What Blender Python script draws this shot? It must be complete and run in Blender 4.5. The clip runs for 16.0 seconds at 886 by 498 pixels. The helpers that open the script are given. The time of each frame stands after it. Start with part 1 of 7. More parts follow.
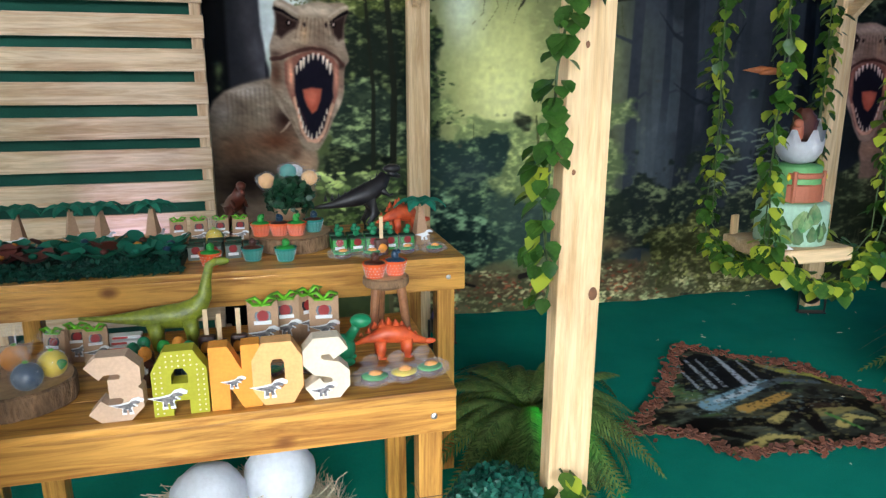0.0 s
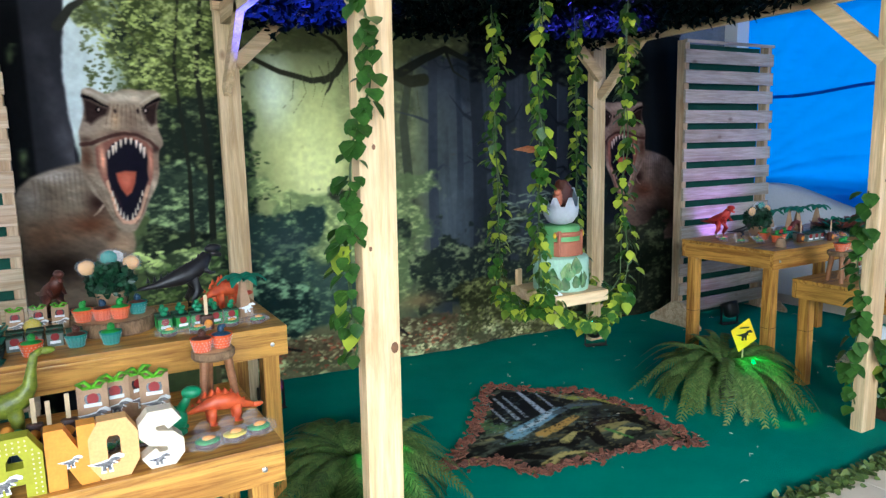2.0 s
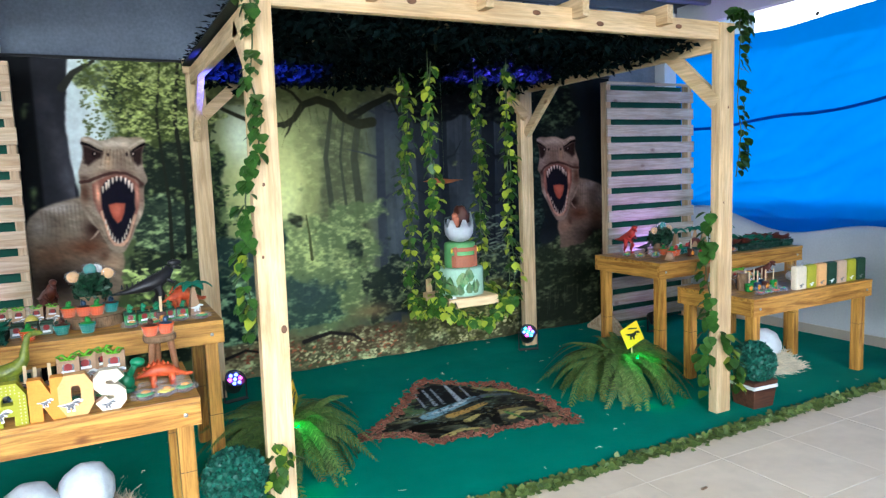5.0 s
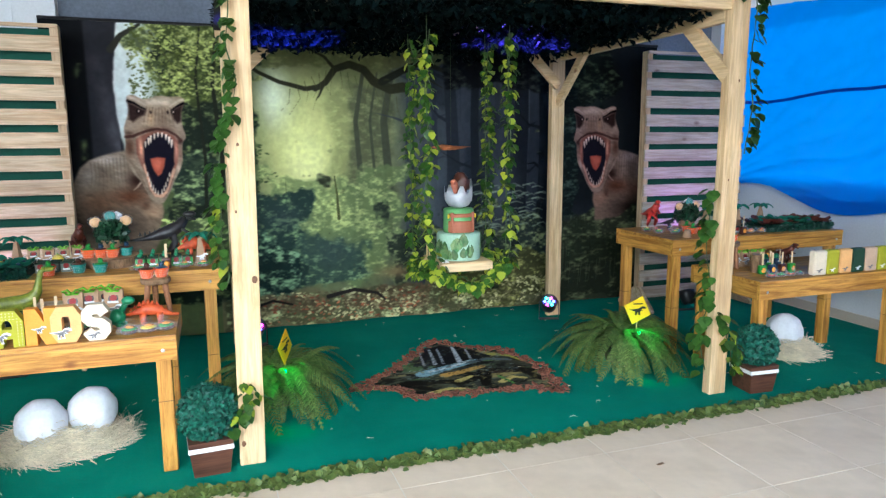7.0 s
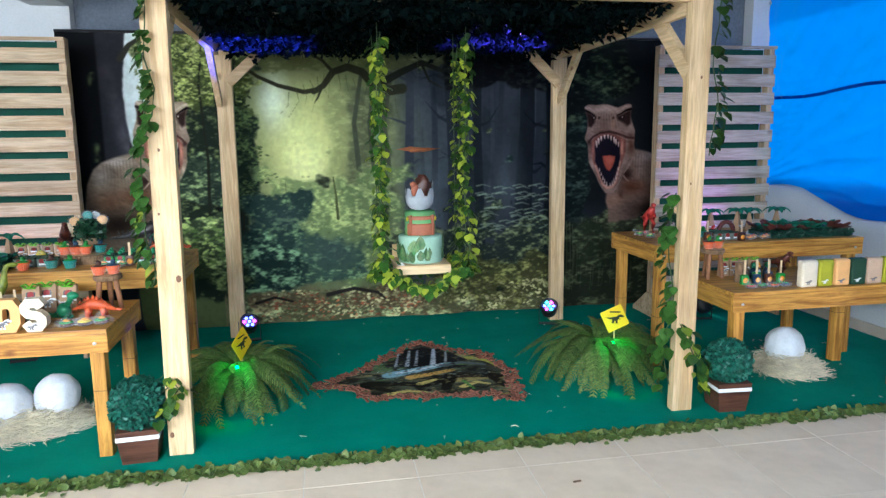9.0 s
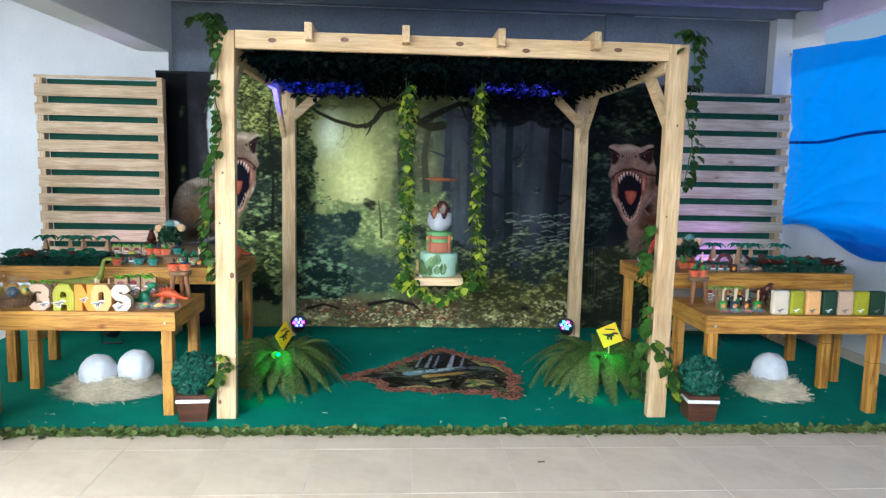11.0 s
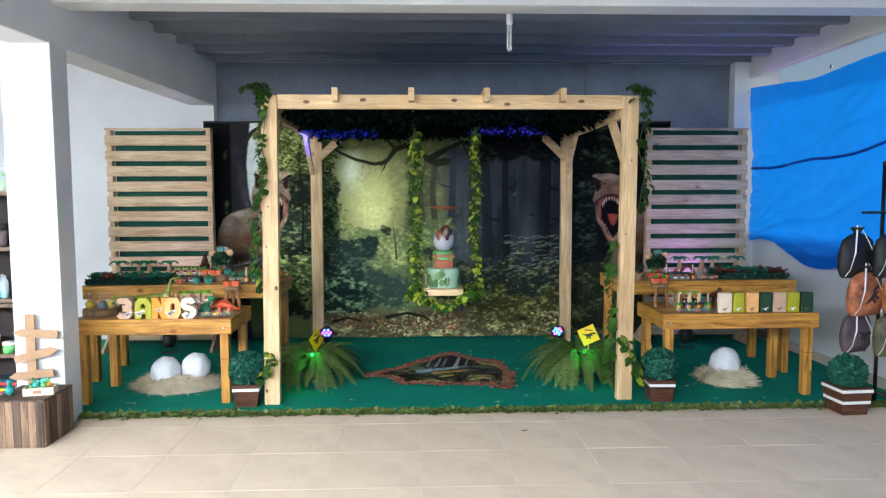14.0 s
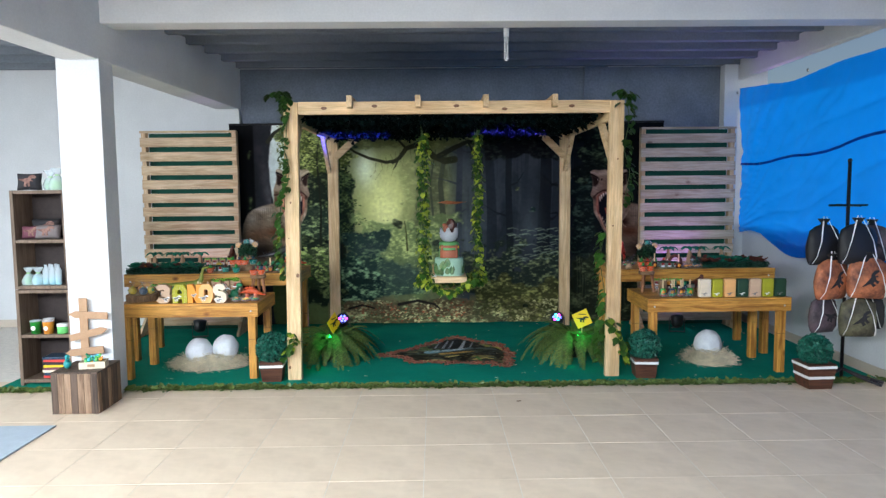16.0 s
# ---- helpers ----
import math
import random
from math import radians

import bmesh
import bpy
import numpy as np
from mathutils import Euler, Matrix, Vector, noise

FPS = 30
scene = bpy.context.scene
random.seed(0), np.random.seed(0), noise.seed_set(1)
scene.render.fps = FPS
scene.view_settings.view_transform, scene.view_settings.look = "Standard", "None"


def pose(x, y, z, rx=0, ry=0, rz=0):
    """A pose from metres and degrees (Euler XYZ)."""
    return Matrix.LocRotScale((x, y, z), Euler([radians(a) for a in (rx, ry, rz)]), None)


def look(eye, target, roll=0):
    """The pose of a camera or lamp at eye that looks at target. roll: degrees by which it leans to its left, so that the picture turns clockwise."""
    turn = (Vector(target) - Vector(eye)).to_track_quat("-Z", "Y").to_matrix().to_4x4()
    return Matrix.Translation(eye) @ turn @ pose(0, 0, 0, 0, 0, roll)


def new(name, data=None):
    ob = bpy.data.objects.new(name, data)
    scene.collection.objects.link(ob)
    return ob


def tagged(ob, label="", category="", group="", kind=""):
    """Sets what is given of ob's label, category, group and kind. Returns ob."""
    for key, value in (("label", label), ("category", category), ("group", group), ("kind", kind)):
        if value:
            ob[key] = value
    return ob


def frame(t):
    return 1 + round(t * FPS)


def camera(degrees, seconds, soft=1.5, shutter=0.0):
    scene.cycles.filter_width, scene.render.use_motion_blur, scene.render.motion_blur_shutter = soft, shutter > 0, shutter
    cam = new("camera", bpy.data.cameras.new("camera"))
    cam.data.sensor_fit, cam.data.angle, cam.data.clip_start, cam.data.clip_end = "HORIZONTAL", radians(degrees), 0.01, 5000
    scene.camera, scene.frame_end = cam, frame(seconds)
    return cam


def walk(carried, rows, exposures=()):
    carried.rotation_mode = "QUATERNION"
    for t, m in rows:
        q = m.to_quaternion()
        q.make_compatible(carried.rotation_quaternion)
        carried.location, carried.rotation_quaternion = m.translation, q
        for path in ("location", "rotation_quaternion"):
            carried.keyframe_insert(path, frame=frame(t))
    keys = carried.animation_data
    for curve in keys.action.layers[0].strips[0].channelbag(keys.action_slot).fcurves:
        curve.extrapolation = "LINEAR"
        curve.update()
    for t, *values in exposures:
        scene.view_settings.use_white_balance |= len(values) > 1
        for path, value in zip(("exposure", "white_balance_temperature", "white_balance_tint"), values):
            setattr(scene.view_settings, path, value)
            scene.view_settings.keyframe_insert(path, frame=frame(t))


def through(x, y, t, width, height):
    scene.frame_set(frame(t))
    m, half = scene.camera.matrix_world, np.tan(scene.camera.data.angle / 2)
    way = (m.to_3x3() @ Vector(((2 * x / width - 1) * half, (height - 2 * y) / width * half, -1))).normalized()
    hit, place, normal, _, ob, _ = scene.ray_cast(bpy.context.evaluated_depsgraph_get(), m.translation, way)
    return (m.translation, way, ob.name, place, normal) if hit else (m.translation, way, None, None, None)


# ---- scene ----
cam = camera(66.3, 16.0, 1.35)
PATH = [
    (0, (0.044, 0.048, 1.422), (0.525, 1.933, 0.959), -0.1),
    (0.5, (-0.004, -0.015, 1.452), (0.525, 1.87, 1.044), -0.9),
    (1, (-0.028, -0.094, 1.476), (0.615, 1.77, 1.142), -1.1),
    (1.5, (-0.05, -0.188, 1.498), (0.752, 1.627, 1.246), -2.2),
    (2, (-0.018, -0.281, 1.517), (0.941, 1.449, 1.218), -1.4),
    (2.5, (0.043, -0.45, 1.526), (0.976, 1.305, 1.31), -0.9),
    (3, (0.055, -0.609, 1.539), (0.953, 1.171, 1.382), -2.4),
    (3.5, (0.036, -0.795, 1.539), (0.959, 0.966, 1.331), -1.3),
    (4, (0.075, -0.935, 1.541), (1.015, 0.817, 1.328), -1.5),
    (6.5, (0.444, -1.606, 1.525), (1.163, 0.244, 1.275), -1.6),
    (7, (0.656, -1.61, 1.527), (1.297, 0.258, 1.215), -0.3),
    (7.5, (0.889, -1.685, 1.536), (1.509, 0.184, 1.189), -2.5),
    (8, (1.093, -1.795, 1.549), (1.541, 0.121, 1.194), 0.2),
    (8.5, (1.336, -1.789, 1.548), (1.77, 0.135, 1.221), 1.7),
    (9, (1.515, -1.809, 1.553), (1.866, 0.134, 1.234), -0.7),
    (9.5, (1.697, -1.982, 1.557), (1.905, -0.018, 1.243), 2.1),
    (12, (1.851, -2.927, 1.575), (1.949, -0.939, 1.379), 0.4),
    (12.5, (1.839, -3.129, 1.574), (1.978, -1.144, 1.372), -0.5),
    (13, (1.889, -3.26, 1.58), (1.909, -1.27, 1.382), -0.3),
    (13.5, (1.938, -3.387, 1.599), (1.896, -1.399, 1.387), -0.4),
    (14, (1.907, -3.557, 1.593), (1.979, -1.564, 1.438), -0.2),
    (14.5, (1.892, -3.71, 1.603), (1.936, -1.72, 1.409), -0.4),
    (15, (1.956, -3.852, 1.615), (1.949, -1.86, 1.441), -0.6),
    (15.5, (1.997, -3.999, 1.609), (1.964, -2.008, 1.426), -0.4),
    (16, (1.989, -4.126, 1.604), (2.013, -2.133, 1.434), -0.5),
]
walk(cam, [(t, look(eye, target, roll)) for t, eye, target, roll in PATH],
     [(0.0, -0.68, 6400, 9), (1.5, -0.55, 6000, 7), (3.5, -0.32, 5850, 6), (6.5, -0.38, 6100, 8), (8.0, -0.40, 6100, 8), (9.5, -0.42, 5950, 7), (12.0, -0.50, 6300, 9), (14.0, -0.66, 6450, 10), (16.0, -0.86, 6350, 9)])

# ---- light ----
world = bpy.data.worlds.new("world")
scene.world = world
world.use_nodes = True
wn = world.node_tree
sky = wn.nodes.new("ShaderNodeTexSky")
sky.sky_type, sky.sun_disc = "NISHITA", False
sky.sun_elevation, sky.sun_rotation = radians(48), radians(100)
wn.links.new(sky.outputs[0], wn.nodes["Background"].inputs[0])
wn.nodes["Background"].inputs[1].default_value = 0.12


def lamp(name, kind, energy, colour, m, **settings):
    data = bpy.data.lights.new(name, kind)
    data.energy, data.color = energy, colour
    for key in settings:
        if key == "size":
            data.size = settings[key]
        elif key == "size_y":
            data.shape, data.size_y = "RECTANGLE", settings[key]
        elif key == "radius":
            data.shadow_soft_size = settings[key]
        elif key == "cone":
            data.spot_size, data.spot_blend = radians(settings[key]), 0.6
        elif key == "angle":
            data.angle = radians(settings[key])
        elif key == "spread":
            data.spread = radians(settings[key])
    ob = new(name, data)
    ob.matrix_world = m
    return ob


# the sun strikes the tarpaulin from outside; daylight comes in by the open front and the open left side
lamp("sun", "SUN", 3.0, (1.0, 0.95, 0.88), look((12, 2, 10), (5.7, 2.5, 1.5)), angle=0.6)
lamp("daylight_front", "AREA", 760, (0.90, 0.98, 1.06), look((-0.8, -5.0, 2.70), (0.1, -2.0, 0.0)), size=6.5, size_y=1.0, spread=112)
lamp("daylight_left", "AREA", 310, (0.90, 0.98, 1.06), look((-5.4, -1.8, 2.0), (-1.0, 0.4, 0.4)), size=5.0, size_y=1.6)


# ---- materials ----
def node(nt, kind, **inputs):
    n = nt.nodes.new("ShaderNode" + kind)
    for key, value in inputs.items():
        n.inputs[key.replace("_", " ")].default_value = value
    return n


def lin(c):
    """Linear colour from a 0-255 display colour."""
    return tuple(((v / 255) / 12.92 if v / 255 <= 0.04045 else (((v / 255) + 0.055) / 1.055) ** 2.4) for v in c)


def mat(name, colour, rough=0.6, metal=0.0, vary=0.25, scale=14.0, fine=120.0, bump=0.15, depth=0.004, tone=None, stretch=(1, 1, 1), rnd=0.0, coat=0.0, sheen=0.0, sss=0.0):
    """A surface with blotches, fine grain and relief; tone: a second colour that the blotches lean to."""
    m = bpy.data.materials.new(name)
    m.use_nodes = True
    nt = m.node_tree
    b = nt.nodes["Principled BSDF"]
    tc = nt.nodes.new("ShaderNodeTexCoord")
    mp = nt.nodes.new("ShaderNodeMapping")
    mp.inputs["Scale"].default_value = stretch
    nt.links.new(tc.outputs["Object"], mp.inputs["Vector"])
    big = node(nt, "TexNoise", Scale=scale, Detail=4.0, Roughness=0.6)
    small = node(nt, "TexNoise", Scale=fine, Detail=3.0)
    nt.links.new(mp.outputs[0], big.inputs["Vector"])
    nt.links.new(mp.outputs[0], small.inputs["Vector"])
    mix = node(nt, "Mix")
    mix.data_type = "RGBA"
    second = tone or tuple(v * (1 - vary * 1.6) for v in colour)
    mix.inputs["A"].default_value = (*colour, 1)
    mix.inputs["B"].default_value = (*second, 1)
    ramp = node(nt, "MapRange", From_Min=0.32, From_Max=0.68)
    nt.links.new(big.outputs["Fac"], ramp.inputs["Value"])
    nt.links.new(ramp.outputs[0], mix.inputs["Factor"])
    hsv = nt.nodes.new("ShaderNodeHueSaturation")
    val = node(nt, "MapRange", From_Min=0.25, From_Max=0.75, To_Min=1 - vary, To_Max=1 + vary)
    nt.links.new(small.outputs["Fac"], val.inputs["Value"])
    last = val.outputs[0]
    if rnd:
        info = nt.nodes.new("ShaderNodeObjectInfo")
        isl = nt.nodes.new("ShaderNodeNewGeometry")
        add = node(nt, "Math")
        add.operation = "ADD"
        nt.links.new(info.outputs["Random"], add.inputs[0])
        nt.links.new(isl.outputs["Random Per Island"], add.inputs[1])
        r = node(nt, "MapRange", From_Min=0.0, From_Max=2.0, To_Min=1 - rnd, To_Max=1 + rnd)
        nt.links.new(add.outputs[0], r.inputs["Value"])
        mul = node(nt, "Math")
        mul.operation = "MULTIPLY"
        nt.links.new(last, mul.inputs[0])
        nt.links.new(r.outputs[0], mul.inputs[1])
        last = mul.outputs[0]
    nt.links.new(mix.outputs["Result"], hsv.inputs["Color"])
    nt.links.new(last, hsv.inputs["Value"])
    nt.links.new(hsv.outputs[0], b.inputs["Base Color"])
    rr = node(nt, "MapRange", To_Min=max(0.0, rough - 0.12), To_Max=min(1.0, rough + 0.12))
    nt.links.new(big.outputs["Fac"], rr.inputs["Value"])
    nt.links.new(rr.outputs[0], b.inputs["Roughness"])
    b.inputs["Metallic"].default_value = metal
    b.inputs["Coat Weight"].default_value = coat
    b.inputs["Sheen Weight"].default_value = sheen
    b.inputs["Subsurface Weight"].default_value = sss
    if bump:
        bp = node(nt, "Bump", Strength=bump, Distance=depth)
        nt.links.new(small.outputs["Fac"], bp.inputs["Height"])
        nt.links.new(bp.outputs[0], b.inputs["Normal"])
    return m


def wood(name, colour, dark, axis, rough=0.55, knots=0.5, coat=0.0, ring=26.0):
    """Sawn timber with its grain along an axis (0, 1, 2), darker late wood and knots."""
    m = bpy.data.materials.new(name)
    m.use_nodes = True
    nt = m.node_tree
    b = nt.nodes["Principled BSDF"]
    tc = nt.nodes.new("ShaderNodeTexCoord")
    info = nt.nodes.new("ShaderNodeObjectInfo")
    off = node(nt, "VectorMath")
    off.operation = "ADD"
    mul = node(nt, "Math")
    mul.operation = "MULTIPLY"
    mul.inputs[1].default_value = 7.0
    nt.links.new(info.outputs["Random"], mul.inputs[0])
    nt.links.new(tc.outputs["Object"], off.inputs[0])
    nt.links.new(mul.outputs[0], off.inputs[1])
    mp = nt.nodes.new("ShaderNodeMapping")
    s = [1.0, 1.0, 1.0]
    s[axis] = 0.07
    mp.inputs["Scale"].default_value = s
    nt.links.new(off.outputs[0], mp.inputs["Vector"])
    grain = node(nt, "TexNoise", Scale=ring, Detail=6.0, Roughness=0.68, Distortion=0.8)
    fibre = node(nt, "TexNoise", Scale=220.0, Detail=2.0)
    tone = node(nt, "TexNoise", Scale=3.0, Detail=2.0)
    for n in (grain, fibre):
        nt.links.new(mp.outputs[0], n.inputs["Vector"])
    nt.links.new(off.outputs[0], tone.inputs["Vector"])
    r1 = node(nt, "MapRange", From_Min=0.43, From_Max=0.62)
    nt.links.new(grain.outputs["Fac"], r1.inputs["Value"])
    mix = node(nt, "Mix")
    mix.data_type = "RGBA"
    mix.inputs["A"].default_value = (*colour, 1)
    mix.inputs["B"].default_value = (*dark, 1)
    nt.links.new(r1.outputs[0], mix.inputs["Factor"])
    kp = nt.nodes.new("ShaderNodeMapping")
    k = [4.2, 4.2, 4.2]
    k[axis] = 2.6
    kp.inputs["Scale"].default_value = k
    nt.links.new(off.outputs[0], kp.inputs["Vector"])
    vor = node(nt, "TexVoronoi", Scale=1.0)
    nt.links.new(kp.outputs[0], vor.inputs["Vector"])
    r2 = node(nt, "MapRange", From_Min=0.05, From_Max=0.11, To_Min=knots, To_Max=0.0)
    nt.links.new(vor.outputs["Distance"], r2.inputs["Value"])
    mix2 = node(nt, "Mix")
    mix2.data_type = "RGBA"
    nt.links.new(mix.outputs["Result"], mix2.inputs["A"])
    mix2.inputs["B"].default_value = (dark[0] * 0.45, dark[1] * 0.3, dark[2] * 0.3, 1)
    nt.links.new(r2.outputs[0], mix2.inputs["Factor"])
    hsv = nt.nodes.new("ShaderNodeHueSaturation")
    val = node(nt, "MapRange", From_Min=0.3, From_Max=0.7, To_Min=0.86, To_Max=1.12)
    nt.links.new(tone.outputs["Fac"], val.inputs["Value"])
    streak = node(nt, "TexNoise", Scale=95.0, Detail=4.0, Roughness=0.6)
    nt.links.new(mp.outputs[0], streak.inputs["Vector"])
    fib = node(nt, "MapRange", From_Min=0.3, From_Max=0.7, To_Min=0.82, To_Max=1.15)
    nt.links.new(streak.outputs["Fac"], fib.inputs["Value"])
    both = node(nt, "Math")
    both.operation = "MULTIPLY"
    nt.links.new(val.outputs[0], both.inputs[0])
    nt.links.new(fib.outputs[0], both.inputs[1])
    nt.links.new(both.outputs[0], hsv.inputs["Value"])
    nt.links.new(mix2.outputs["Result"], hsv.inputs["Color"])
    nt.links.new(hsv.outputs[0], b.inputs["Base Color"])
    b.inputs["Roughness"].default_value = rough
    b.inputs["Specular IOR Level"].default_value = 0.3
    b.inputs["Coat Weight"].default_value = coat
    bp = node(nt, "Bump", Strength=0.25, Distance=0.002)
    nt.links.new(fibre.outputs["Fac"], bp.inputs["Height"])
    nt.links.new(bp.outputs[0], b.inputs["Normal"])
    return m


def glow(name, colour, strength):
    m = bpy.data.materials.new(name)
    m.use_nodes = True
    b = m.node_tree.nodes["Principled BSDF"]
    b.inputs["Base Color"].default_value = (*colour, 1)
    b.inputs["Emission Color"].default_value = (*colour, 1)
    b.inputs["Emission Strength"].default_value = strength
    return m


def clear(name, tint=(1, 1, 1), alpha=0.25, rough=0.12):
    """Thin crinkled cellophane: mostly see-through, with gloss."""
    m = bpy.data.materials.new(name)
    m.use_nodes = True
    nt = m.node_tree
    b = nt.nodes["Principled BSDF"]
    b.inputs["Base Color"].default_value = (*tint, 1)
    b.inputs["Roughness"].default_value = rough
    b.inputs["Alpha"].default_value = alpha
    tc = nt.nodes.new("ShaderNodeTexCoord")
    n = node(nt, "TexNoise", Scale=60.0, Detail=2.0)
    nt.links.new(tc.outputs["Object"], n.inputs["Vector"])
    bp = node(nt, "Bump", Strength=0.7, Distance=0.01)
    nt.links.new(n.outputs["Fac"], bp.inputs["Height"])
    nt.links.new(bp.outputs[0], b.inputs["Normal"])
    return m


PINE = [wood("pine_" + a, (0.69, 0.50, 0.285), (0.53, 0.345, 0.17), i, 0.6, 0.9, 0.0, 20.0) for i, a in enumerate("xyz")]
SLAT = wood("pallet_pine_x", (0.61, 0.46, 0.30), (0.43, 0.28, 0.155), 0, 0.62, 0.7)
SLATZ = wood("pallet_pine_z", (0.60, 0.44, 0.28), (0.43, 0.27, 0.15), 2, 0.62, 0.5)
TABLE = [wood("varnished_pine_" + a, (0.60, 0.300, 0.062), (0.27, 0.105, 0.018), i, 0.42, 0.9, 0.08, 26.0) for i, a in enumerate("xyz")]
# Same pine as SLAT, greyed to put the right side's shade in.
SLAT_SHADED = wood("shaded_pallet_pine", (0.50, 0.42, 0.33), (0.36, 0.28, 0.20), 0, 0.66, 0.7)
M_WALL = mat("white_plaster", (0.70, 0.71, 0.72), 0.75, vary=0.05, scale=2.5, fine=60, bump=0.12, depth=0.003)
# For the back wall's shaded upper part: the shade is put into this grey.
M_SHADEWALL = mat("shaded_wall_grey", (0.165, 0.195, 0.245), 0.85, vary=0.16, scale=2.2, fine=45, bump=0.3, depth=0.004)
# Whitewash toned down to blue-grey: the ceiling's shade is in the colour.
M_CEIL = mat("shaded_whitewash_slab", (0.215, 0.245, 0.29), 0.8, vary=0.09, scale=2.0, fine=50, bump=0.25, depth=0.003)
M_TILE = mat("beige_stoneware", (0.76, 0.615, 0.46), 0.6, vary=0.035, scale=3.2, fine=14, bump=0.05, depth=0.001, tone=(0.66, 0.52, 0.38), rnd=0.05)
M_GROUT = mat("pale_grout", (0.78, 0.72, 0.64), 0.85, vary=0.1, scale=20)
M_CARPET = mat("green_carpet", (0.007, 0.245, 0.165), 1.0, vary=0.22, scale=2.4, fine=420, bump=0.6, depth=0.004, tone=(0.005, 0.19, 0.13))
M_CARPET.node_tree.nodes["Principled BSDF"].inputs["Specular IOR Level"].default_value = 0.08
M_FELT = mat("green_felt", (0.006, 0.085, 0.055), 0.95, vary=0.2, scale=3, fine=300, bump=0.3)
M_BASE = mat("beige_skirting", (0.55, 0.47, 0.38), 0.4, vary=0.06, scale=5)
M_TARP = mat("blue_tarpaulin", (0.004, 0.17, 0.72), 0.42, vary=0.10, scale=2.0, fine=260, bump=0.12, depth=0.001, tone=(0.002, 0.12, 0.58))
M_BLACK = mat("black_plastic", (0.012, 0.012, 0.013), 0.4, vary=0.1)
M_IRON = mat("dark_iron", (0.03, 0.025, 0.03), 0.45, 0.6, vary=0.2)
M_STEEL = mat("steel", (0.6, 0.6, 0.6), 0.3, 0.9, vary=0.1)
M_WHITE = mat("white_paper", (0.80, 0.80, 0.78), 0.7, vary=0.04)


# ---- building helpers ----
def bm_new():
    return bmesh.new()


def box(bm, x0, x1, y0, y1, z0, z1, bevel=0.0):
    g = bmesh.ops.create_cube(bm, size=1.0)["verts"]
    for v in g:
        v.co = Vector(((x0 + x1) / 2 + v.co.x * (x1 - x0), (y0 + y1) / 2 + v.co.y * (y1 - y0), (z0 + z1) / 2 + v.co.z * (z1 - z0)))
    if bevel:
        edges = list({e for v in g for e in v.link_edges})
        bmesh.ops.bevel(bm, geom=edges, offset=bevel, segments=2, affect="EDGES", profile=0.6)
    return bm


def a_box(x0, x1, y0, y1, z0, z1, bevel=0.0):
    return box(bm_new(), x0, x1, y0, y1, z0, z1, bevel)


def beam(a, b, w, h, bevel=0.003):
    """A squared timber from a to b, w across and h high."""
    a, b = Vector(a), Vector(b)
    d = b - a
    bm = a_box(-w / 2, w / 2, 0, d.length, -h / 2, h / 2, bevel)
    bm.transform(Matrix.Translation(a) @ d.to_track_quat("Y", "Z").to_matrix().to_4x4())
    return bm


def lathe(bm, profile, n=20, m=None, cap=True):
    """A turned form from (radius, height) pairs."""
    rings = []
    for r, z in profile:
        rings.append([bm.verts.new((r * math.cos(2 * math.pi * i / n), r * math.sin(2 * math.pi * i / n), z)) for i in range(n)])
    for a, b in zip(rings, rings[1:]):
        for i in range(n):
            bm.faces.new((a[i], a[(i + 1) % n], b[(i + 1) % n], b[i]))
    if cap:
        bm.faces.new(rings[0][::-1])
        bm.faces.new(rings[-1])
    if m is not None:
        bmesh.ops.transform(bm, matrix=m, verts=[v for r in rings for v in r])
    return bm


def tube(bm, points, radii, n=10, squash=1.0):
    """A tapering limb through points."""
    pts = [Vector(p) for p in points]
    rings = []
    for i, p in enumerate(pts):
        d = (pts[min(i + 1, len(pts) - 1)] - pts[max(i - 1, 0)]).normalized()
        q = d.to_track_quat("Z", "Y")
        r = radii[i] if not isinstance(radii, (int, float)) else radii
        rings.append([bm.verts.new(p + q @ Vector((r * math.cos(2 * math.pi * k / n), squash * r * math.sin(2 * math.pi * k / n), 0))) for k in range(n)])
    for a, b in zip(rings, rings[1:]):
        for k in range(n):
            bm.faces.new((a[k], a[(k + 1) % n], b[(k + 1) % n], b[k]))
    bm.faces.new(rings[0][::-1])
    bm.faces.new(rings[-1])
    return bm


def ball(bm, c, r, sub=2, jitter=0.0):
    g = bmesh.ops.create_icosphere(bm, subdivisions=sub, radius=1.0)["verts"]
    rx, ry, rz = r if not isinstance(r, (int, float)) else (r, r, r)
    for v in g:
        k = 1 + jitter * noise.noise(v.co * 2.3 + Vector(c) * 9)
        v.co = Vector((c[0] + v.co.x * rx * k, c[1] + v.co.y * ry * k, c[2] + v.co.z * rz * k))
    return bm


def prism(bm, outline, y0, y1, holes=False):
    """A board cut to an outline of (x, z), from y0 to y1."""
    f = [bm.verts.new((x, y0, z)) for x, z in outline]
    b = [bm.verts.new((x, y1, z)) for x, z in outline]
    bm.faces.new(f)
    bm.faces.new(b[::-1])
    n = len(f)
    for i in range(n):
        bm.faces.new((f[i], b[i], b[(i + 1) % n], f[(i + 1) % n]))
    return bm


def finish(name, bm, material, smooth=False):
    bmesh.ops.recalc_face_normals(bm, faces=bm.faces[:])
    me = bpy.data.meshes.new(name)
    bm.to_mesh(me)
    bm.free()
    me.materials.append(material)
    if smooth:
        for p in me.polygons:
            p.use_smooth = True
    return me


def thing(name, label, category, at=(0, 0, 0), turn=0.0, group="", kind=""):
    ob = new(name)
    ob.empty_display_size = 0.05
    ob.matrix_world = pose(*at, 0, 0, turn)
    return tagged(ob, label, category, group, kind)


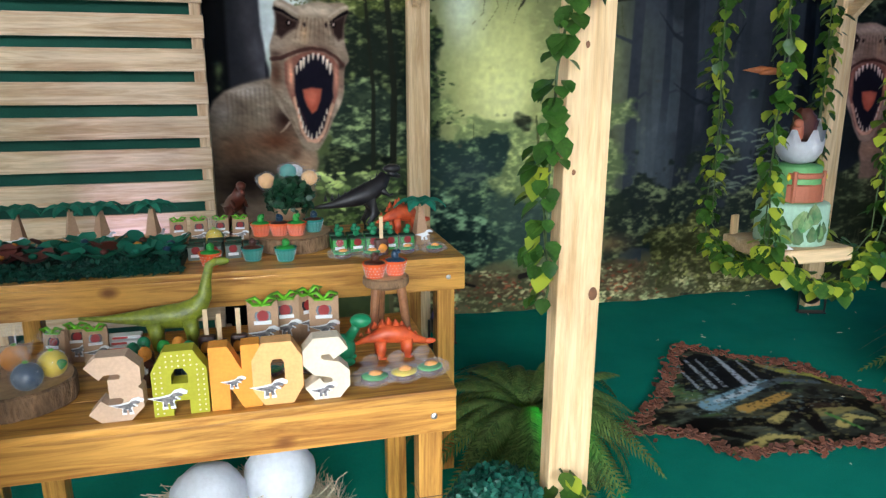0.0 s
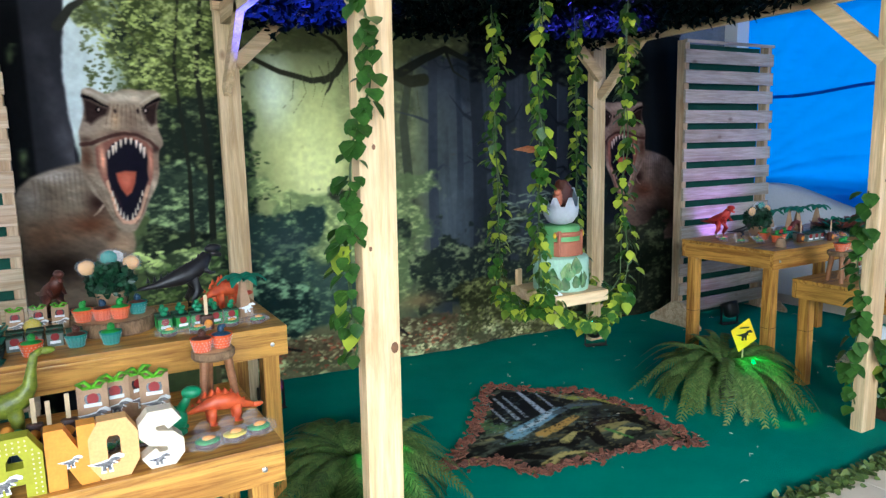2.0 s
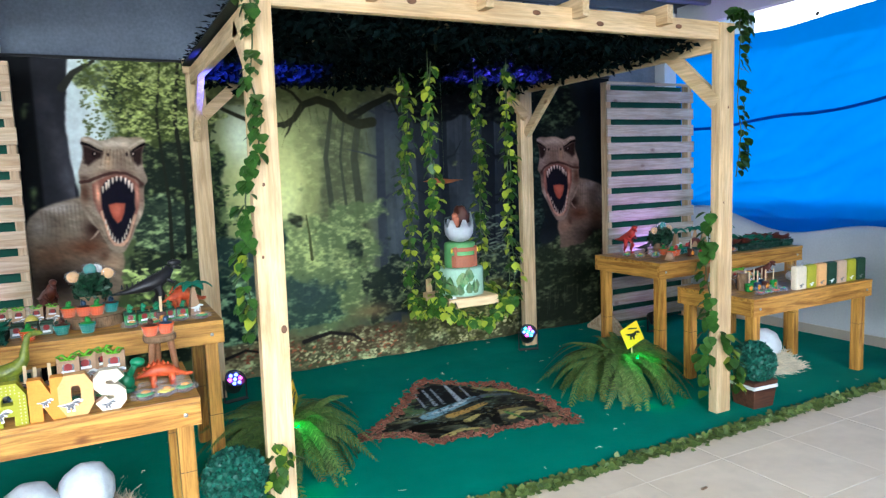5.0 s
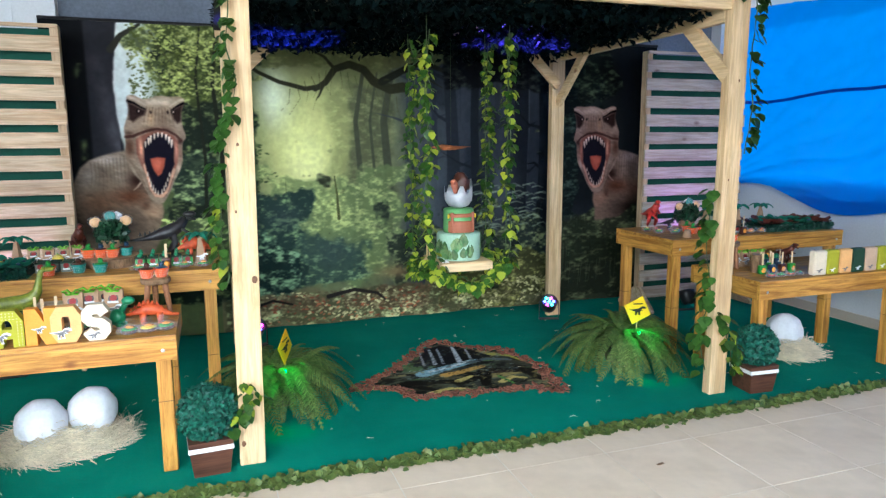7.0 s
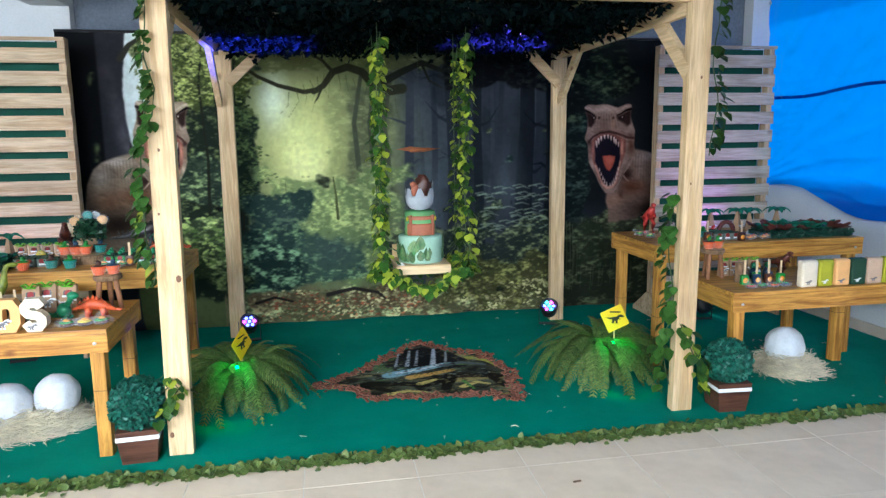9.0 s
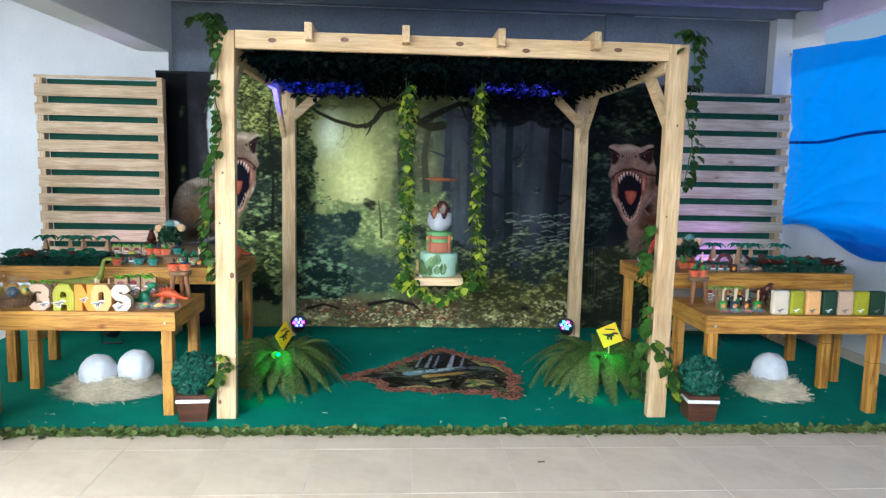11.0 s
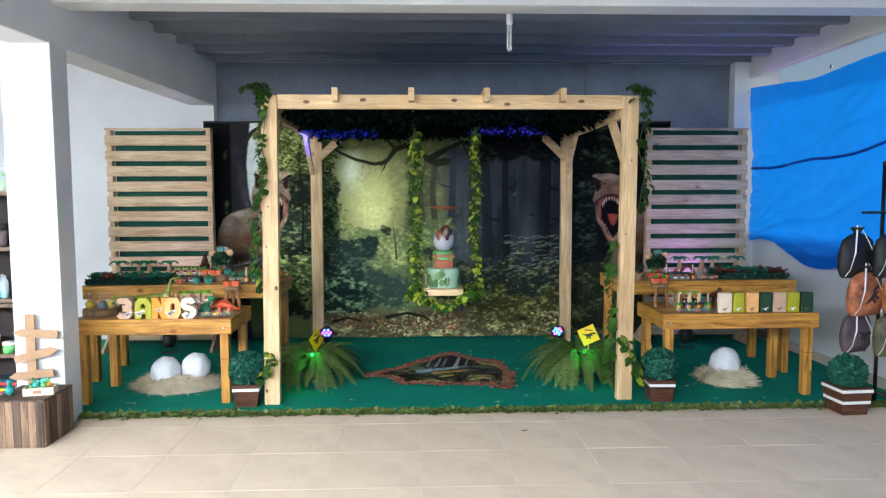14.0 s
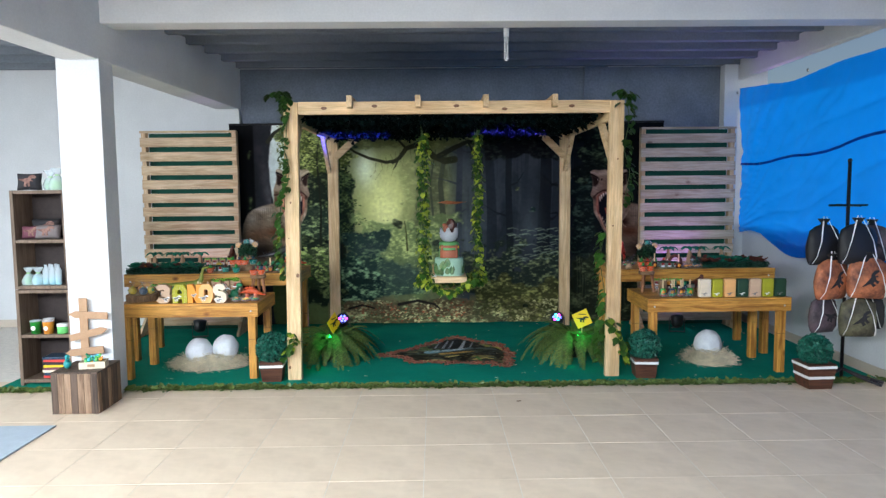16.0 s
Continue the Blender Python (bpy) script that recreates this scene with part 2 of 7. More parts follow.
def part(name, bm, material, parent, label="", smooth=False):
    ob = new(name, finish(name, bm, material, smooth))
    ob.parent = parent
    return tagged(ob, label)


def solid(name, bm, material, label="", category="", at=(0, 0, 0), turn=0.0, group="", kind="", smooth=False):
    """A thing of one mesh."""
    ob = new(name, finish(name, bm, material, smooth))
    ob.matrix_world = pose(*at, 0, 0, turn)
    return tagged(ob, label, category, group, kind)


def structure(name, bm, material, label, category="", smooth=False):
    return solid(name, bm, material, label, category or name.split("_")[0], kind="structure", smooth=smooth)


rng = random.Random(7)

# ---- the hall ----
FLOOR = structure("floor", a_box(-5.6, 6.0, -7.6, 4.3, -0.12, -0.0025), M_GROUT, "beige stoneware tile floor with pale joints", "floor")
structure("carpet", a_box(-1.65, 5.70, 1.36, 4.08, -0.005, 0.006, 0.002), M_CARPET, "dark green felt carpet under the party set", "carpet")
structure("wall_back", a_box(-5.6, 6.0, 4.10, 4.30, -0.12, 3.40), M_WALL, "white plastered back wall", "wall")
# Thin sheet over the white wall, standing for its shaded band.
structure("wall_panel", a_box(-0.30, 5.58, 4.085, 4.10, 2.2, 3.06), M_SHADEWALL, "band of the back wall above the backdrop, shade put into its grey", "wall")
structure("pilaster_centre", a_box(3.78, 4.06, 4.03, 4.085, 2.2, 3.06, 0.004), M_SHADEWALL, "pilaster above the backdrop, shade put into its grey", "pilaster")
structure("pilaster_corner", a_box(5.42, 5.58, 3.95, 4.085, 0, 3.06, 0.004), M_WALL, "white corner pilaster", "pilaster")
structure("pilaster_left", a_box(-0.575, -0.305, 4.0, 4.10, 0, 2.60, 0.004), M_WALL, "white pilaster under the beam", "pilaster")
structure("wall_right", a_box(5.75, 5.92, -7.6, 4.10, -0.12, 1.18), M_WALL, "low unseen white side wall, added to close off light below the tarpaulin", "wall")
structure("baseboard_right", a_box(5.735, 5.75, -7.6, 4.08, 0.0, 0.08, 0.002), M_BASE, "beige tile skirting", "skirting")
structure("baseboard_back", a_box(-5.5, -1.66, 4.085, 4.10, 0.0, 0.09, 0.002), M_BASE, "beige tile skirting", "skirting")
# Unseen wall, lintels and pier, added outside the view to shape the daylight.
structure("wall_left", a_box(-5.75, -5.6, 1.6, 4.3, -0.12, 3.40), M_WALL, "unseen white side wall, added to close off light", "wall")
structure("wall_left_lintel", a_box(-5.75, -5.6, -5.2, 1.6, 2.9, 3.40), M_WALL, "unseen lintel added over the open left side to trim light", "wall")
structure("wall_front_lintel", a_box(-5.6, 6.0, -5.35, -5.2, 3.0, 3.40), M_WALL, "unseen lintel added over the open front to trim light", "wall")
structure("wall_front_pier", a_box(3.4, 6.0, -5.35, -5.2, -0.12, 3.0), M_WALL, "unseen white pier added beside the open front to shape light", "wall")

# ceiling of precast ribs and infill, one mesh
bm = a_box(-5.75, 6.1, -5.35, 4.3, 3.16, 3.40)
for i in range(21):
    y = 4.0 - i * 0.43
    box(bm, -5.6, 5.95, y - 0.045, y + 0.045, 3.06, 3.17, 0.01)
structure("ceiling", bm, M_CEIL, "whitewashed ceiling slab with ribs, shade put into its colour", "ceiling")
structure("beam_front", a_box(-5.6, 5.9, 1.20, 1.42, 2.90, 3.14, 0.008), M_WALL, "white concrete cross beam", "beam")
bm = a_box(-0.27, 0.0, -5.2, 4.09, 2.62, 3.12, 0.008)
for v in bm.verts:
    v.co.x += -0.302 + 0.086 * (v.co.y - 4.05)
    v.co.z -= 0.012 * (v.co.y - 1.3) * (v.co.z < 2.8)
structure("beam_left", bm, M_WALL, "white concrete beam over the column", "beam")
structure("beam_right", a_box(5.60, 5.69, -5.2, 4.09, 2.90, 3.12, 0.008), M_WALL, "white concrete edge beam", "beam")
structure("column", a_box(-0.875, -0.545, 1.15, 1.37, -0.005, 2.64, 0.006), M_WALL, "square white plastered column", "column")
structure("eave_right", a_box(5.70, 5.86, -5.35, 4.3, 3.10, 3.15), M_WALL, "short eave outside over the open side", "eave")
structure("backdrop_sky", a_box(22.0, 22.1, -16, 16, -0.1, 9.0), glow("white_haze", (1.0, 1.0, 1.0), 4.0), "bright overcast distance outside the open side", "backdrop")
structure("ground_outside", a_box(-30, 40, -40, 40, -0.3, -0.14), mat("pale_yard", (0.35, 0.34, 0.31), 0.9), "pale concrete yard outside", "ground")


# ---- blue tarpaulin, sagging, hung in the side opening ----
def tarpaulin():
    t = thing("tarpaulin", "creased blue plastic tarpaulin hung in the open side", "tarpaulin", (5.655, 0, 0))
    bm = bm_new()
    ny, nz = 240, 90
    def edges(y):
        d = 4.02 - y
        top = 2.79 - 0.06 * math.sin(min(1, d / 2.6) * math.pi) - 0.018 * d + 0.02 * math.sin(d * 4.03) * (d > 0.7)
        low = 1.10 - 0.17 * math.sin(min(1, d / 2.1) * math.pi * 0.5) ** 1.2 + 0.06 * math.sin(y * 4)
        return low, top

    def depth(y, z):
        """How far the sheet hangs off its plane: belly, folds and crumples."""
        low, top = edges(y)
        d, v = 4.07 - y, (z - low) / (top - low)
        fan = math.atan2(z - 1.1, d + 0.15)
        far = math.atan2(2.75 - z, y + 0.9 if y > -0.8 else 0.1)
        fold = 0.032 * noise.noise((fan * 7, d * 0.5, 3)) * min(1, d) * (1 - v * 0.5)
        fold += 0.045 * noise.noise((y * 0.8, z * 0.9, 1.0)) + 0.018 * noise.noise((y * 2.5 + z * 1.7, z * 2.0, 5.0))
        fold += 0.026 * (1 - abs(math.sin(fan * 23 + 3 * noise.noise((y, z, 8))))) ** 4 * max(0, 1 - d / 2.2)
        fold += 0.026 * (1 - abs(math.sin(far * 17 + 2 * noise.noise((y * 0.6, z, 4))))) ** 5 * max(0, 1 - abs(y - 0.9) / 2.4)
        fold += 0.010 * noise.noise((y * 9 + z * 6, z * 7 - y * 3, 6.0))
        return fold - 0.06 * math.sin(max(0, min(1, v)) * math.pi) * min(1.0, d / 3.8)

    grid = []
    for i in range(ny + 1):
        y = 4.02 - i * 0.0475
        low, top = edges(y)
        grid.append([bm.verts.new((depth(y, low + (top - low) * k / nz), y, low + (top - low) * k / nz)) for k in range(nz + 1)])
    for a, b in zip(grid, grid[1:]):
        for k in range(nz):
            bm.faces.new((a[k], a[k + 1], b[k + 1], b[k]))
    sheet = part("sheet", bm, M_TARP, t, smooth=True)
    # let the sun glow through the plastic
    nt = M_TARP.node_tree
    b = nt.nodes["Principled BSDF"]
    tr = nt.nodes.new("ShaderNodeBsdfTranslucent")
    tr.inputs["Color"].default_value = (0.008, 0.30, 0.95, 1)
    ms = nt.nodes.new("ShaderNodeMixShader")
    ms.inputs[0].default_value = 0.55
    nt.links.new(b.outputs[0], ms.inputs[1])
    nt.links.new(tr.outputs[0], ms.inputs[2])
    nt.links.new(ms.outputs[0], nt.nodes["Material Output"].inputs[0])
    # a welded seam, a darker band across the sheet
    bm = bm_new()
    rows = []
    for i in range(ny + 1):
        y = 4.02 - i * 0.0475
        z = 1.88 + 0.03 * (4.02 - y) + 0.07 * max(0, (4.02 - y) - 1.5) + 0.015 * math.sin(y * 5)
        x = depth(y, z) - 0.012
        rows.append((bm.verts.new((x, y, z - 0.014)), bm.verts.new((x, y, z + 0.014))))
    for a, b in zip(rows, rows[1:]):
        bm.faces.new((a[0], a[1], b[1], b[0]))
    bmesh.ops.solidify(bm, geom=bm.faces[:], thickness=0.003)
    part("seam", bm, mat("blue_seam", (0.003, 0.09, 0.52), 0.45, vary=0.1), t, "darker blue welded seam")
    for y in (3.9, 2.4, 0.9, -0.6):
        bm = lathe(bm_new(), [(0.014, 0), (0.018, 0.004), (0.014, 0.008)], 14, pose(-0.10, y, 2.72, 0, -90, 0))
        part("eyelet", bm, M_STEEL, t)


tarpaulin()


# ---- pallet screens ----
def pallet_screen(at, label, boards, turn=0.0):
    t = thing("pallet_screen", label, "screen", at, turn, "pallet screens")
    w = 1.06
    for x in (0.0, w - 0.05):
        part("stile", a_box(x, x + 0.05, 0.022, 0.10, 0.03, 2.30, 0.003), SLATZ, t)
    for i in range(15):
        z = 0.10 + i * 0.1555
        dx, dz = rng.uniform(-0.006, 0.006), rng.uniform(-0.003, 0.003)
        part("slat", a_box(-0.006 + dx, w + 0.006 + dx, 0.0, 0.021, z + dz, z + 0.103 + dz - 0.079 * (i == 14), 0.0025), boards, t)
    part("cloth", a_box(0.055, w - 0.055, 0.101, 0.106, 0.04, 2.28), M_FELT, t, "green felt stretched behind the slats")
    for x in (-0.03, w):
        out = [(-0.22, 0.0), (0.30, 0.0), (0.30, 0.03), (0.14, 0.14), (0.06, 0.20), (-0.02, 0.20), (-0.10, 0.13), (-0.22, 0.03)]
        bm = prism(bm_new(), out, 0, 0.028)
        bm.transform(pose(x + 0.03, 0.0, 0.006, 0, 0, 90))
        part("foot", bm, SLAT, t, "shaped plank foot")
    return t


pallet_screen((-1.29, 3.57, 0.0), "tall screen of pale pine pallet slats backed with green cloth", SLAT)
pallet_screen((4.33, 3.55, 0.0), "tall screen of pine pallet slats greyed by painted shade, backed with green cloth", SLAT_SHADED)


# ---- pergola ----
def pergola():
    t = thing("pergola", "raw pine pergola with knee braces and rafters", "pergola", (0.72, 1.58, 0.0))
    W, D = 2.84, 2.06

    def post(x, y, top, lean):
        """A post that leans a little to one side."""
        bm = a_box(x, x + 0.118, y, y + 0.062, 0.006, top, 0.004)
        for v in bm.verts:
            v.co.x += lean * v.co.z
        part("post", bm, PINE[2], t)
    post(0.003, -0.008, 2.345, 0.010)
    post(W - 0.117, -0.008, 2.345, 0.007)
    post(0.050, D + 0.01, 2.36, 0.004)
    post(W - 0.140, D - 0.04, 2.33, 0.0)
    part("front_beam", a_box(0.146, W - 0.102, 0.004, 0.050, 2.246, 2.350, 0.003), PINE[0], t)
    part("back_beam", a_box(0.03, W - 0.01, D - 0.10, D - 0.045, 2.262, 2.35, 0.003), PINE[0], t)
    for x in (0.065, W - 0.105):
        part("side_beam", a_box(x, x + 0.042, 0.058, D - 0.102, 2.185, 2.288, 0.003), PINE[1], t)
    for x in (0.58, 1.14, 1.70, 2.27):
        part("rafter", a_box(x - 0.022, x + 0.022, -0.08, D + 0.05, 2.292, 2.390, 0.003), PINE[1], t)
    for x in (0.085, W - 0.085):
        part("brace", beam((x, 0.02, 1.88), (x, 0.41, 2.235), 0.04, 0.085), PINE[1], t)
        part("brace", beam((x, D - 0.045, 1.84), (x, D - 0.48, 2.23), 0.04, 0.07), PINE[1], t)
    part("brace", beam((0.15, D - 0.02, 1.99), (0.44, D - 0.02, 2.255), 0.04, 0.075), PINE[0], t)
    part("brace", beam((W - 0.10, D - 0.07, 1.98), (W - 0.38, D - 0.07, 2.255), 0.04, 0.075), PINE[0], t)
    # the round knots that mark the front posts and the beam
    dark = mat("knot_wood", (0.20, 0.085, 0.035), 0.5, vary=0.3, scale=60)
    for x, z, r in ((0.10, 0.905, 0.017), (0.02, 0.115, 0.014), (0.05, 1.52, 0.008), (0.03, 1.22, 0.007), (W - 0.05, 1.86, 0.008), (W - 0.08, 1.30, 0.007)):
        bm = lathe(bm_new(), [(r, 0), (r * 0.8, 0.0014), (0.001, 0.0018)], 14, pose(x + 0.003 + 0.008 * z, -0.0075, z, 90, 0, 0) @ Matrix.Diagonal((0.8, 1.15, 1, 1)))
        part("knot", bm, dark, t)
    for x in (0.36, 0.78, 1.46, 1.86, 2.42):
        bm = lathe(bm_new(), [(0.018, 0), (0.014, 0.0014), (0.001, 0.0018)], 14, pose(x, 0.0045, 2.298 + 0.02 * math.sin(x * 9), 90, 0, 0) @ Matrix.Diagonal((1.5, 0.8, 1, 1)))
        part("knot", bm, dark, t)
    return t


pergola()


# ---- tables ----
def table(name, label, x0, x1, y0, y1, h):
    t = thing(name, label, "table", (x0, y0, 0.0), 0, "party tables")
    w, d = x1 - x0, y1 - y0
    planks = 4
    for i in range(planks):
        a, b = d * i / planks, d * (i + 1) / planks - 0.002
        part("top_plank", a_box(0, w, a, b, h - 0.022, h, 0.003), TABLE[0], t)
    part("apron", a_box(0.0, w, 0.003, 0.028, h - 0.118, h - 0.0225, 0.003), TABLE[0], t)
    part("apron", a_box(0.0, w, d - 0.028, d - 0.003, h - 0.118, h - 0.0225, 0.003), TABLE[0], t)
    for x in (0.003, w - 0.028):
        part("apron", a_box(x, x + 0.025, 0.029, d - 0.029, h - 0.118, h - 0.0225, 0.003), TABLE[1], t)
    line = mat("pencil_line", (0.10, 0.05, 0.02), 0.7) if "pencil_line" not in bpy.data.materials else bpy.data.materials["pencil_line"]
    for x in (0.03, w - 0.095):
        for y in (0.03, d - 0.095):
            leg = part("leg", a_box(x, x + 0.065, y, y + 0.065, 0.006, h - 0.0225, 0.004), TABLE[2], t)
            part("saw_mark", a_box(x - 0.0006, x + 0.0656, y - 0.0006, y + 0.0656, 0.348, 0.351), line, leg, "thin dark saw mark")
    for x in (0.06, w - 0.06):
        bm = lathe(bm_new(), [(0.009, 0), (0.008, 0.004), (0.003, 0.006)], 10, pose(x, 0.003, h - 0.07, 90, 0, 0))
        part("bolt", bm, M_STEEL, t)
    return t


table("low_table", "low varnished pine party table with planked top", -0.72, 0.476, 1.60, 2.24, 0.67)
table("tall_table", "taller varnished pine party table standing behind the low one", -0.95, 0.69, 2.265, 2.95, 0.845)
table("low_table", "low varnished pine party table with planked top", 3.81, 5.05, 1.60, 2.24, 0.67)
table("tall_table", "taller varnished pine party table standing behind the low one", 3.68, 5.24, 2.275, 2.98, 0.845)


# ---- printed forest backdrop: the print is drawn in code onto the cloth ----
class Print:
    """A flat print over x0..x1 by z0..z1 metres, in display colours 0-255."""

    def __init__(self, x0, x1, z0, z1, step, seed):
        self.nx, self.nz = int((x1 - x0) / step) + 1, int((z1 - z0) / step) + 1
        self.x, self.z = np.meshgrid(np.linspace(x0, x1, self.nx), np.linspace(z0, z1, self.nz))
        self.c = np.zeros((self.nz, self.nx, 3))
        self.r = np.random.RandomState(seed)
        self.x0, self.z0, self.step = x0, z0, step

    def noise(self, sx, sz, octaves=4):
        out, amp, total = np.zeros_like(self.x), 1.0, 0.0
        for o in range(octaves):
            px, pz = (self.x - self.x0) / sx * 2 ** o, (self.z - self.z0) / sz * 2 ** o
            g = self.r.rand(int(pz.max()) + 3, int(px.max()) + 3)
            i, k = px.astype(int), pz.astype(int)
            u, v = px - i, pz - k
            u, v = u * u * (3 - 2 * u), v * v * (3 - 2 * v)
            out += amp * ((g[k, i] * (1 - u) + g[k, i + 1] * u) * (1 - v) + (g[k + 1, i] * (1 - u) + g[k + 1, i + 1] * u) * v)
            total += amp
            amp *= 0.55
        return out / total

    def over(self, colour, a):
        a = np.clip(a, 0, 1)[..., None]
        self.c = self.c * (1 - a) + np.array(colour, float) * a

    def glow(self, x, z, rx, rz, colour, a):
        self.over(colour, a * np.exp(-((self.x - x) / rx) ** 2 - ((self.z - z) / rz) ** 2))

    def window(self, x, z, r):
        i0, i1 = int((x - r - self.x0) / self.step), int((x + r - self.x0) / self.step) + 2
        k0, k1 = int((z - r - self.z0) / self.step), int((z + r - self.z0) / self.step) + 2
        return slice(max(k0, 0), max(k1, 0)), slice(max(i0, 0), max(i1, 0))

    def leaf(self, x, z, a, b, turn, colour, alpha=1.0):
        w = self.window(x, z, max(a, b))
        dx, dz = self.x[w] - x, self.z[w] - z
        if dx.size == 0:
            return
        u, v = dx * math.cos(turn) + dz * math.sin(turn), -dx * math.sin(turn) + dz * math.cos(turn)
        m = np.clip((1 - (u / a) ** 2 - (v / b) ** 2) * 3, 0, 1)[..., None] * alpha
        self.c[w] = self.c[w] * (1 - m) + np.array(colour, float) * m

    def leaves(self, n, xa, xb, za, zb, size, dark, light, alpha=0.9, flat=0.5, keep=None):
        for _ in range(int(n * 3.2)):
            x, z = self.r.uniform(xa, xb), self.r.uniform(za, zb)
            if keep is not None and self.r.rand() > keep(x, z):
                continue
            t = 0.45 + 1.3 * noise.noise((x * 5, z * 6, size * 90)) + 0.5 * noise.noise((x * 17, z * 19, 2.0)) + self.r.uniform(-0.38, 0.38)
            t = min(1.0, max(0.0, t)) ** 1.3
            col = [d + (l - d) * t for d, l in zip(dark, light)]
            s = size * 0.50 * self.r.uniform(0.6, 1.5)
            self.leaf(x, z, s, s * flat, self.r.uniform(-0.7, 0.7), col, alpha)

    def stroke(self, pts, w0, w1, colour, alpha=1.0):
        pts = [Vector((p[0], p[1])) for p in pts]
        total = len(pts) - 1
        for i, (a, b) in enumerate(zip(pts, pts[1:])):
            n = max(2, int((b - a).length / self.step / 1.5))
            for k in range(n):
                f = (i + k / n) / total
                p = a.lerp(b, k / n)
                w = w0 + (w1 - w0) * f
                self.leaf(p.x, p.y, w, w, 0, colour, alpha)

    def poly(self, pts, colour, alpha=1.0, grain=0.0):
        xs, zs = [p[0] for p in pts], [p[1] for p in pts]
        w = self.window((min(xs) + max(xs)) / 2, (min(zs) + max(zs)) / 2, max(max(xs) - min(xs), max(zs) - min(zs)) / 2 + 0.02)
        X, Z = self.x[w], self.z[w]
        inside = np.zeros(X.shape, bool)
        for (ax, az), (bx, bz) in zip(pts, pts[1:] + pts[:1]):
            if az != bz:
                inside ^= ((az > Z) != (bz > Z)) & (X < (bx - ax) * (Z - az) / (bz - az) + ax)
        col = np.array(colour, float) * (1 + grain * (self.grain[w][..., None] - 0.5))
        m = (inside * alpha)[..., None]
        self.c[w] = self.c[w] * (1 - m) + col * m
        return w, inside

    def cover(self, pts, soft):
        """How far each dot of a window lies inside an outline, 0 to 1, with a soft edge."""
        xs, zs = [q[0] for q in pts], [q[1] for q in pts]
        w = self.window((min(xs) + max(xs)) / 2, (min(zs) + max(zs)) / 2, max(max(xs) - min(xs), max(zs) - min(zs)) / 2 + 0.03)
        X, Z = self.x[w], self.z[w]
        inside, near = np.zeros(X.shape, bool), np.full(X.shape, 9.0)
        for (ax, az), (bx, bz) in zip(pts, pts[1:] + pts[:1]):
            if az != bz:
                inside ^= ((az > Z) != (bz > Z)) & (X < (bx - ax) * (Z - az) / (bz - az) + ax)
            dx, dz = bx - ax, bz - az
            t = np.clip(((X - ax) * dx + (Z - az) * dz) / max(dx * dx + dz * dz, 1e-9), 0, 1)
            near = np.minimum(near, np.hypot(X - ax - t * dx, Z - az - t * dz))
        return w, np.clip(0.5 + np.where(inside, near, -near) / soft, 0, 1)

    def soft(self, pts, colour, alpha, soft):
        w, m = self.cover(pts, soft)
        m = (m * alpha)[..., None]
        self.c[w] = self.c[w] * (1 - m) + np.array(colour, float) * m

    def inside(self, pts):
        out = np.zeros(self.x.shape)
        w, m = self.cover(pts, 0.012)
        out[w] = m
        return out

    def mesh(self, name, place, gain=1.0, mask=None):
        """A cloth of one vertex per dot, with the print as its colour."""
        d = np.clip(self.c / 255, 0, 1)
        lin_c = np.where(d <= 0.04045, d / 12.92, ((d + 0.055) / 1.055) ** 2.4) * gain
        verts = place(self.x, self.z).reshape(-1, 3)
        k, i = np.mgrid[0:self.nz - 1, 0:self.nx - 1]
        a = (k * self.nx + i).ravel()
        quads = np.stack([a, a + 1, a + 1 + self.nx, a + self.nx], 1)
        if mask is not None:
            quads = quads[(mask[:-1, :-1] & mask[1:, 1:] & mask[1:, :-1] & mask[:-1, 1:]).ravel()]
        me = bpy.data.meshes.new(name)
        me.vertices.add(len(verts))
        me.vertices.foreach_set("co", verts.ravel())
        me.loops.add(quads.size)
        me.loops.foreach_set("vertex_index", quads.ravel())
        me.polygons.add(len(quads))
        me.polygons.foreach_set("loop_start", np.arange(len(quads)) * 4)
        me.polygons.foreach_set("loop_total", np.full(len(quads), 4))
        me.update(calc_edges=True)
        at = me.color_attributes.new("print", "FLOAT_COLOR", "POINT")
        at.data.foreach_set("color", np.concatenate([lin_c.reshape(-1, 3), np.ones((len(verts), 1))], 1).ravel())
        return me


def print_material(name, rough, weave):
    m = bpy.data.materials.new(name)
    m.use_nodes = True
    nt = m.node_tree
    b = nt.nodes["Principled BSDF"]
    at = nt.nodes.new("ShaderNodeVertexColor")
    at.layer_name = "print"
    tc = nt.nodes.new("ShaderNodeTexCoord")
    n = node(nt, "TexNoise", Scale=weave, Detail=3.0)
    nt.links.new(tc.outputs["Object"], n.inputs["Vector"])
    hsv = nt.nodes.new("ShaderNodeHueSaturation")
    r = node(nt, "MapRange", To_Min=0.95, To_Max=1.05)
    nt.links.new(n.outputs["Fac"], r.inputs["Value"])
    nt.links.new(r.outputs[0], hsv.inputs["Value"])
    nt.links.new(at.outputs["Color"], hsv.inputs["Color"])
    nt.links.new(hsv.outputs[0], b.inputs["Base Color"])
    b.inputs["Roughness"].default_value = rough
    b.inputs["Specular IOR Level"].default_value = 0.02
    bp = node(nt, "Bump", Strength=0.1, Distance=0.002)
    nt.links.new(n.outputs["Fac"], bp.inputs["Height"])
    nt.links.new(bp.outputs[0], b.inputs["Normal"])
    return m


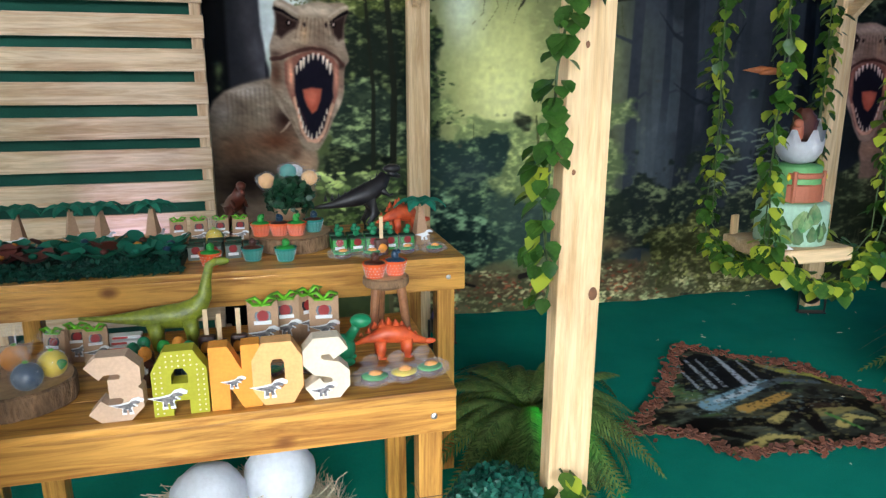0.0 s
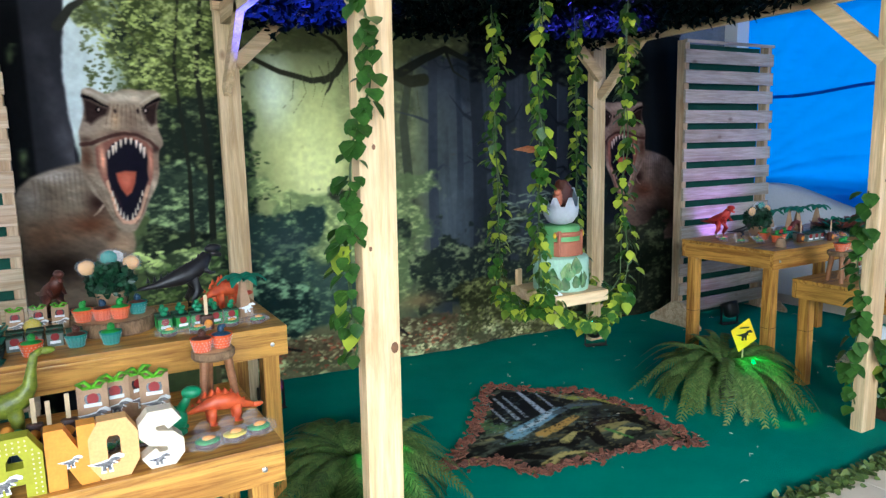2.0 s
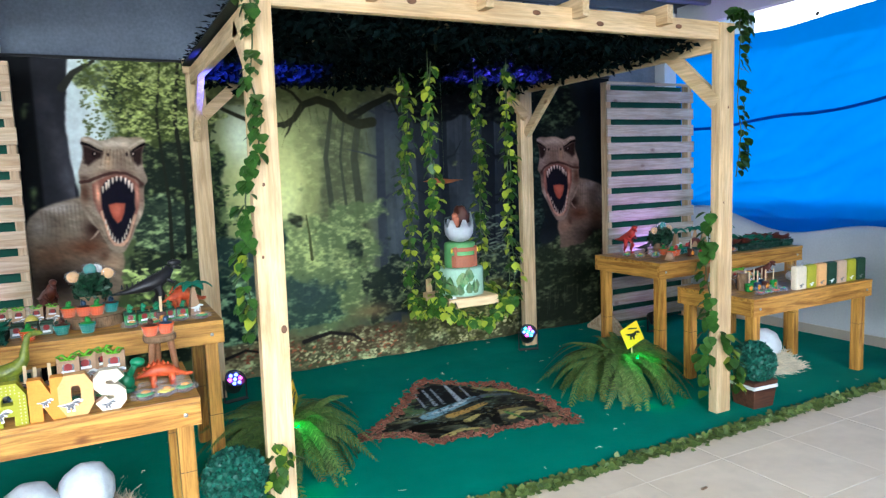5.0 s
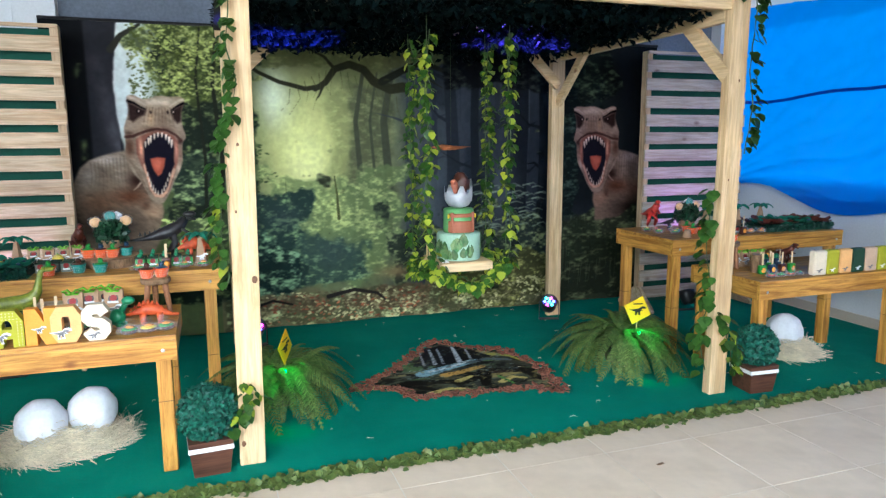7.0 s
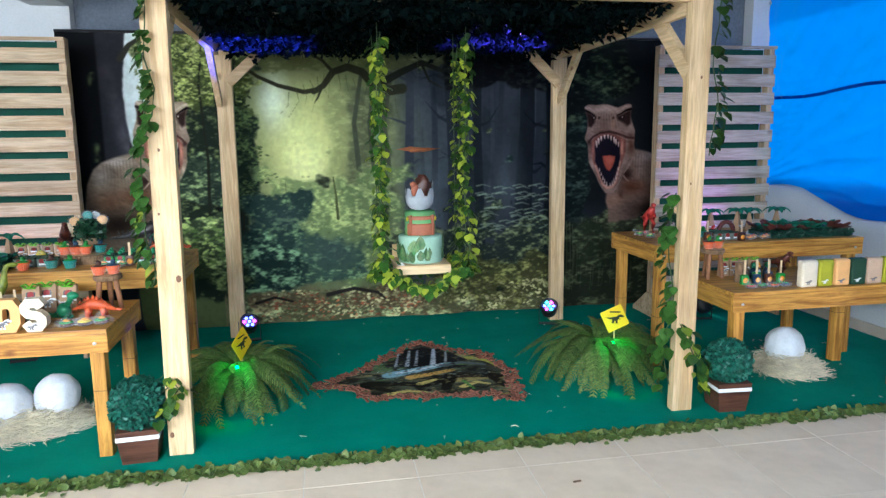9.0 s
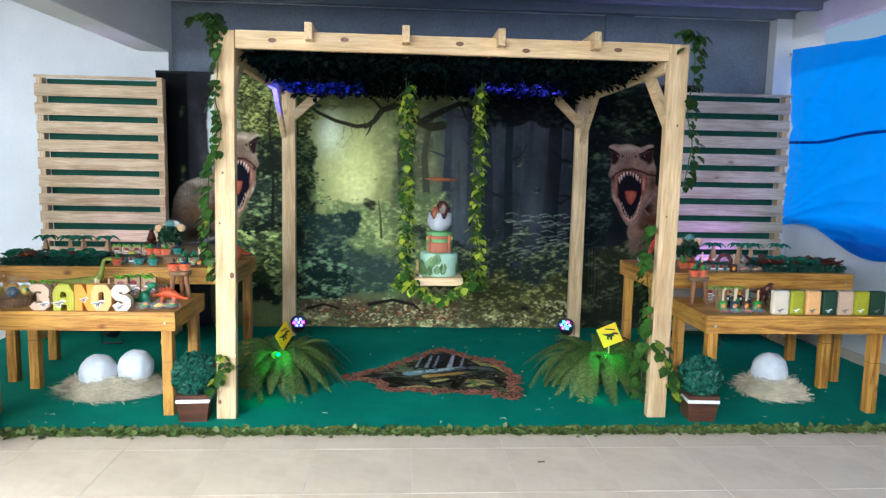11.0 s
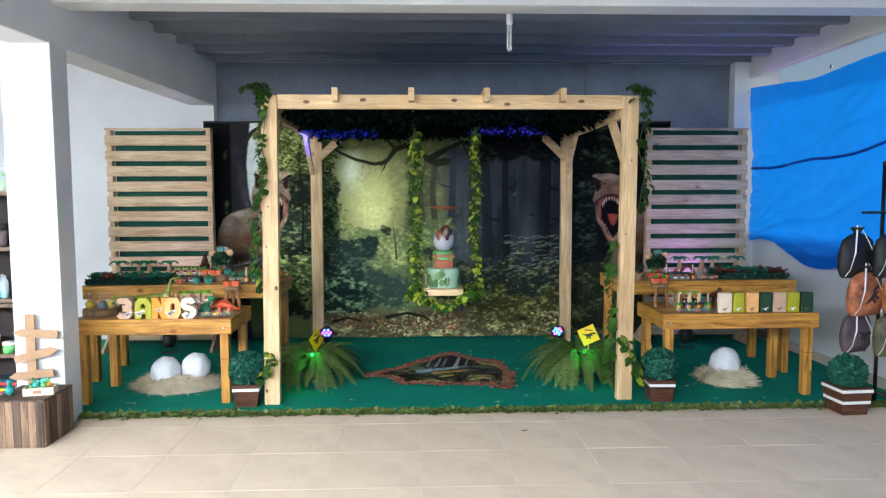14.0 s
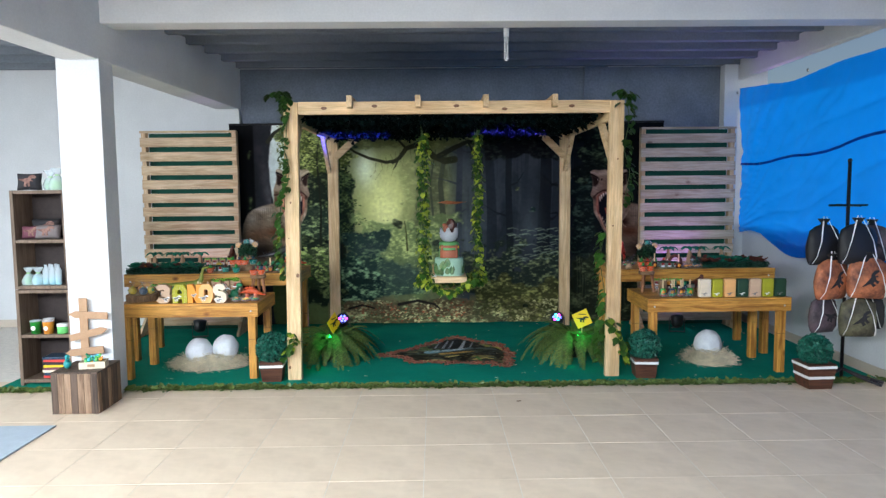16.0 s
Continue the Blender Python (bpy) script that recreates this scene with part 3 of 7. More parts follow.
def forest():
    p = Print(-0.42, 4.72, 0.02, 2.40, 0.0052, 3)
    X, Z = p.x, p.z
    p.grain = p.noise(0.05, 0.05, 3)
    big, mid, streak = p.noise(0.8, 0.8), p.noise(0.2, 0.2), p.noise(0.08, 1.8, 3)

    def near(x0, x1, z0, z1, soft):
        """How far inside a stretch of the print, -1 to 1."""
        return np.clip(np.minimum(np.minimum(X - x0, x1 - X), np.minimum(Z - z0, z1 - Z)) / soft, -1, 1)

    def mass(mask, dark, light, size, ragged=3.0, gain=4.0, alpha=1.0):
        """A bank of leaves out of focus: clumps lit from above, with a ragged edge."""
        edge, tex, clump = p.noise(size * 5, size * 4, 4), p.noise(size, size * 0.6, 3), p.noise(size * 3.5, size * 2.6, 3)
        field = 0.55 * tex + 0.45 * clump
        top = np.gradient(field, axis=0)
        lit = np.clip((field - 0.46) * gain - top / (np.std(top) + 1e-9) * 0.14, 0, 1) ** 1.35
        m = (np.clip((mask + ragged * (edge - 0.5)) * 4, 0, 1) * alpha)[..., None]
        col = np.array(dark, float) + (np.array(light, float) - np.array(dark, float)) * lit[..., None]
        p.c = p.c * (1 - m) + col * m

    # air: olive light at one end, blue dusk at the other
    p.over((78, 84, 58), np.ones_like(X))
    p.over((50, 55, 60), np.clip((X - 2.0) / 0.35, 0, 1))
    p.over((29, 32, 38), np.clip((X - 2.62) / 0.7, 0, 1))
    p.glow(1.50, 1.45, 0.55, 0.62, (150, 152, 94), 0.95)
    p.glow(1.38, 1.50, 0.24, 0.40, (186, 188, 124), 0.95)
    p.glow(1.17, 1.90, 0.12, 0.22, (198, 208, 186), 0.8)
    p.glow(1.42, 1.32, 0.14, 0.16, (200, 200, 140), 0.6)
    p.over((46, 50, 58), np.clip((X - 2.15) / 0.2, 0, 1) * np.clip((Z - 1.75) / 0.25, 0, 1) * 0.7)
    p.over((28, 31, 36), np.clip((streak - 0.50) * 5, 0, 0.6) * np.clip((X - 2.1) / 0.3, 0, 1) * np.clip((Z - 0.5) * 2, 0, 1))
    p.over((92, 100, 108), np.clip((streak - 0.58) * 5, 0, 0.16) * np.clip((X - 2.1) / 0.2, 0, 1) * (X < 3.4) * np.clip((Z - 0.6) * 2, 0, 1))
    # great trunk, white sky and leafy boughs of the side sheet
    side = np.clip((0.93 - X) / 0.05, 0, 1)
    p.over((66, 76, 46), side)
    p.over((178, 186, 184), np.clip((0.42 - X) / 0.18, 0, 1) * np.clip((Z - 1.25) / 0.4, 0, 1))
    mass(near(0.34, 0.96, 0.3, 2.45, 0.12), (24, 30, 24), (104, 116, 70), 0.045, 2.6, 4.2)
    mass(near(0.22, 0.96, 1.80, 2.5, 0.18), (50, 58, 30), (162, 168, 104), 0.040, 3.6, 4.4, 0.85)
    mass(near(0.34, 0.80, 1.05, 1.42, 0.12), (30, 40, 34), (150, 168, 112), 0.040, 3.0, 4.6, 0.8)
    edge = 0.075 - 0.03 * np.sin((Z - 1.5) * 4) + 0.05 * (mid - 0.5)
    p.over((34, 34, 38), np.clip((edge - X) / 0.014, 0, 1))
    p.over((92, 88, 94), np.exp(-((X + 0.02 + (Z - 1.8) * 0.20) / 0.06) ** 2) * 0.6 * (X < 0.05) * np.clip((2.25 - Z) * 3, 0, 1) * np.clip(mid * 2 - 0.3, 0, 1))
    p.over((10, 11, 12), np.clip((-0.13 - X) / 0.02, 0, 1) * 0.85)
    p.over((92, 108, 66), np.exp(-((X + 0.19) / 0.022) ** 2) * 0.8 * (Z < 2.1) * np.clip((mid - 0.42) * 8, 0, 1))
    p.stroke([(0.03, 2.20), (0.10, 2.30), (0.24, 2.39)], 0.028, 0.012, (40, 40, 34))
    p.stroke([(0.30, 2.34), (0.42, 2.13), (0.60, 2.00), (0.78, 1.96)], 0.009, 0.004, (50, 52, 30))
    p.stroke([(0.22, 2.22), (0.34, 2.02), (0.44, 1.98)], 0.006, 0.003, (50, 54, 32))
    for x, w in ((0.62, 0.016), (0.74, 0.024), (0.88, 0.018)):
        p.stroke([(x, 0.8), (x + 0.02, 1.4), (x - 0.02, 2.0), (x + 0.03, 2.4)], w, w * 0.5, (26, 28, 22), 0.7)
    p.leaves(320, 0.14, 0.95, 1.85, 2.40, 0.026, (58, 66, 30), (170, 178, 104), 0.75, 0.45)
    # the tall pale trees beyond the light
    mass(near(1.56, 2.16, 0.8, 2.06, 0.30), (92, 96, 62), (150, 152, 100), 0.05, 0.8, 3.4, 0.45)
    mass(near(1.74, 2.16, 0.6, 2.06, 0.22), (58, 62, 46), (112, 116, 80), 0.05, 1.2, 3.4, 0.7)
    for x, w in ((1.84, 0.030), (1.96, 0.018), (2.08, 0.045)):
        p.stroke([(x, 0.7), (x + 0.02, 1.2), (x - 0.02, 1.7), (x + 0.05, 2.1)], w, w * 0.6, (54, 57, 44), 0.5)
    # trunks in the dusk
    rt = random.Random(8)
    for x, w, lo, col, al in ((2.30, 0.05, 0.6, (44, 48, 54), 0.6), (2.50, 0.035, 0.7, (38, 42, 48), 0.6), (2.66, 0.07, 0.6, (30, 33, 38), 0.75), (2.88, 0.05, 0.55, (22, 25, 29), 0.8), (3.10, 0.035, 0.6, (34, 37, 42), 0.7), (3.30, 0.09, 0.5, (18, 20, 24), 0.85), (3.52, 0.06, 0.5, (12, 14, 17), 0.9)):
        lean = rt.uniform(-0.05, 0.05)
        pts = [(x + lean * f + 0.02 * math.sin(5 * f + x * 7), lo + (2.4 - lo) * f) for f in (0, 0.2, 0.4, 0.6, 0.8, 1.0)]
        p.stroke(pts, w, w * 0.7, col, al * 0.62)
        for f in (0.5, 0.66, 0.82):
            q, d = pts[int(f * 5)], rt.choice((-1, 1)) * rt.uniform(0.15, 0.34)
            p.stroke([q, (q[0] + d * 0.5, q[1] + rt.uniform(0.0, 0.10)), (q[0] + d, q[1] + rt.uniform(0.0, 0.22))], w * 0.32, 0.003, col, al)
    p.over((24, 27, 31), np.clip((p.noise(0.25, 0.5, 4) - 0.50) * 6, 0, 0.55) * np.clip((X - 2.2) / 0.3, 0, 1) * np.clip((Z - 0.7) * 3, 0, 1))
    p.glow(2.45, 1.0, 0.16, 0.30, (104, 114, 118), 0.4)
    p.glow(3.12, 1.15, 0.12, 0.28, (74, 82, 88), 0.5)
    # the arched boughs across the top
    mass(near(0.95, 2.75, 2.10, 2.5, 0.10), (74, 78, 46), (128, 132, 82), 0.05, 2.2, 3.2, 0.7)
    bark = (38, 38, 26)
    p.stroke([(0.93, 2.16), (1.06, 2.07), (1.22, 2.00), (1.42, 1.95), (1.55, 1.97)], 0.013, 0.022, bark)
    p.stroke([(1.50, 1.95), (1.58, 2.00), (1.66, 2.11), (1.78, 2.15), (1.90, 2.11), (1.98, 2.02), (2.12, 1.96), (2.24, 1.98)], 0.022, 0.044, bark)
    p.stroke([(1.56, 1.97), (1.53, 1.90), (1.50, 1.86)], 0.012, 0.004, bark)
    p.stroke([(1.66, 2.11), (1.58, 2.20), (1.50, 2.24), (1.44, 2.32)], 0.016, 0.006, bark)
    p.stroke([(2.05, 2.02), (2.24, 2.12), (2.40, 2.19), (2.56, 2.13), (2.74, 2.05)], 0.034, 0.014, (30, 30, 24))
    p.stroke([(2.40, 2.17), (2.46, 2.04), (2.58, 1.98)], 0.014, 0.004, (30, 30, 24))
    for k in range(16):
        x = 1.30 + 0.058 * k
        z = 2.0 + 0.10 * math.sin((x - 1.4) * 6)
        p.stroke([(x, z), (x + rt.uniform(-0.05, 0.05), z - 0.10), (x + rt.uniform(-0.09, 0.09), z - rt.uniform(0.16, 0.30))], 0.0045, 0.002, (58, 60, 36), 0.7)
    mass(near(2.62, 3.62, 1.98, 2.5, 0.10), (10, 11, 13), (40, 44, 38), 0.05, 2.6, 3.5, 0.9)
    # dark fir against the light, and its lower boughs
    mass(near(0.80, 1.04, 1.02, 1.86, 0.12) - 0.15, (22, 30, 24), (80, 96, 56), 0.035, 1.6, 4.0)
    p.leaves(520, 0.90, 1.36, 1.0, 1.92, 0.030, (20, 28, 20), (78, 94, 52), 0.85, 0.38, lambda x, z: 1.0 - (x - 0.92) / (0.07 + 0.34 * (1.95 - z) * (0.55 + 0.45 * math.sin(z * 31))))
    # undergrowth, from far and pale to near and dark
    mass(near(1.00, 2.25, 0.30, 1.32, 0.26) - 0.10, (84, 98, 62), (164, 174, 108), 0.040, 2.0, 4.0, 0.8)
    p.stroke([(1.66, 0.9), (1.65, 1.10), (1.63, 1.26)], 0.014, 0.006, (62, 66, 38), 0.9)
    p.stroke([(1.24, 0.9), (1.24, 1.22)], 0.008, 0.004, (58, 64, 40), 0.8)
    mass(near(0.90, 1.40, 0.20, 1.10, 0.16), (30, 44, 40), (108, 130, 86), 0.042, 2.2, 4.2)
    mass(near(1.30, 1.90, 0.25, 0.80, 0.18) - 0.15, (40, 56, 50), (114, 136, 94), 0.040, 2.2, 4.2, 0.9)
    p.glow(1.22, 0.92, 0.16, 0.10, (40, 50, 52), 0.6)
    p.glow(1.62, 0.62, 0.18, 0.12, (44, 56, 54), 0.6)
    mass(near(0.88, 1.30, 0.22, 0.70, 0.10), (20, 32, 30), (128, 158, 116), 0.048, 3.2, 4.4, 0.85)
    mass(near(2.10, 3.64, 0.25, 0.92, 0.20) - 0.15, (28, 34, 30), (112, 120, 80), 0.040, 3.2, 4.4, 0.9)
    for _ in range(70):
        x, z = rt.uniform(2.85, 3.5), rt.uniform(0.75, 1.15)
        p.stroke([(x, z), (x + 0.06, z + 0.012), (x + rt.uniform(0.08, 0.14), z - 0.01)], 0.009, 0.004, (112, 124, 104), 0.45)
    # forest floor: moss, litter, dark roots
    ground = np.clip((0.33 + 0.16 * (mid - 0.5) + 0.06 * (X > 2.4) - Z) / 0.05, 0, 1) * (X > 0.7) * (X < 3.7)
    p.over((84, 80, 56), ground * 0.9)
    mass(near(0.7, 3.68, 0.0, 0.30, 0.08) - 0.05, (60, 60, 40), (172, 180, 126), 0.040, 3.0, 4.6, 0.85)
    mass(near(0.9, 2.6, 0.08, 0.32, 0.06) - 0.45, (70, 48, 36), (142, 98, 72), 0.045, 4.0, 4.0, 0.45)
    mass(near(2.5, 3.66, 0.05, 0.55, 0.12) - 0.05, (48, 48, 26), (150, 148, 84), 0.036, 3.0, 4.6, 0.8)
    p.leaves(260, 1.0, 3.6, 0.03, 0.30, 0.030, (70, 66, 44), (190, 182, 132), 0.8, 0.45)
    p.leaves(36, 1.0, 2.6, 0.04, 0.28, 0.030, (96, 46, 32), (160, 92, 62), 0.8, 0.4)
    p.stroke([(1.55, 0.25), (1.78, 0.29), (1.98, 0.24), (2.05, 0.18)], 0.020, 0.010, (30, 26, 24), 0.9)
    p.stroke([(0.95, 0.20), (1.10, 0.24), (1.26, 0.20)], 0.014, 0.010, (26, 22, 20), 0.9)
    p.glow(2.15, 0.42, 0.16, 0.06, (122, 96, 66), 0.7)
    # right sheet: near-black wood, mossy roots below
    dark = np.clip((X - 3.60) / 0.06, 0, 1)
    p.over((14, 16, 18), dark * np.clip((Z - 0.70) / 0.3, 0, 1) * 0.92)
    p.glow(4.02, 2.15, 0.14, 0.24, (66, 80, 62), 0.7)
    mass(np.minimum(near(3.64, 4.3, 1.70, 2.5, 0.14), 0.4), (10, 13, 12), (62, 74, 54), 0.05, 3.4, 3.8, 0.8)
    mass(near(3.62, 3.92, 0.8, 1.7, 0.10), (12, 18, 18), (54, 68, 58), 0.045, 3.4, 3.8, 0.8)
    p.over((36, 40, 30), dark * np.clip((0.86 + 0.2 * (big - 0.5) - Z) / 0.1, 0, 1) * 0.95)
    mass(near(3.66, 4.72, 0.0, 0.84, 0.12), (24, 27, 20), (86, 92, 62), 0.05, 2.6, 3.8, 0.8)
    for k in range(26):
        x = 3.70 + 0.026 * k + rt.uniform(-0.01, 0.01)
        p.stroke([(x, 0.80 + rt.uniform(-0.1, 0.05)), (x + 0.01, 0.5), (x + rt.uniform(-0.02, 0.02), rt.uniform(0.15, 0.4))], 0.006, 0.003, (88, 94, 70), 0.35)

    # the roaring dinosaur of each side sheet, one the other's mirror image
    pore, folds = p.noise(0.055, 0.040, 4), p.noise(0.12, 0.07, 4)
    relief = np.gradient(0.7 * pore + folds, axis=0) + 0.6 * np.gradient(0.7 * pore + folds, axis=1)
    relief = np.clip(relief / np.std(relief), -2.5, 2.5)

    def beast(to, hue):
        tint = lambda c: [v * h for v, h in zip(c, hue)]

        def fill(pts, colour, alpha=1.0, soft=0.008):
            p.soft([to(*q) for q in pts], tint(colour), alpha, soft)

        def line(pts, w, colour, alpha=0.5, end=0.5):
            p.stroke([to(*q) for q in pts], w, w * end, tint(colour), alpha)

        def shade(x, y, rx, ry, colour, alpha):
            q = to(x, y)
            p.glow(q[0], q[1], rx * 0.0031, ry * 0.0033, tint(colour), alpha * held)

        body = [(66, 470), (82, 432), (100, 415), (125, 404), (150, 396), (178, 389), (190, 420), (216, 455), (240, 495), (264, 500), (267, 520), (262, 545), (264, 575), (240, 620), (70, 640), (60, 540)]
        head = [(181, 281), (182, 274), (188, 270), (197, 270), (208, 275), (219, 279), (232, 276), (247, 271), (262, 270), (277, 272), (290, 271), (301, 271), (309, 275), (312, 281), (309, 290), (305, 303), (306, 322), (309, 337), (315, 350), (316, 358), (309, 367), (308, 380), (309, 405), (306, 420), (298, 436), (290, 452), (283, 471), (275, 486), (267, 498), (256, 502), (245, 500), (236, 492), (226, 475), (216, 456), (200, 441), (188, 425), (182, 410), (178, 395), (180, 376), (178, 356), (176, 340), (182, 320), (186, 302), (184, 288)]
        fill(body, (132, 116, 98), 1, 0.02)
        held = p.inside([to(*q) for q in body])
        shade(140, 412, 40, 14, (186, 176, 164), 0.8)
        shade(100, 450, 26, 26, (158, 148, 136), 0.7)
        shade(165, 440, 16, 32, (152, 140, 124), 0.6)
        shade(128, 452, 12, 26, (112, 98, 84), 0.5)
        shade(204, 455, 18, 18, (62, 44, 38), 0.9)
        shade(190, 490, 40, 18, (104, 66, 46), 0.8)
        shade(245, 520, 24, 16, (176, 146, 118), 0.8)
        shade(225, 508, 10, 10, (90, 62, 48), 0.6)
        shade(120, 510, 40, 26, (112, 82, 60), 0.7)
        shade(140, 560, 70, 34, (46, 36, 30), 0.9)
        for k in range(11):
            line([(104 + k * 8, 420 - k * 2), (108 + k * 8, 450), (104 + k * 9, 486 - (k % 3) * 8)], 0.008, (92, 78, 66), 0.16)
        line([(214, 458), (206, 468), (196, 476)], 0.010, (170, 150, 130), 0.6)
        fill(head, (146, 130, 112), 1, 0.010)
        held = p.inside([to(*q) for q in head])
        shade(255, 283, 40, 9, (200, 188, 168), 0.75)
        shade(225, 335, 16, 20, (170, 152, 130), 0.6)
        shade(236, 318, 8, 18, (184, 152, 116), 0.6)
        shade(262, 320, 12, 20, (118, 96, 80), 0.55)
        shade(296, 330, 9, 16, (176, 160, 142), 0.6)
        shade(250, 342, 34, 6, (98, 72, 60), 0.75)
        shade(190, 338, 12, 14, (166, 150, 132), 0.7)
        shade(188, 352, 12, 6, (76, 58, 48), 0.6)
        shade(188, 382, 11, 22, (100, 72, 56), 0.9)
        shade(308, 345, 8, 9, (150, 132, 116), 0.6)
        shade(302, 366, 8, 7, (58, 42, 38), 0.85)
        shade(303, 390, 6, 20, (132, 104, 88), 0.7)
        shade(300, 425, 9, 16, (184, 168, 146), 0.8)
        shade(205, 428, 14, 14, (164, 150, 130), 0.8)
        shade(222, 460, 10, 18, (150, 132, 112), 0.7)
        shade(255, 494, 18, 6, (168, 150, 128), 0.7)
        # deep sockets under heavy rounded brows
        fill([(184, 286), (196, 290), (210, 297), (225, 302), (221, 312), (208, 318), (196, 328), (187, 322), (186, 304)], (62, 47, 42), 0.95, 0.022)
        fill([(309, 287), (298, 292), (287, 298), (281, 305), (286, 318), (296, 328), (304, 324), (305, 304)], (62, 47, 42), 0.95, 0.022)
        line([(184, 283), (198, 287), (212, 295), (226, 300)], 0.012, (34, 26, 26), 0.75)
        line([(310, 285), (298, 290), (286, 297), (279, 303)], 0.011, (34, 26, 26), 0.75)
        line([(186, 275), (198, 277), (212, 285), (226, 292)], 0.014, (184, 170, 152), 0.55)
        line([(309, 278), (298, 280), (286, 287), (276, 294)], 0.012, (184, 170, 152), 0.55)
        for x, y in ((208, 304), (286, 304)):
            fill([(x - 5, y), (x, y - 5), (x + 5, y), (x, y + 5)], (20, 15, 16), 1, 0.008)
            fill([(x - 1, y - 2), (x + 2, y - 2), (x + 2, y + 2), (x - 1, y + 2)], (228, 204, 186), 0.9, 0.006)
        for x, y in ((235, 306), (273, 305)):
            fill([(x - 3, y - 2), (x + 1, y - 4), (x + 3, y + 1), (x, y + 4)], (46, 34, 32), 0.9, 0.008)
        for k in range(9):
            line([(226 + k * 7, 296 + 4 * (k % 2)), (222 + k * 8, 316), (219 + k * 8.6, 336)], 0.006, (96, 78, 64), 0.28)
            line([(230 + k * 6.5, 294), (226 + k * 7.6, 314), (223 + k * 8.2, 330)], 0.005, (196, 178, 152), 0.16)
        for k in range(5):
            line([(190 + k * 5, 412 + k * 4), (204 + k * 4, 436 + k * 5), (222 + k * 4, 462 + k * 6)], 0.006, (96, 78, 64), 0.22)
        line([(180, 360), (196, 358), (210, 352), (226, 346), (248, 341), (272, 343), (292, 352), (308, 366)], 0.013, (84, 60, 52), 0.7, 0.8)
        # the jaws
        fill([(202, 364), (214, 356), (230, 349), (250, 344), (270, 346), (288, 354), (298, 366), (299, 390), (297, 412), (288, 440), (280, 468), (268, 486), (246, 487), (234, 474), (226, 440), (212, 414), (204, 394)], (134, 92, 78), 0.9, 0.014)
        shade(214, 384, 5, 22, (226, 172, 142), 0.9)
        shade(294, 385, 4, 20, (206, 150, 126), 0.8)
        line([(222, 420), (231, 446), (238, 470), (248, 484), (262, 485), (272, 474), (281, 448), (290, 424)], 0.014, (196, 158, 132), 0.8, 0.9)
        fill([(220, 374), (229, 359), (248, 350), (270, 352), (283, 362), (289, 380), (288, 400), (290, 414), (284, 428), (280, 442), (275, 462), (267, 475), (256, 481), (246, 478), (239, 468), (235, 450), (227, 430), (222, 410)], (22, 20, 32), 1, 0.010)
        fill([(235, 405), (250, 401), (269, 402), (267, 420), (261, 436), (253, 442), (244, 431), (238, 418)], (186, 92, 70), 1, 0.012)
        fill([(240, 408), (252, 405), (262, 408), (258, 424), (252, 430), (245, 420)], (214, 122, 96), 0.7, 0.024)
        line([(228, 430), (240, 452), (246, 468)], 0.008, (60, 40, 46), 0.6)
        for x, y, w, n in ((224, 370, 2.2, 12), (231, 362, 2.8, 14), (236, 357, 2.4, 15), (244, 353, 2.4, 11), (252, 350, 2.3, 9), (261, 350, 2.3, 9), (270, 353, 2.5, 11), (277, 358, 2.8, 14), (283, 364, 2.8, 16)):
            fill([(x - w, y - 2), (x + w, y - 2), (x + w * 0.9, y + n * 0.5), (x + w * 0.25, y + n), (x - w * 0.3, y + n), (x - w * 0.9, y + n * 0.5)], (236, 224, 204), 1, 0.006)
        for x, y, n in ((229, 440, 6), (233, 452, 6), (237, 463, 9), (242, 470, 9), (247, 476, 8), (253, 479, 6), (262, 477, 8), (267, 470, 9), (271, 461, 8), (275, 449, 6), (279, 438, 6)):
            fill([(x - 2.2, y + 3), (x + 2.2, y + 3), (x + 0.8, y - n), (x - 0.8, y - n)], (226, 212, 190), 1, 0.006)
        lit = np.maximum(p.inside([to(*q) for q in body]), p.inside([to(*q) for q in head]))
        mouth = p.inside([to(*q) for q in ((218, 372), (248, 348), (290, 366), (292, 414), (276, 470), (256, 484), (238, 470), (222, 410))])
        mean, k = np.array(tint((128, 111, 95))), (lit * (1 - mouth))[..., None]
        p.c = np.clip(p.c + k * 0.35 * (p.c - mean), 0, 255)
        p.c = np.clip(p.c * (1 + 0.050 * relief * lit * (1 - 0.8 * mouth))[..., None], 0, 255)

    def left(x, y):
        return (-0.131 + 0.00308 * (x - 100) - 0.000245 * (y - 250), 1.95 - 0.00331 * (y - 250) - 1.18e-6 * (x - 100) * (y - 250))

    def right(x, y):
        a, b = left(x, y)
        return (4.068 - (a - 0.3155) * 1.10, 1.850 + (b - 1.885) * 0.985)
    beast(left, (0.80, 0.77, 0.76))
    # Right print is tinted darker, to put that side's weaker light into it.
    beast(right, (0.64, 0.57, 0.60))
    # leaves that stand before the beasts' feet
    mass(near(0.30, 0.80, 0.40, 0.94, 0.10) - 0.1, (44, 54, 36), (178, 192, 122), 0.05, 3.0, 4.4, 0.9)
    p.leaves(120, 0.30, 0.85, 0.55, 0.95, 0.04, (66, 84, 44), (186, 200, 120), 0.85, 0.45, lambda x, z: 1.2 - z)
    mass(near(3.80, 4.6, 0.4, 0.86, 0.10) - 0.1, (26, 30, 22), (78, 86, 58), 0.05, 3.0, 4.0, 0.9)
    # the soft dots of a large print
    q = np.pad(p.c, ((1, 1), (1, 1), (0, 0)), "edge")
    p.c = 0.5 * p.c + 0.125 * (q[:-2, 1:-1] + q[2:, 1:-1] + q[1:-1, :-2] + q[1:-1, 2:])
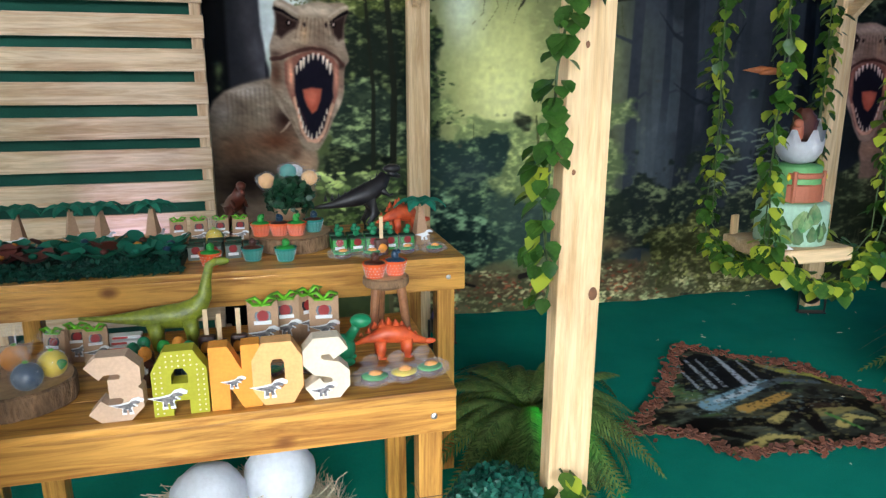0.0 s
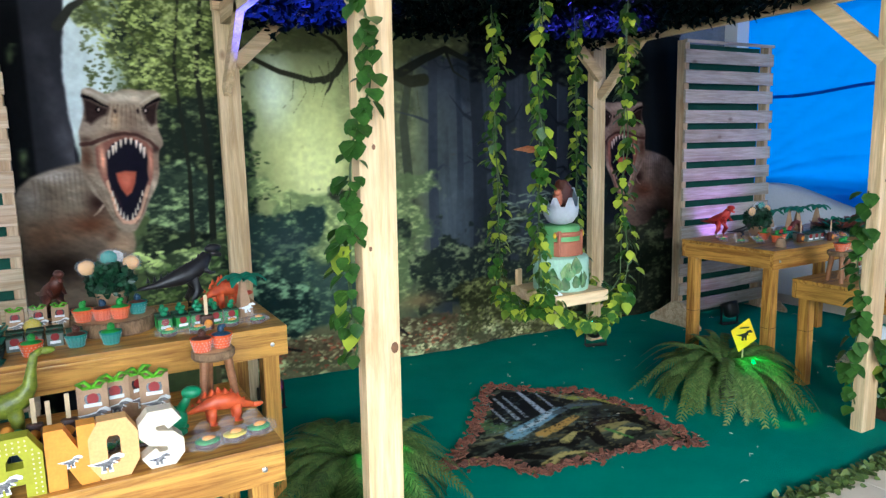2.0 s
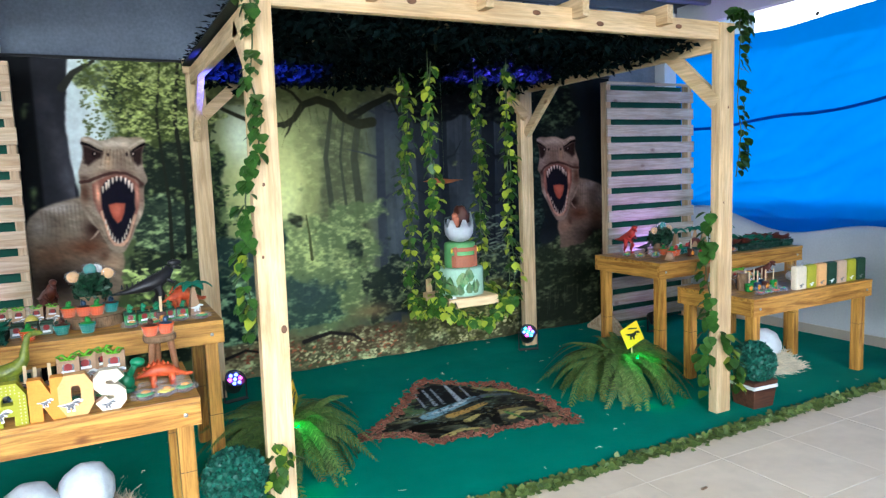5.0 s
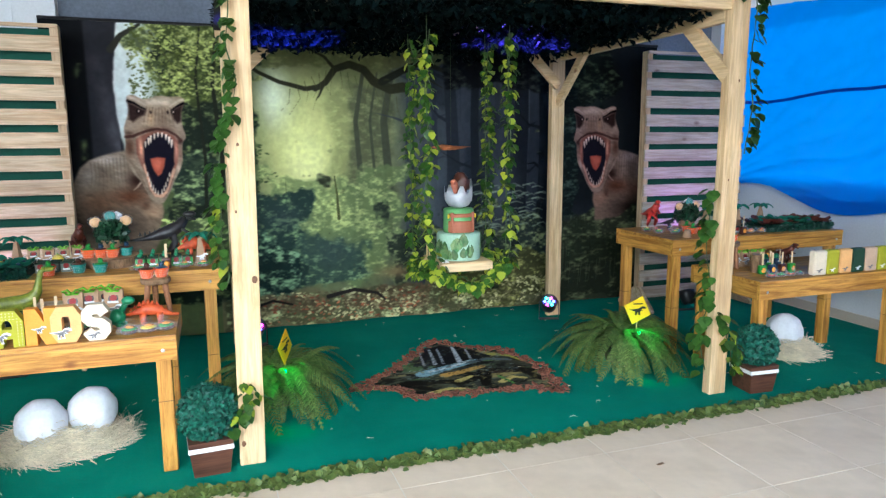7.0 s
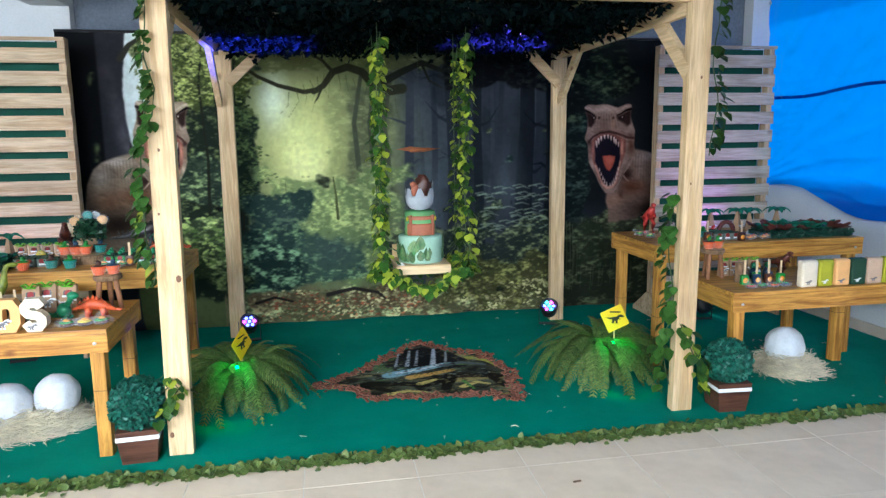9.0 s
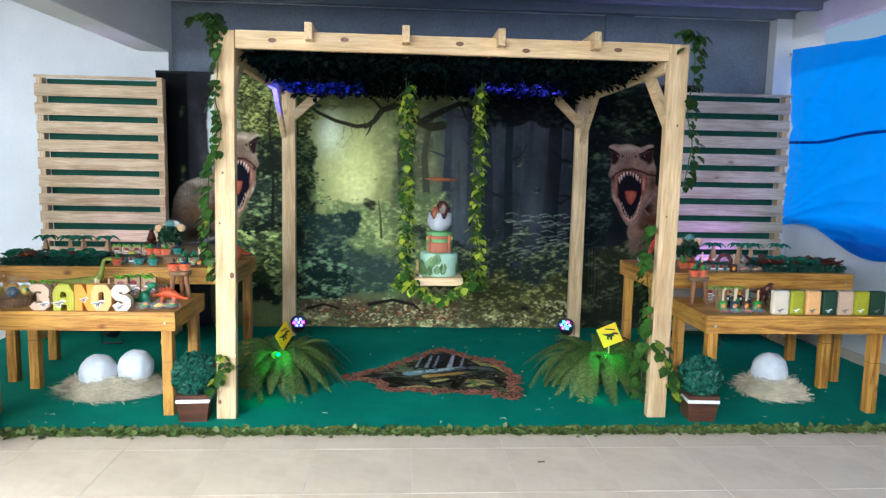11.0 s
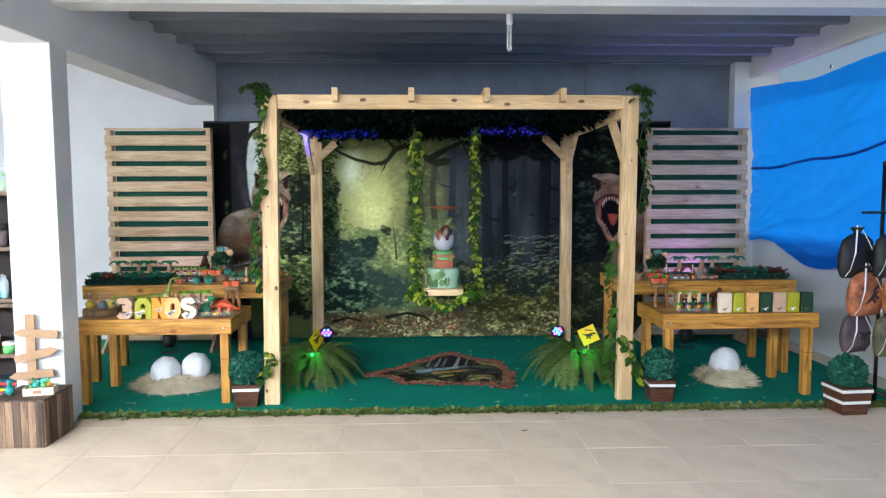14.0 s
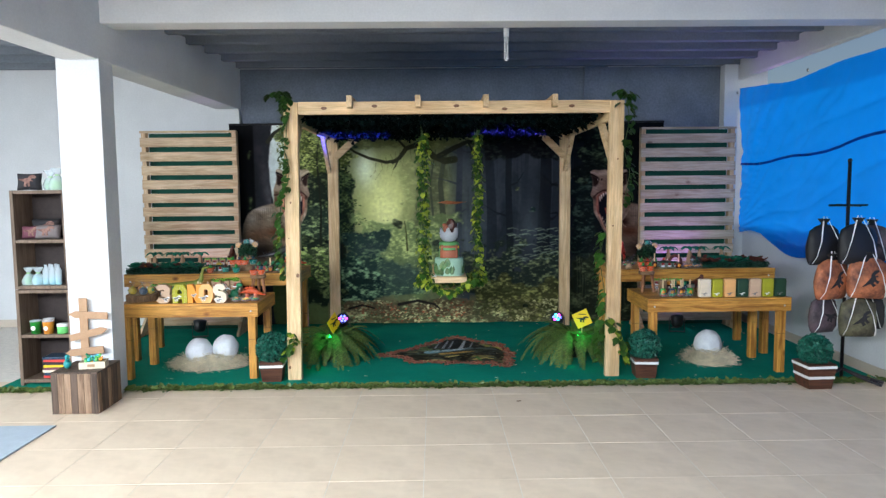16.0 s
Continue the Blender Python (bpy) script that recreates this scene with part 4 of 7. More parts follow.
    p.c *= (0.93 + 0.14 * p.noise(0.03, 0.03, 2))[..., None]

    t = thing("backdrop", "printed forest cloth backdrop with two roaring dinosaurs", "backdrop", (0, 3.98, 0))

    def place(x, z):
        y = 0.014 * np.sin(x * 7 + 0.6 * np.sin(z * 2)) * (1.2 - z / 2.4) + 0.006 * np.sin(x * 23 + z * 3)
        return np.stack([x, y, z], -1)
    me = p.mesh("cloth", place, 1.60)
    me.materials.append(print_material("printed_cloth", 0.55, 300))
    for q in me.polygons:
        q.use_smooth = True
    ob = new("cloth", me)
    ob.parent = t
    part("hem", tube(bm_new(), [(-0.42, 0.0, 2.405), (2.1, 0.0, 2.40), (4.72, 0.0, 2.405)], 0.012, 8), M_BLACK, t, "dark top hem")


forest()


# ---- printed mat with an edge of bark chips ----
def pit_mat():
    p = Print(1.38, 2.78, 1.82, 3.24, 0.009, 5)
    p.grain = p.noise(0.05, 0.05, 3)
    n1, n2 = p.noise(0.25, 0.06), p.noise(0.5, 0.10)
    n3 = p.noise(0.10, 0.05, 3)
    p.over((62, 64, 54), np.ones_like(p.x))
    p.over((118, 126, 104), np.clip((n1 - 0.48) * 6, 0, 1) * 0.7)
    p.over((176, 156, 92), np.clip((n2 - 0.55) * 8, 0, 1) * 0.8)
    p.over((92, 128, 74), np.clip((0.42 - n2) * 8, 0, 1) * 0.7)
    p.over((24, 23, 22), np.clip((n3 - 0.56) * 9, 0, 0.9))
    # a waterfall between dark rocks, and the pool below it
    p.poly([(1.90, 2.66), (2.08, 2.98), (2.22, 3.06), (2.42, 2.86), (2.50, 2.70), (2.20, 2.62)], (26, 26, 30), 0.95)
    for x, w in ((1.99, 0.012), (2.07, 0.018), (2.13, 0.014), (2.25, 0.024), (2.34, 0.012)):
        p.stroke([(x - 0.01, 2.66), (x + 0.02, 2.82), (x + 0.05, 3.00)], w, w * 0.6, (200, 208, 216), 0.7)
    p.stroke([(1.92, 2.50), (2.10, 2.56), (2.26, 2.62), (2.36, 2.66)], 0.055, 0.035, (142, 182, 196), 0.95)
    p.stroke([(1.98, 2.53), (2.16, 2.58), (2.30, 2.66)], 0.016, 0.020, (212, 224, 226), 0.8)
    p.stroke([(2.05, 2.43), (2.20, 2.46), (2.36, 2.52)], 0.040, 0.026, (206, 160, 84), 0.9)
    p.stroke([(2.30, 2.62), (2.44, 2.66), (2.60, 2.58)], 0.030, 0.020, (96, 108, 112), 0.9)
    p.stroke([(2.50, 2.76), (2.62, 2.66), (2.68, 2.52)], 0.028, 0.018, (176, 176, 84), 0.9)
    # the broken dark edges of the pit
    for pts, w in (([(1.66, 2.30), (1.80, 2.36), (1.98, 2.33), (2.14, 2.26)], 0.060), ([(1.84, 2.26), (1.92, 2.18)], 0.036), ([(2.26, 2.34), (2.34, 2.42), (2.50, 2.38), (2.64, 2.34)], 0.062), ([(2.30, 2.34), (2.24, 2.18)], 0.050), ([(2.58, 2.34), (2.62, 2.14)], 0.040)):
        p.stroke(pts, w, w * 0.6, (22, 19, 18))
    p.stroke([(2.38, 2.38), (2.50, 2.36)], 0.030, 0.022, (62, 46, 38), 0.9)
    p.stroke([(1.50, 2.34), (1.62, 2.36)], 0.030, 0.040, (172, 150, 94), 0.9)
    for pts in ([(1.86, 2.14), (2.0, 2.19), (2.12, 2.15)], [(2.36, 2.20), (2.46, 2.26), (2.54, 2.20)], [(2.10, 2.30), (2.22, 2.36)]):
        p.stroke(pts, 0.030, 0.016, (206, 186, 112), 0.9)
    p.stroke([(2.38, 2.30), (2.42, 2.14)], 0.016, 0.012, (96, 146, 74), 0.9)
    p.leaves(260, 1.5, 2.72, 1.95, 3.0, 0.026, (16, 17, 15), (160, 150, 96), 0.55)
    p.leaves(120, 1.75, 2.60, 2.35, 2.95, 0.024, (20, 22, 26), (150, 176, 176), 0.5)
    edge = [(1.43, 2.35), (1.78, 2.66), (2.00, 2.93), (2.21, 3.17), (2.40, 2.95), (2.63, 2.78), (2.72, 2.39), (2.67, 2.15), (2.645, 1.89), (2.48, 2.03), (2.20, 2.05), (1.976, 2.08), (1.751, 2.10), (1.69, 2.29)]
    inside = np.zeros(p.x.shape, bool)
    for (ax, az), (bx, bz) in zip(edge, edge[1:] + edge[:1]):
        inside ^= ((az > p.z) != (bz > p.z)) & (p.x < (bx - ax) * (p.z - az) / (bz - az) + ax)
    t = thing("floor_mat", "printed mat of a broken pit, edged with bark chips", "mat", (0, 0, 0.0065))
    me = p.mesh("sheet", lambda x, z: np.stack([x, z, 0.003 + 0.002 * np.sin(x * 9) * np.sin(z * 11) + 0.002], -1), 0.92, inside)
    me.materials.append(print_material("printed_vinyl", 0.4, 200))
    ob = new("sheet", me)
    ob.parent = t
    bm = bm_new()
    r = random.Random(11)
    for (ax, ay), (bx, by) in zip(edge, edge[1:] + edge[:1]):
        n = int(math.hypot(bx - ax, by - ay) * 190)
        for _ in range(n):
            f = r.random()
            x, y = ax + (bx - ax) * f + r.gauss(0, 0.022), ay + (by - ay) * f + r.gauss(0, 0.022)
            s = r.uniform(0.018, 0.040)
            g = bmesh.ops.create_cube(bm, size=1.0)["verts"]
            bmesh.ops.transform(bm, verts=g, matrix=pose(x, y, 0.008 + r.random() * 0.012, r.uniform(-30, 30), r.uniform(-30, 30), r.uniform(0, 180)) @ Matrix.Diagonal((s, s * 0.6, 0.006, 1)))
    tagged(part("bark_chip", bm, mat("bark_chip", (0.25, 0.092, 0.050), 0.85, vary=0.3, scale=40, fine=200, rnd=0.5), t, "reddish bark chips"), kind="stuff")


pit_mat()


# ---- leaves and plants ----
def leaf_material(name, colour, tone, rnd=0.35, rough=0.42, through=0.25):
    m = mat(name, colour, rough, vary=0.18, scale=30, fine=150, bump=0.2, depth=0.002, tone=tone, rnd=rnd)
    nt = m.node_tree
    b = nt.nodes["Principled BSDF"]
    tr = nt.nodes.new("ShaderNodeBsdfTranslucent")
    src = b.inputs["Base Color"].links[0].from_socket
    nt.links.new(src, tr.inputs["Color"])
    ms = nt.nodes.new("ShaderNodeMixShader")
    ms.inputs[0].default_value = through
    nt.links.new(b.outputs[0], ms.inputs[1])
    nt.links.new(tr.outputs[0], ms.inputs[2])
    nt.links.new(ms.outputs[0], nt.nodes["Material Output"].inputs[0])
    return m


M_IVY = leaf_material("ivy_leaf", (0.015, 0.058, 0.009), (0.042, 0.100, 0.016), 0.6, 0.36, 0.12)
M_IVYLIGHT = leaf_material("variegated_leaf", (0.018, 0.070, 0.010), (0.050, 0.120, 0.016), 0.6, 0.38, 0.15)


def variegate(m, bright):
    """Some leaves of a plant wholly or partly pale."""
    nt = m.node_tree
    b = nt.nodes["Principled BSDF"]
    src = b.inputs["Base Color"].links[0].from_socket
    isl = nt.nodes.new("ShaderNodeNewGeometry")
    pale = node(nt, "MapRange", From_Min=0.56, From_Max=0.86)
    nt.links.new(isl.outputs["Random Per Island"], pale.inputs["Value"])
    mix = node(nt, "Mix")
    mix.data_type = "RGBA"
    mix.inputs["B"].default_value = (*bright, 1)
    nt.links.new(pale.outputs[0], mix.inputs["Factor"])
    nt.links.new(src, mix.inputs["A"])
    nt.links.new(mix.outputs["Result"], b.inputs["Base Color"])
    tr = [n for n in nt.nodes if n.bl_idname == "ShaderNodeBsdfTranslucent"][0]
    nt.links.new(mix.outputs["Result"], tr.inputs["Color"])


variegate(M_IVYLIGHT, (0.36, 0.42, 0.04))
# Leaves far blacker than green plastic: the roof's shade is in the colour.
M_CANOPY = leaf_material("shaded_canopy_leaf", (0.0012, 0.0035, 0.0038), (0.0026, 0.0068, 0.0066), 0.8, 0.5, 0.03)
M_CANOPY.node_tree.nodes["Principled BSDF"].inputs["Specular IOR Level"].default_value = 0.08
M_FERN = leaf_material("fern_leaf", (0.060, 0.135, 0.032), (0.15, 0.20, 0.055), 0.6, 0.55)
M_BUSH = leaf_material("plastic_box_leaf", (0.010, 0.10, 0.065), (0.02, 0.15, 0.10), 0.6, 0.4, 0.1)
M_GARLAND = leaf_material("garland_leaf", (0.07, 0.13, 0.035), (0.16, 0.20, 0.05), 0.5)
for leafy in (M_IVY, M_IVYLIGHT, M_CANOPY, M_FERN, M_BUSH, M_GARLAND):
    leafy.node_tree.nodes["Principled BSDF"].inputs["Specular IOR Level"].default_value = 0.3
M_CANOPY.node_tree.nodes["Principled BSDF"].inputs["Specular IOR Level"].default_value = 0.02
M_STEM = mat("vine_stem", (0.05, 0.09, 0.02), 0.6)

HEART = ((0.0, 0.0, 0.0), (0.32, 0.10, 0.10), (0.50, 0.42, 0.12), (0.30, 0.78, 0.05), (0.0, 1.05, -0.06), (-0.30, 0.78, 0.05), (-0.50, 0.42, 0.12), (-0.32, 0.10, 0.10), (0.0, 0.42, 0.0))
HEART_F = ((0, 1, 8), (1, 2, 8), (2, 3, 8), (3, 4, 8), (4, 5, 8), (5, 6, 8), (6, 7, 8), (7, 0, 8))
BLADE = ((0.0, 0.0, 0.0), (0.28, 0.45, 0.06), (0.0, 1.0, -0.05), (-0.28, 0.45, 0.06))
BLADE_F = ((0, 1, 2), (0, 2, 3))


def foliage(name, spots, material, parent, shape=HEART, faces=HEART_F, stuff=True, label=""):
    """Many leaves as one mesh; spots: (place, direction of the tip, way the face looks, size)."""
    verts, polys = [], []
    base = np.array(shape)
    for at, tip, up, size in spots:
        y = Vector(tip).normalized()
        x = y.cross(Vector(up))
        if x.length < 1e-3:
            x = y.orthogonal()
        x.normalize()
        z = x.cross(y)
        m = np.array([x, y, z])
        start = len(verts)
        verts.extend((base * size) @ m + np.array(at))
        polys.extend([tuple(i + start for i in f) for f in faces])
    me = bpy.data.meshes.new(name)
    me.from_pydata([tuple(v) for v in verts], [], polys)
    me.materials.append(material)
    for q in me.polygons:
        q.use_smooth = True
    ob = new(name, me)
    if parent is not None:
        ob.parent = parent
    if stuff:
        ob["kind"] = "stuff"
    return tagged(ob, label)


def unit(r):
    while True:
        v = Vector((r.uniform(-1, 1), r.uniform(-1, 1), r.uniform(-1, 1)))
        if 0.1 < v.length < 1:
            return v.normalized()


def vine(label, path, per_metre, size, spread, material, seed, out=None, name="ivy_vine"):
    """A hanging vine along a path of points."""
    r = random.Random(seed)
    t = thing(name, label, "vine", (0, 0, 0), 0, "ivy vines")
    pts = [Vector(p) for p in path]
    part("stem", tube(bm_new(), [p + Vector((r.uniform(-1, 1), r.uniform(-1, 1), 0)) * 0.006 for p in pts], 0.0035, 5), M_STEM, t)
    spots = []
    for a, b in zip(pts, pts[1:]):
        n = max(1, int((b - a).length * per_metre))
        for k in range(n):
            p = a.lerp(b, r.random())
            d = unit(r)
            if out is not None:
                d = (d + Vector(out) * 1.1).normalized()
            off = Vector((d.x, d.y, d.z * 0.3)) * spread * r.uniform(0.15, 1.0)
            tip = Vector((d.x * 0.7, d.y * 0.7, -0.75 + r.uniform(-0.3, 0.5)))
            spots.append((p + off, tip, d + Vector((0, 0, 0.4)), size * r.uniform(0.55, 1.25)))
    foliage("leaves", spots, material, t)
    return t


def wavy(x, y, z0, z1, n, amp, seed, dx=0.0, dy=0.0):
    r = random.Random(seed)
    a, b = r.uniform(0, 6), r.uniform(0, 6)
    return [(x + dx * i / n + amp * math.sin(a + i * 0.9), y + dy * i / n + amp * 0.6 * math.sin(b + i * 1.1), z0 + (z1 - z0) * i / n) for i in range(n + 1)]


# vines that wind about the two front posts
vine("green plastic ivy winding down a pergola post", wavy(3.59, 1.555, 2.38, 1.45, 14, 0.022, 20, 0.015), 70, 0.058, 0.045, M_IVY, 30, (0.8, -0.5, 0))
vine("green plastic ivy winding down a pergola post", [(0.76, 1.555, 2.36), (0.785, 1.55, 2.22), (0.775, 1.55, 2.08), (0.755, 1.55, 1.94), (0.785, 1.55, 1.80), (0.765, 1.55, 1.68), (0.722, 1.55, 1.58), (0.708, 1.555, 1.46), (0.700, 1.56, 1.32), (0.690, 1.57, 1.16), (0.695, 1.575, 0.98)], 92, 0.053, 0.040, M_IVY, 30, (-0.5, -0.7, 0))
vine("green plastic ivy trailing behind a pergola post", wavy(0.705, 1.60, 1.30, 0.86, 8, 0.018, 41), 66, 0.056, 0.04, M_IVYLIGHT, 42, (-0.9, 0.2, 0))
vine("green plastic ivy sprig at the foot of a post", [(0.76, 1.56, 0.42), (0.80, 1.55, 0.36), (0.73, 1.545, 0.27), (0.68, 1.55, 0.20)], 120, 0.056, 0.05, M_IVYLIGHT, 43, (0, -0.7, 0))
vine("green plastic ivy trailing behind a pergola post", wavy(3.425, 1.62, 1.25, 0.15, 12, 0.022, 44), 74, 0.066, 0.045, M_IVY, 45, (-0.9, -0.1, 0))
vine("green plastic ivy sprig at the foot of a post", [(3.46, 1.565, 0.52), (3.52, 1.555, 0.40), (3.58, 1.56, 0.28), (3.60, 1.57, 0.14)], 130, 0.058, 0.05, M_IVYLIGHT, 46, (0.4, -0.7, 0))
for x, s in ((0.72, 47), (3.56, 48)):
    vine("tuft of plastic ivy on top of a post", [(x - 0.05, 1.56, 2.40), (x, 1.56, 2.43), (x + 0.05, 1.57, 2.38), (x + 0.02, 1.55, 2.30)], 170, 0.062, 0.06, M_IVY, s, (0, -0.5, 0.3))

# the four vines of the swing, and the leaves that hang round its board
for k, (x, y) in enumerate(((1.87, 2.20), (2.39, 2.20), (1.90, 2.60), (2.42, 2.60))):
    vine("variegated ivy rope of the hanging swing", wavy(x, y, 2.16, 0.80, 14, 0.014, 60 + k), 150, 0.047, 0.048, M_IVYLIGHT, 70 + k)
ring = [(1.87, 2.20, 0.84), (1.93, 2.17, 0.76), (2.03, 2.15, 0.71), (2.14, 2.14, 0.66), (2.26, 2.15, 0.72), (2.36, 2.18, 0.78), (2.41, 2.38, 0.74), (2.42, 2.58, 0.80), (2.15, 2.60, 0.70), (1.90, 2.58, 0.78), (1.87, 2.38, 0.73), (1.87, 2.20, 0.76)]
vine("variegated ivy gathered below the swing board", ring, 300, 0.052, 0.080, M_IVYLIGHT, 80, (0, -0.3, -0.2))

# leafy roof below the rafters
r = random.Random(90)
canopy = thing("leaf_canopy", "roof of plastic foliage under the rafters, its shade put into the colour", "foliage", (0, 0, 0))
spots = []
for _ in range(10500):
    x, y = r.uniform(0.87, 3.41), r.uniform(1.68, 3.60)
    z = 2.262 + 0.035 * noise.noise((x * 2, y * 2, 0)) + r.uniform(-0.06, 0.03) - 0.05 * max(0, y - 3.42) / 0.2 * r.random()
    d = unit(r)
    spots.append(((x, y, z), (d.x, d.y, -0.35 + 0.3 * d.z), (d.y, -d.x, 1.0), r.uniform(0.04, 0.068)))
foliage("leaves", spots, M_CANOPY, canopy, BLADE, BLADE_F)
# The net's colour is darkened too, to keep the roof in shade.
part("netting", a_box(0.74, 3.54, 1.66, 3.52, 2.300, 2.306), mat("shaded_netting", (0.008, 0.02, 0.012), 0.9, vary=0.4, scale=60), canopy, "backing net, darkened for the roof's shade")
spots = []
for _ in range(700):
    side = r.choice((0, 1))
    x, y = (r.uniform(0.735, 0.84), r.uniform(1.66, 3.6)) if side else (r.uniform(3.44, 3.55), r.uniform(1.66, 3.6))
    d = unit(r)
    spots.append(((x, y, 2.305 + r.uniform(0.0, 0.03)), (d.x, d.y, 0.12), (0, 0, 1), r.uniform(0.03, 0.055)))
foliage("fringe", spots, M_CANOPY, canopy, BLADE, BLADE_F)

# garland along the carpet's front edge
t = thing("leaf_garland", "strip of green plastic leaves along the carpet edge", "garland", (0, 0, 0))
spots = []
for _ in range(5200):
    x = r.uniform(-1.65, 5.72)
    d = unit(r)
    lump = 0.6 + 0.7 * abs(noise.noise((x * 3, 0, 0)))
    spots.append(((x, 1.335 + r.gauss(0, 0.020), r.uniform(0.004, 0.030) * lump), (d.x, d.y, abs(d.z) * 0.5), (0.2 * d.y, -0.4, 1), r.uniform(0.02, 0.040)))
foliage("leaves", spots, M_GARLAND, t)
part("cord", tube(bm_new(), [(-1.65, 1.335, 0.008), (2, 1.335, 0.008), (5.72, 1.335, 0.008)], 0.005, 6), M_STEM, t)


# ---- ferns with a warning sign and a green lamp ----
def frond_mesh(length, droop, seed):
    r = random.Random(seed)
    verts, polys = [], []
    n = 42

    def at(f):
        return Vector((0, length * (f - 0.22 * f * f), length * (0.75 * f - droop * f * f)))
    for i in range(n):
        f = 0.06 + 0.94 * i / n
        p, q = at(f), at(f + 0.02)
        d = (q - p).normalized()
        w = length * 0.074 * (math.sin(math.pi * min(1, f * 0.92 + 0.06)) ** 0.7) * r.uniform(0.8, 1.1)
        for s in (-1, 1):
            tip = p + Vector((s * w, 0, 0)) + d * w * 0.55 + Vector((0, 0, -w * 0.28))
            k = len(verts)
            e = d * length * 0.0070
            mid = (p + tip) / 2 + Vector((0, 0, w * 0.08))
            verts += [p - e * 0.8, mid - e * 1.3, tip, mid + e * 1.3, p + e * 0.8]
            polys += [(k, k + 1, k + 3, k + 4), (k + 1, k + 2, k + 3)]
    for i in range(n):
        p, q = at(i / n), at((i + 1) / n)
        k = len(verts)
        verts += [p + Vector((-0.002, 0, 0.001)), p + Vector((0.002, 0, 0.001)), q + Vector((0.002, 0, 0.001)), q + Vector((-0.002, 0, 0.001))]
        polys.append((k, k + 1, k + 2, k + 3))
    me = bpy.data.meshes.new("frond")
    me.from_pydata([tuple(v) for v in verts], [], polys)
    me.materials.append(M_FERN)
    return me


FRONDS = [frond_mesh(l, d, i) for i, (l, d) in enumerate(((0.56, 1.10), (0.50, 0.95), (0.60, 1.22), (0.42, 0.65)))]
LED_G = glow("green_led", (0.02, 1.0, 0.15), 12)


def fern(at, seed, wide):
    r = random.Random(seed)
    t = thing("fern", "bushy green fern lit green from within", "fern", at, 0, "ferns")
    part("pot", lathe(bm_new(), [(0.09, 0.0), (0.12, 0.13), (0.125, 0.14), (0.11, 0.14), (0.10, 0.10)], 20), M_BLACK, t, "low black plastic pot", True)
    for i in range(150):
        ob = new("frond", FRONDS[i % 4])
        ob.parent = t
        s = r.uniform(0.75, 1.1) * wide
        ob.matrix_local = pose(r.uniform(-0.04, 0.04), r.uniform(-0.04, 0.04), 0.13, r.uniform(-22, 24), r.uniform(-24, 24), i * 137.5 + r.uniform(-9, 9)) @ Matrix.Diagonal((s, s, s, 1))
    part("lamp", ball(bm_new(), (0.02, -0.20, 0.25), 0.012, 2), LED_G, t, "small green light bulb", True)
    return t


fern((0.98, 2.34, 0.006), 101, 1.08)
fern((3.31, 2.33, 0.006), 102, 1.12)
for x, y, e in ((0.98, 2.34, 1.0), (3.32, 2.36, 1.5)):
    lamp("fern_light", "SPOT", 14 * e, (0.02, 1.0, 0.12), look((x + 0.02, y - 0.20, 0.56), (x + 0.01, y - 0.27, 0.22)), cone=54, radius=0.012)
    lamp("fern_light", "POINT", 0.4 * e, (0.02, 1.0, 0.12), pose(x + 0.02, y - 0.24, 0.30), radius=0.012)

M_YELLOW = mat("yellow_card", (0.82, 0.50, 0.01), 0.5, vary=0.06)


def dino_outline(s):
    """A plain running lizard in side view."""
    pts = ((-1.0, 0.28), (-0.55, 0.02), (-0.26, -0.10), (-0.30, -0.72), (-0.02, -0.72), (-0.05, -0.30), (0.10, -0.26), (0.12, -0.72), (0.38, -0.72), (0.30, -0.18), (0.40, 0.05), (0.60, -0.06), (0.64, 0.05), (0.46, 0.22), (0.50, 0.40), (0.95, 0.36), (1.0, 0.60), (0.70, 0.85), (0.35, 0.76), (0.15, 0.46), (-0.40, 0.32))
    return [(x * s, z * s * 0.62) for x, z in pts]


def warning_sign(at, turn, tilt):
    t = thing("warning_sign", "yellow diamond sign with a black dinosaur shape", "sign", at, turn)
    m = pose(0, 0, 0, 0, tilt, 0)
    s = 0.105
    bm = prism(bm_new(), [(0, -s), (s, 0), (0, s), (-s, 0)], 0, 0.004)
    bm.transform(pose(0, 0, 0.38) @ m)
    board = part("board", bm, M_YELLOW, t)
    bm = prism(bm_new(), dino_outline(0.062), -0.0015, 0.0)
    bm.transform(pose(0, -0.0005, 0.375) @ m @ pose(0, 0, 0, 0, -18, 0))
    part("dinosaur_shape", bm, M_BLACK, board, "black silhouette")
    bm = a_box(-0.035, 0.035, -0.0015, 0.0, 0.045, 0.054)
    bm.transform(pose(0, -0.0005, 0.375) @ m @ pose(0, 0, 0, 0, -18, 0))
    part("text_bar", bm, M_BLACK, board)
    part("stick", tube(bm_new(), [(0, 0.006, -0.12), (0, 0.006, 0.36)], 0.005, 6), PINE[2], t)


warning_sign((3.385, 2.24, 0.0), -8, 20)
warning_sign((1.02, 2.27, -0.02), 62, 10)


# ---- clipped bushes in wooden pots ----
M_POT = wood("dark_pot_wood", (0.105, 0.042, 0.024), (0.045, 0.018, 0.011), 0, 0.5, 0.2)


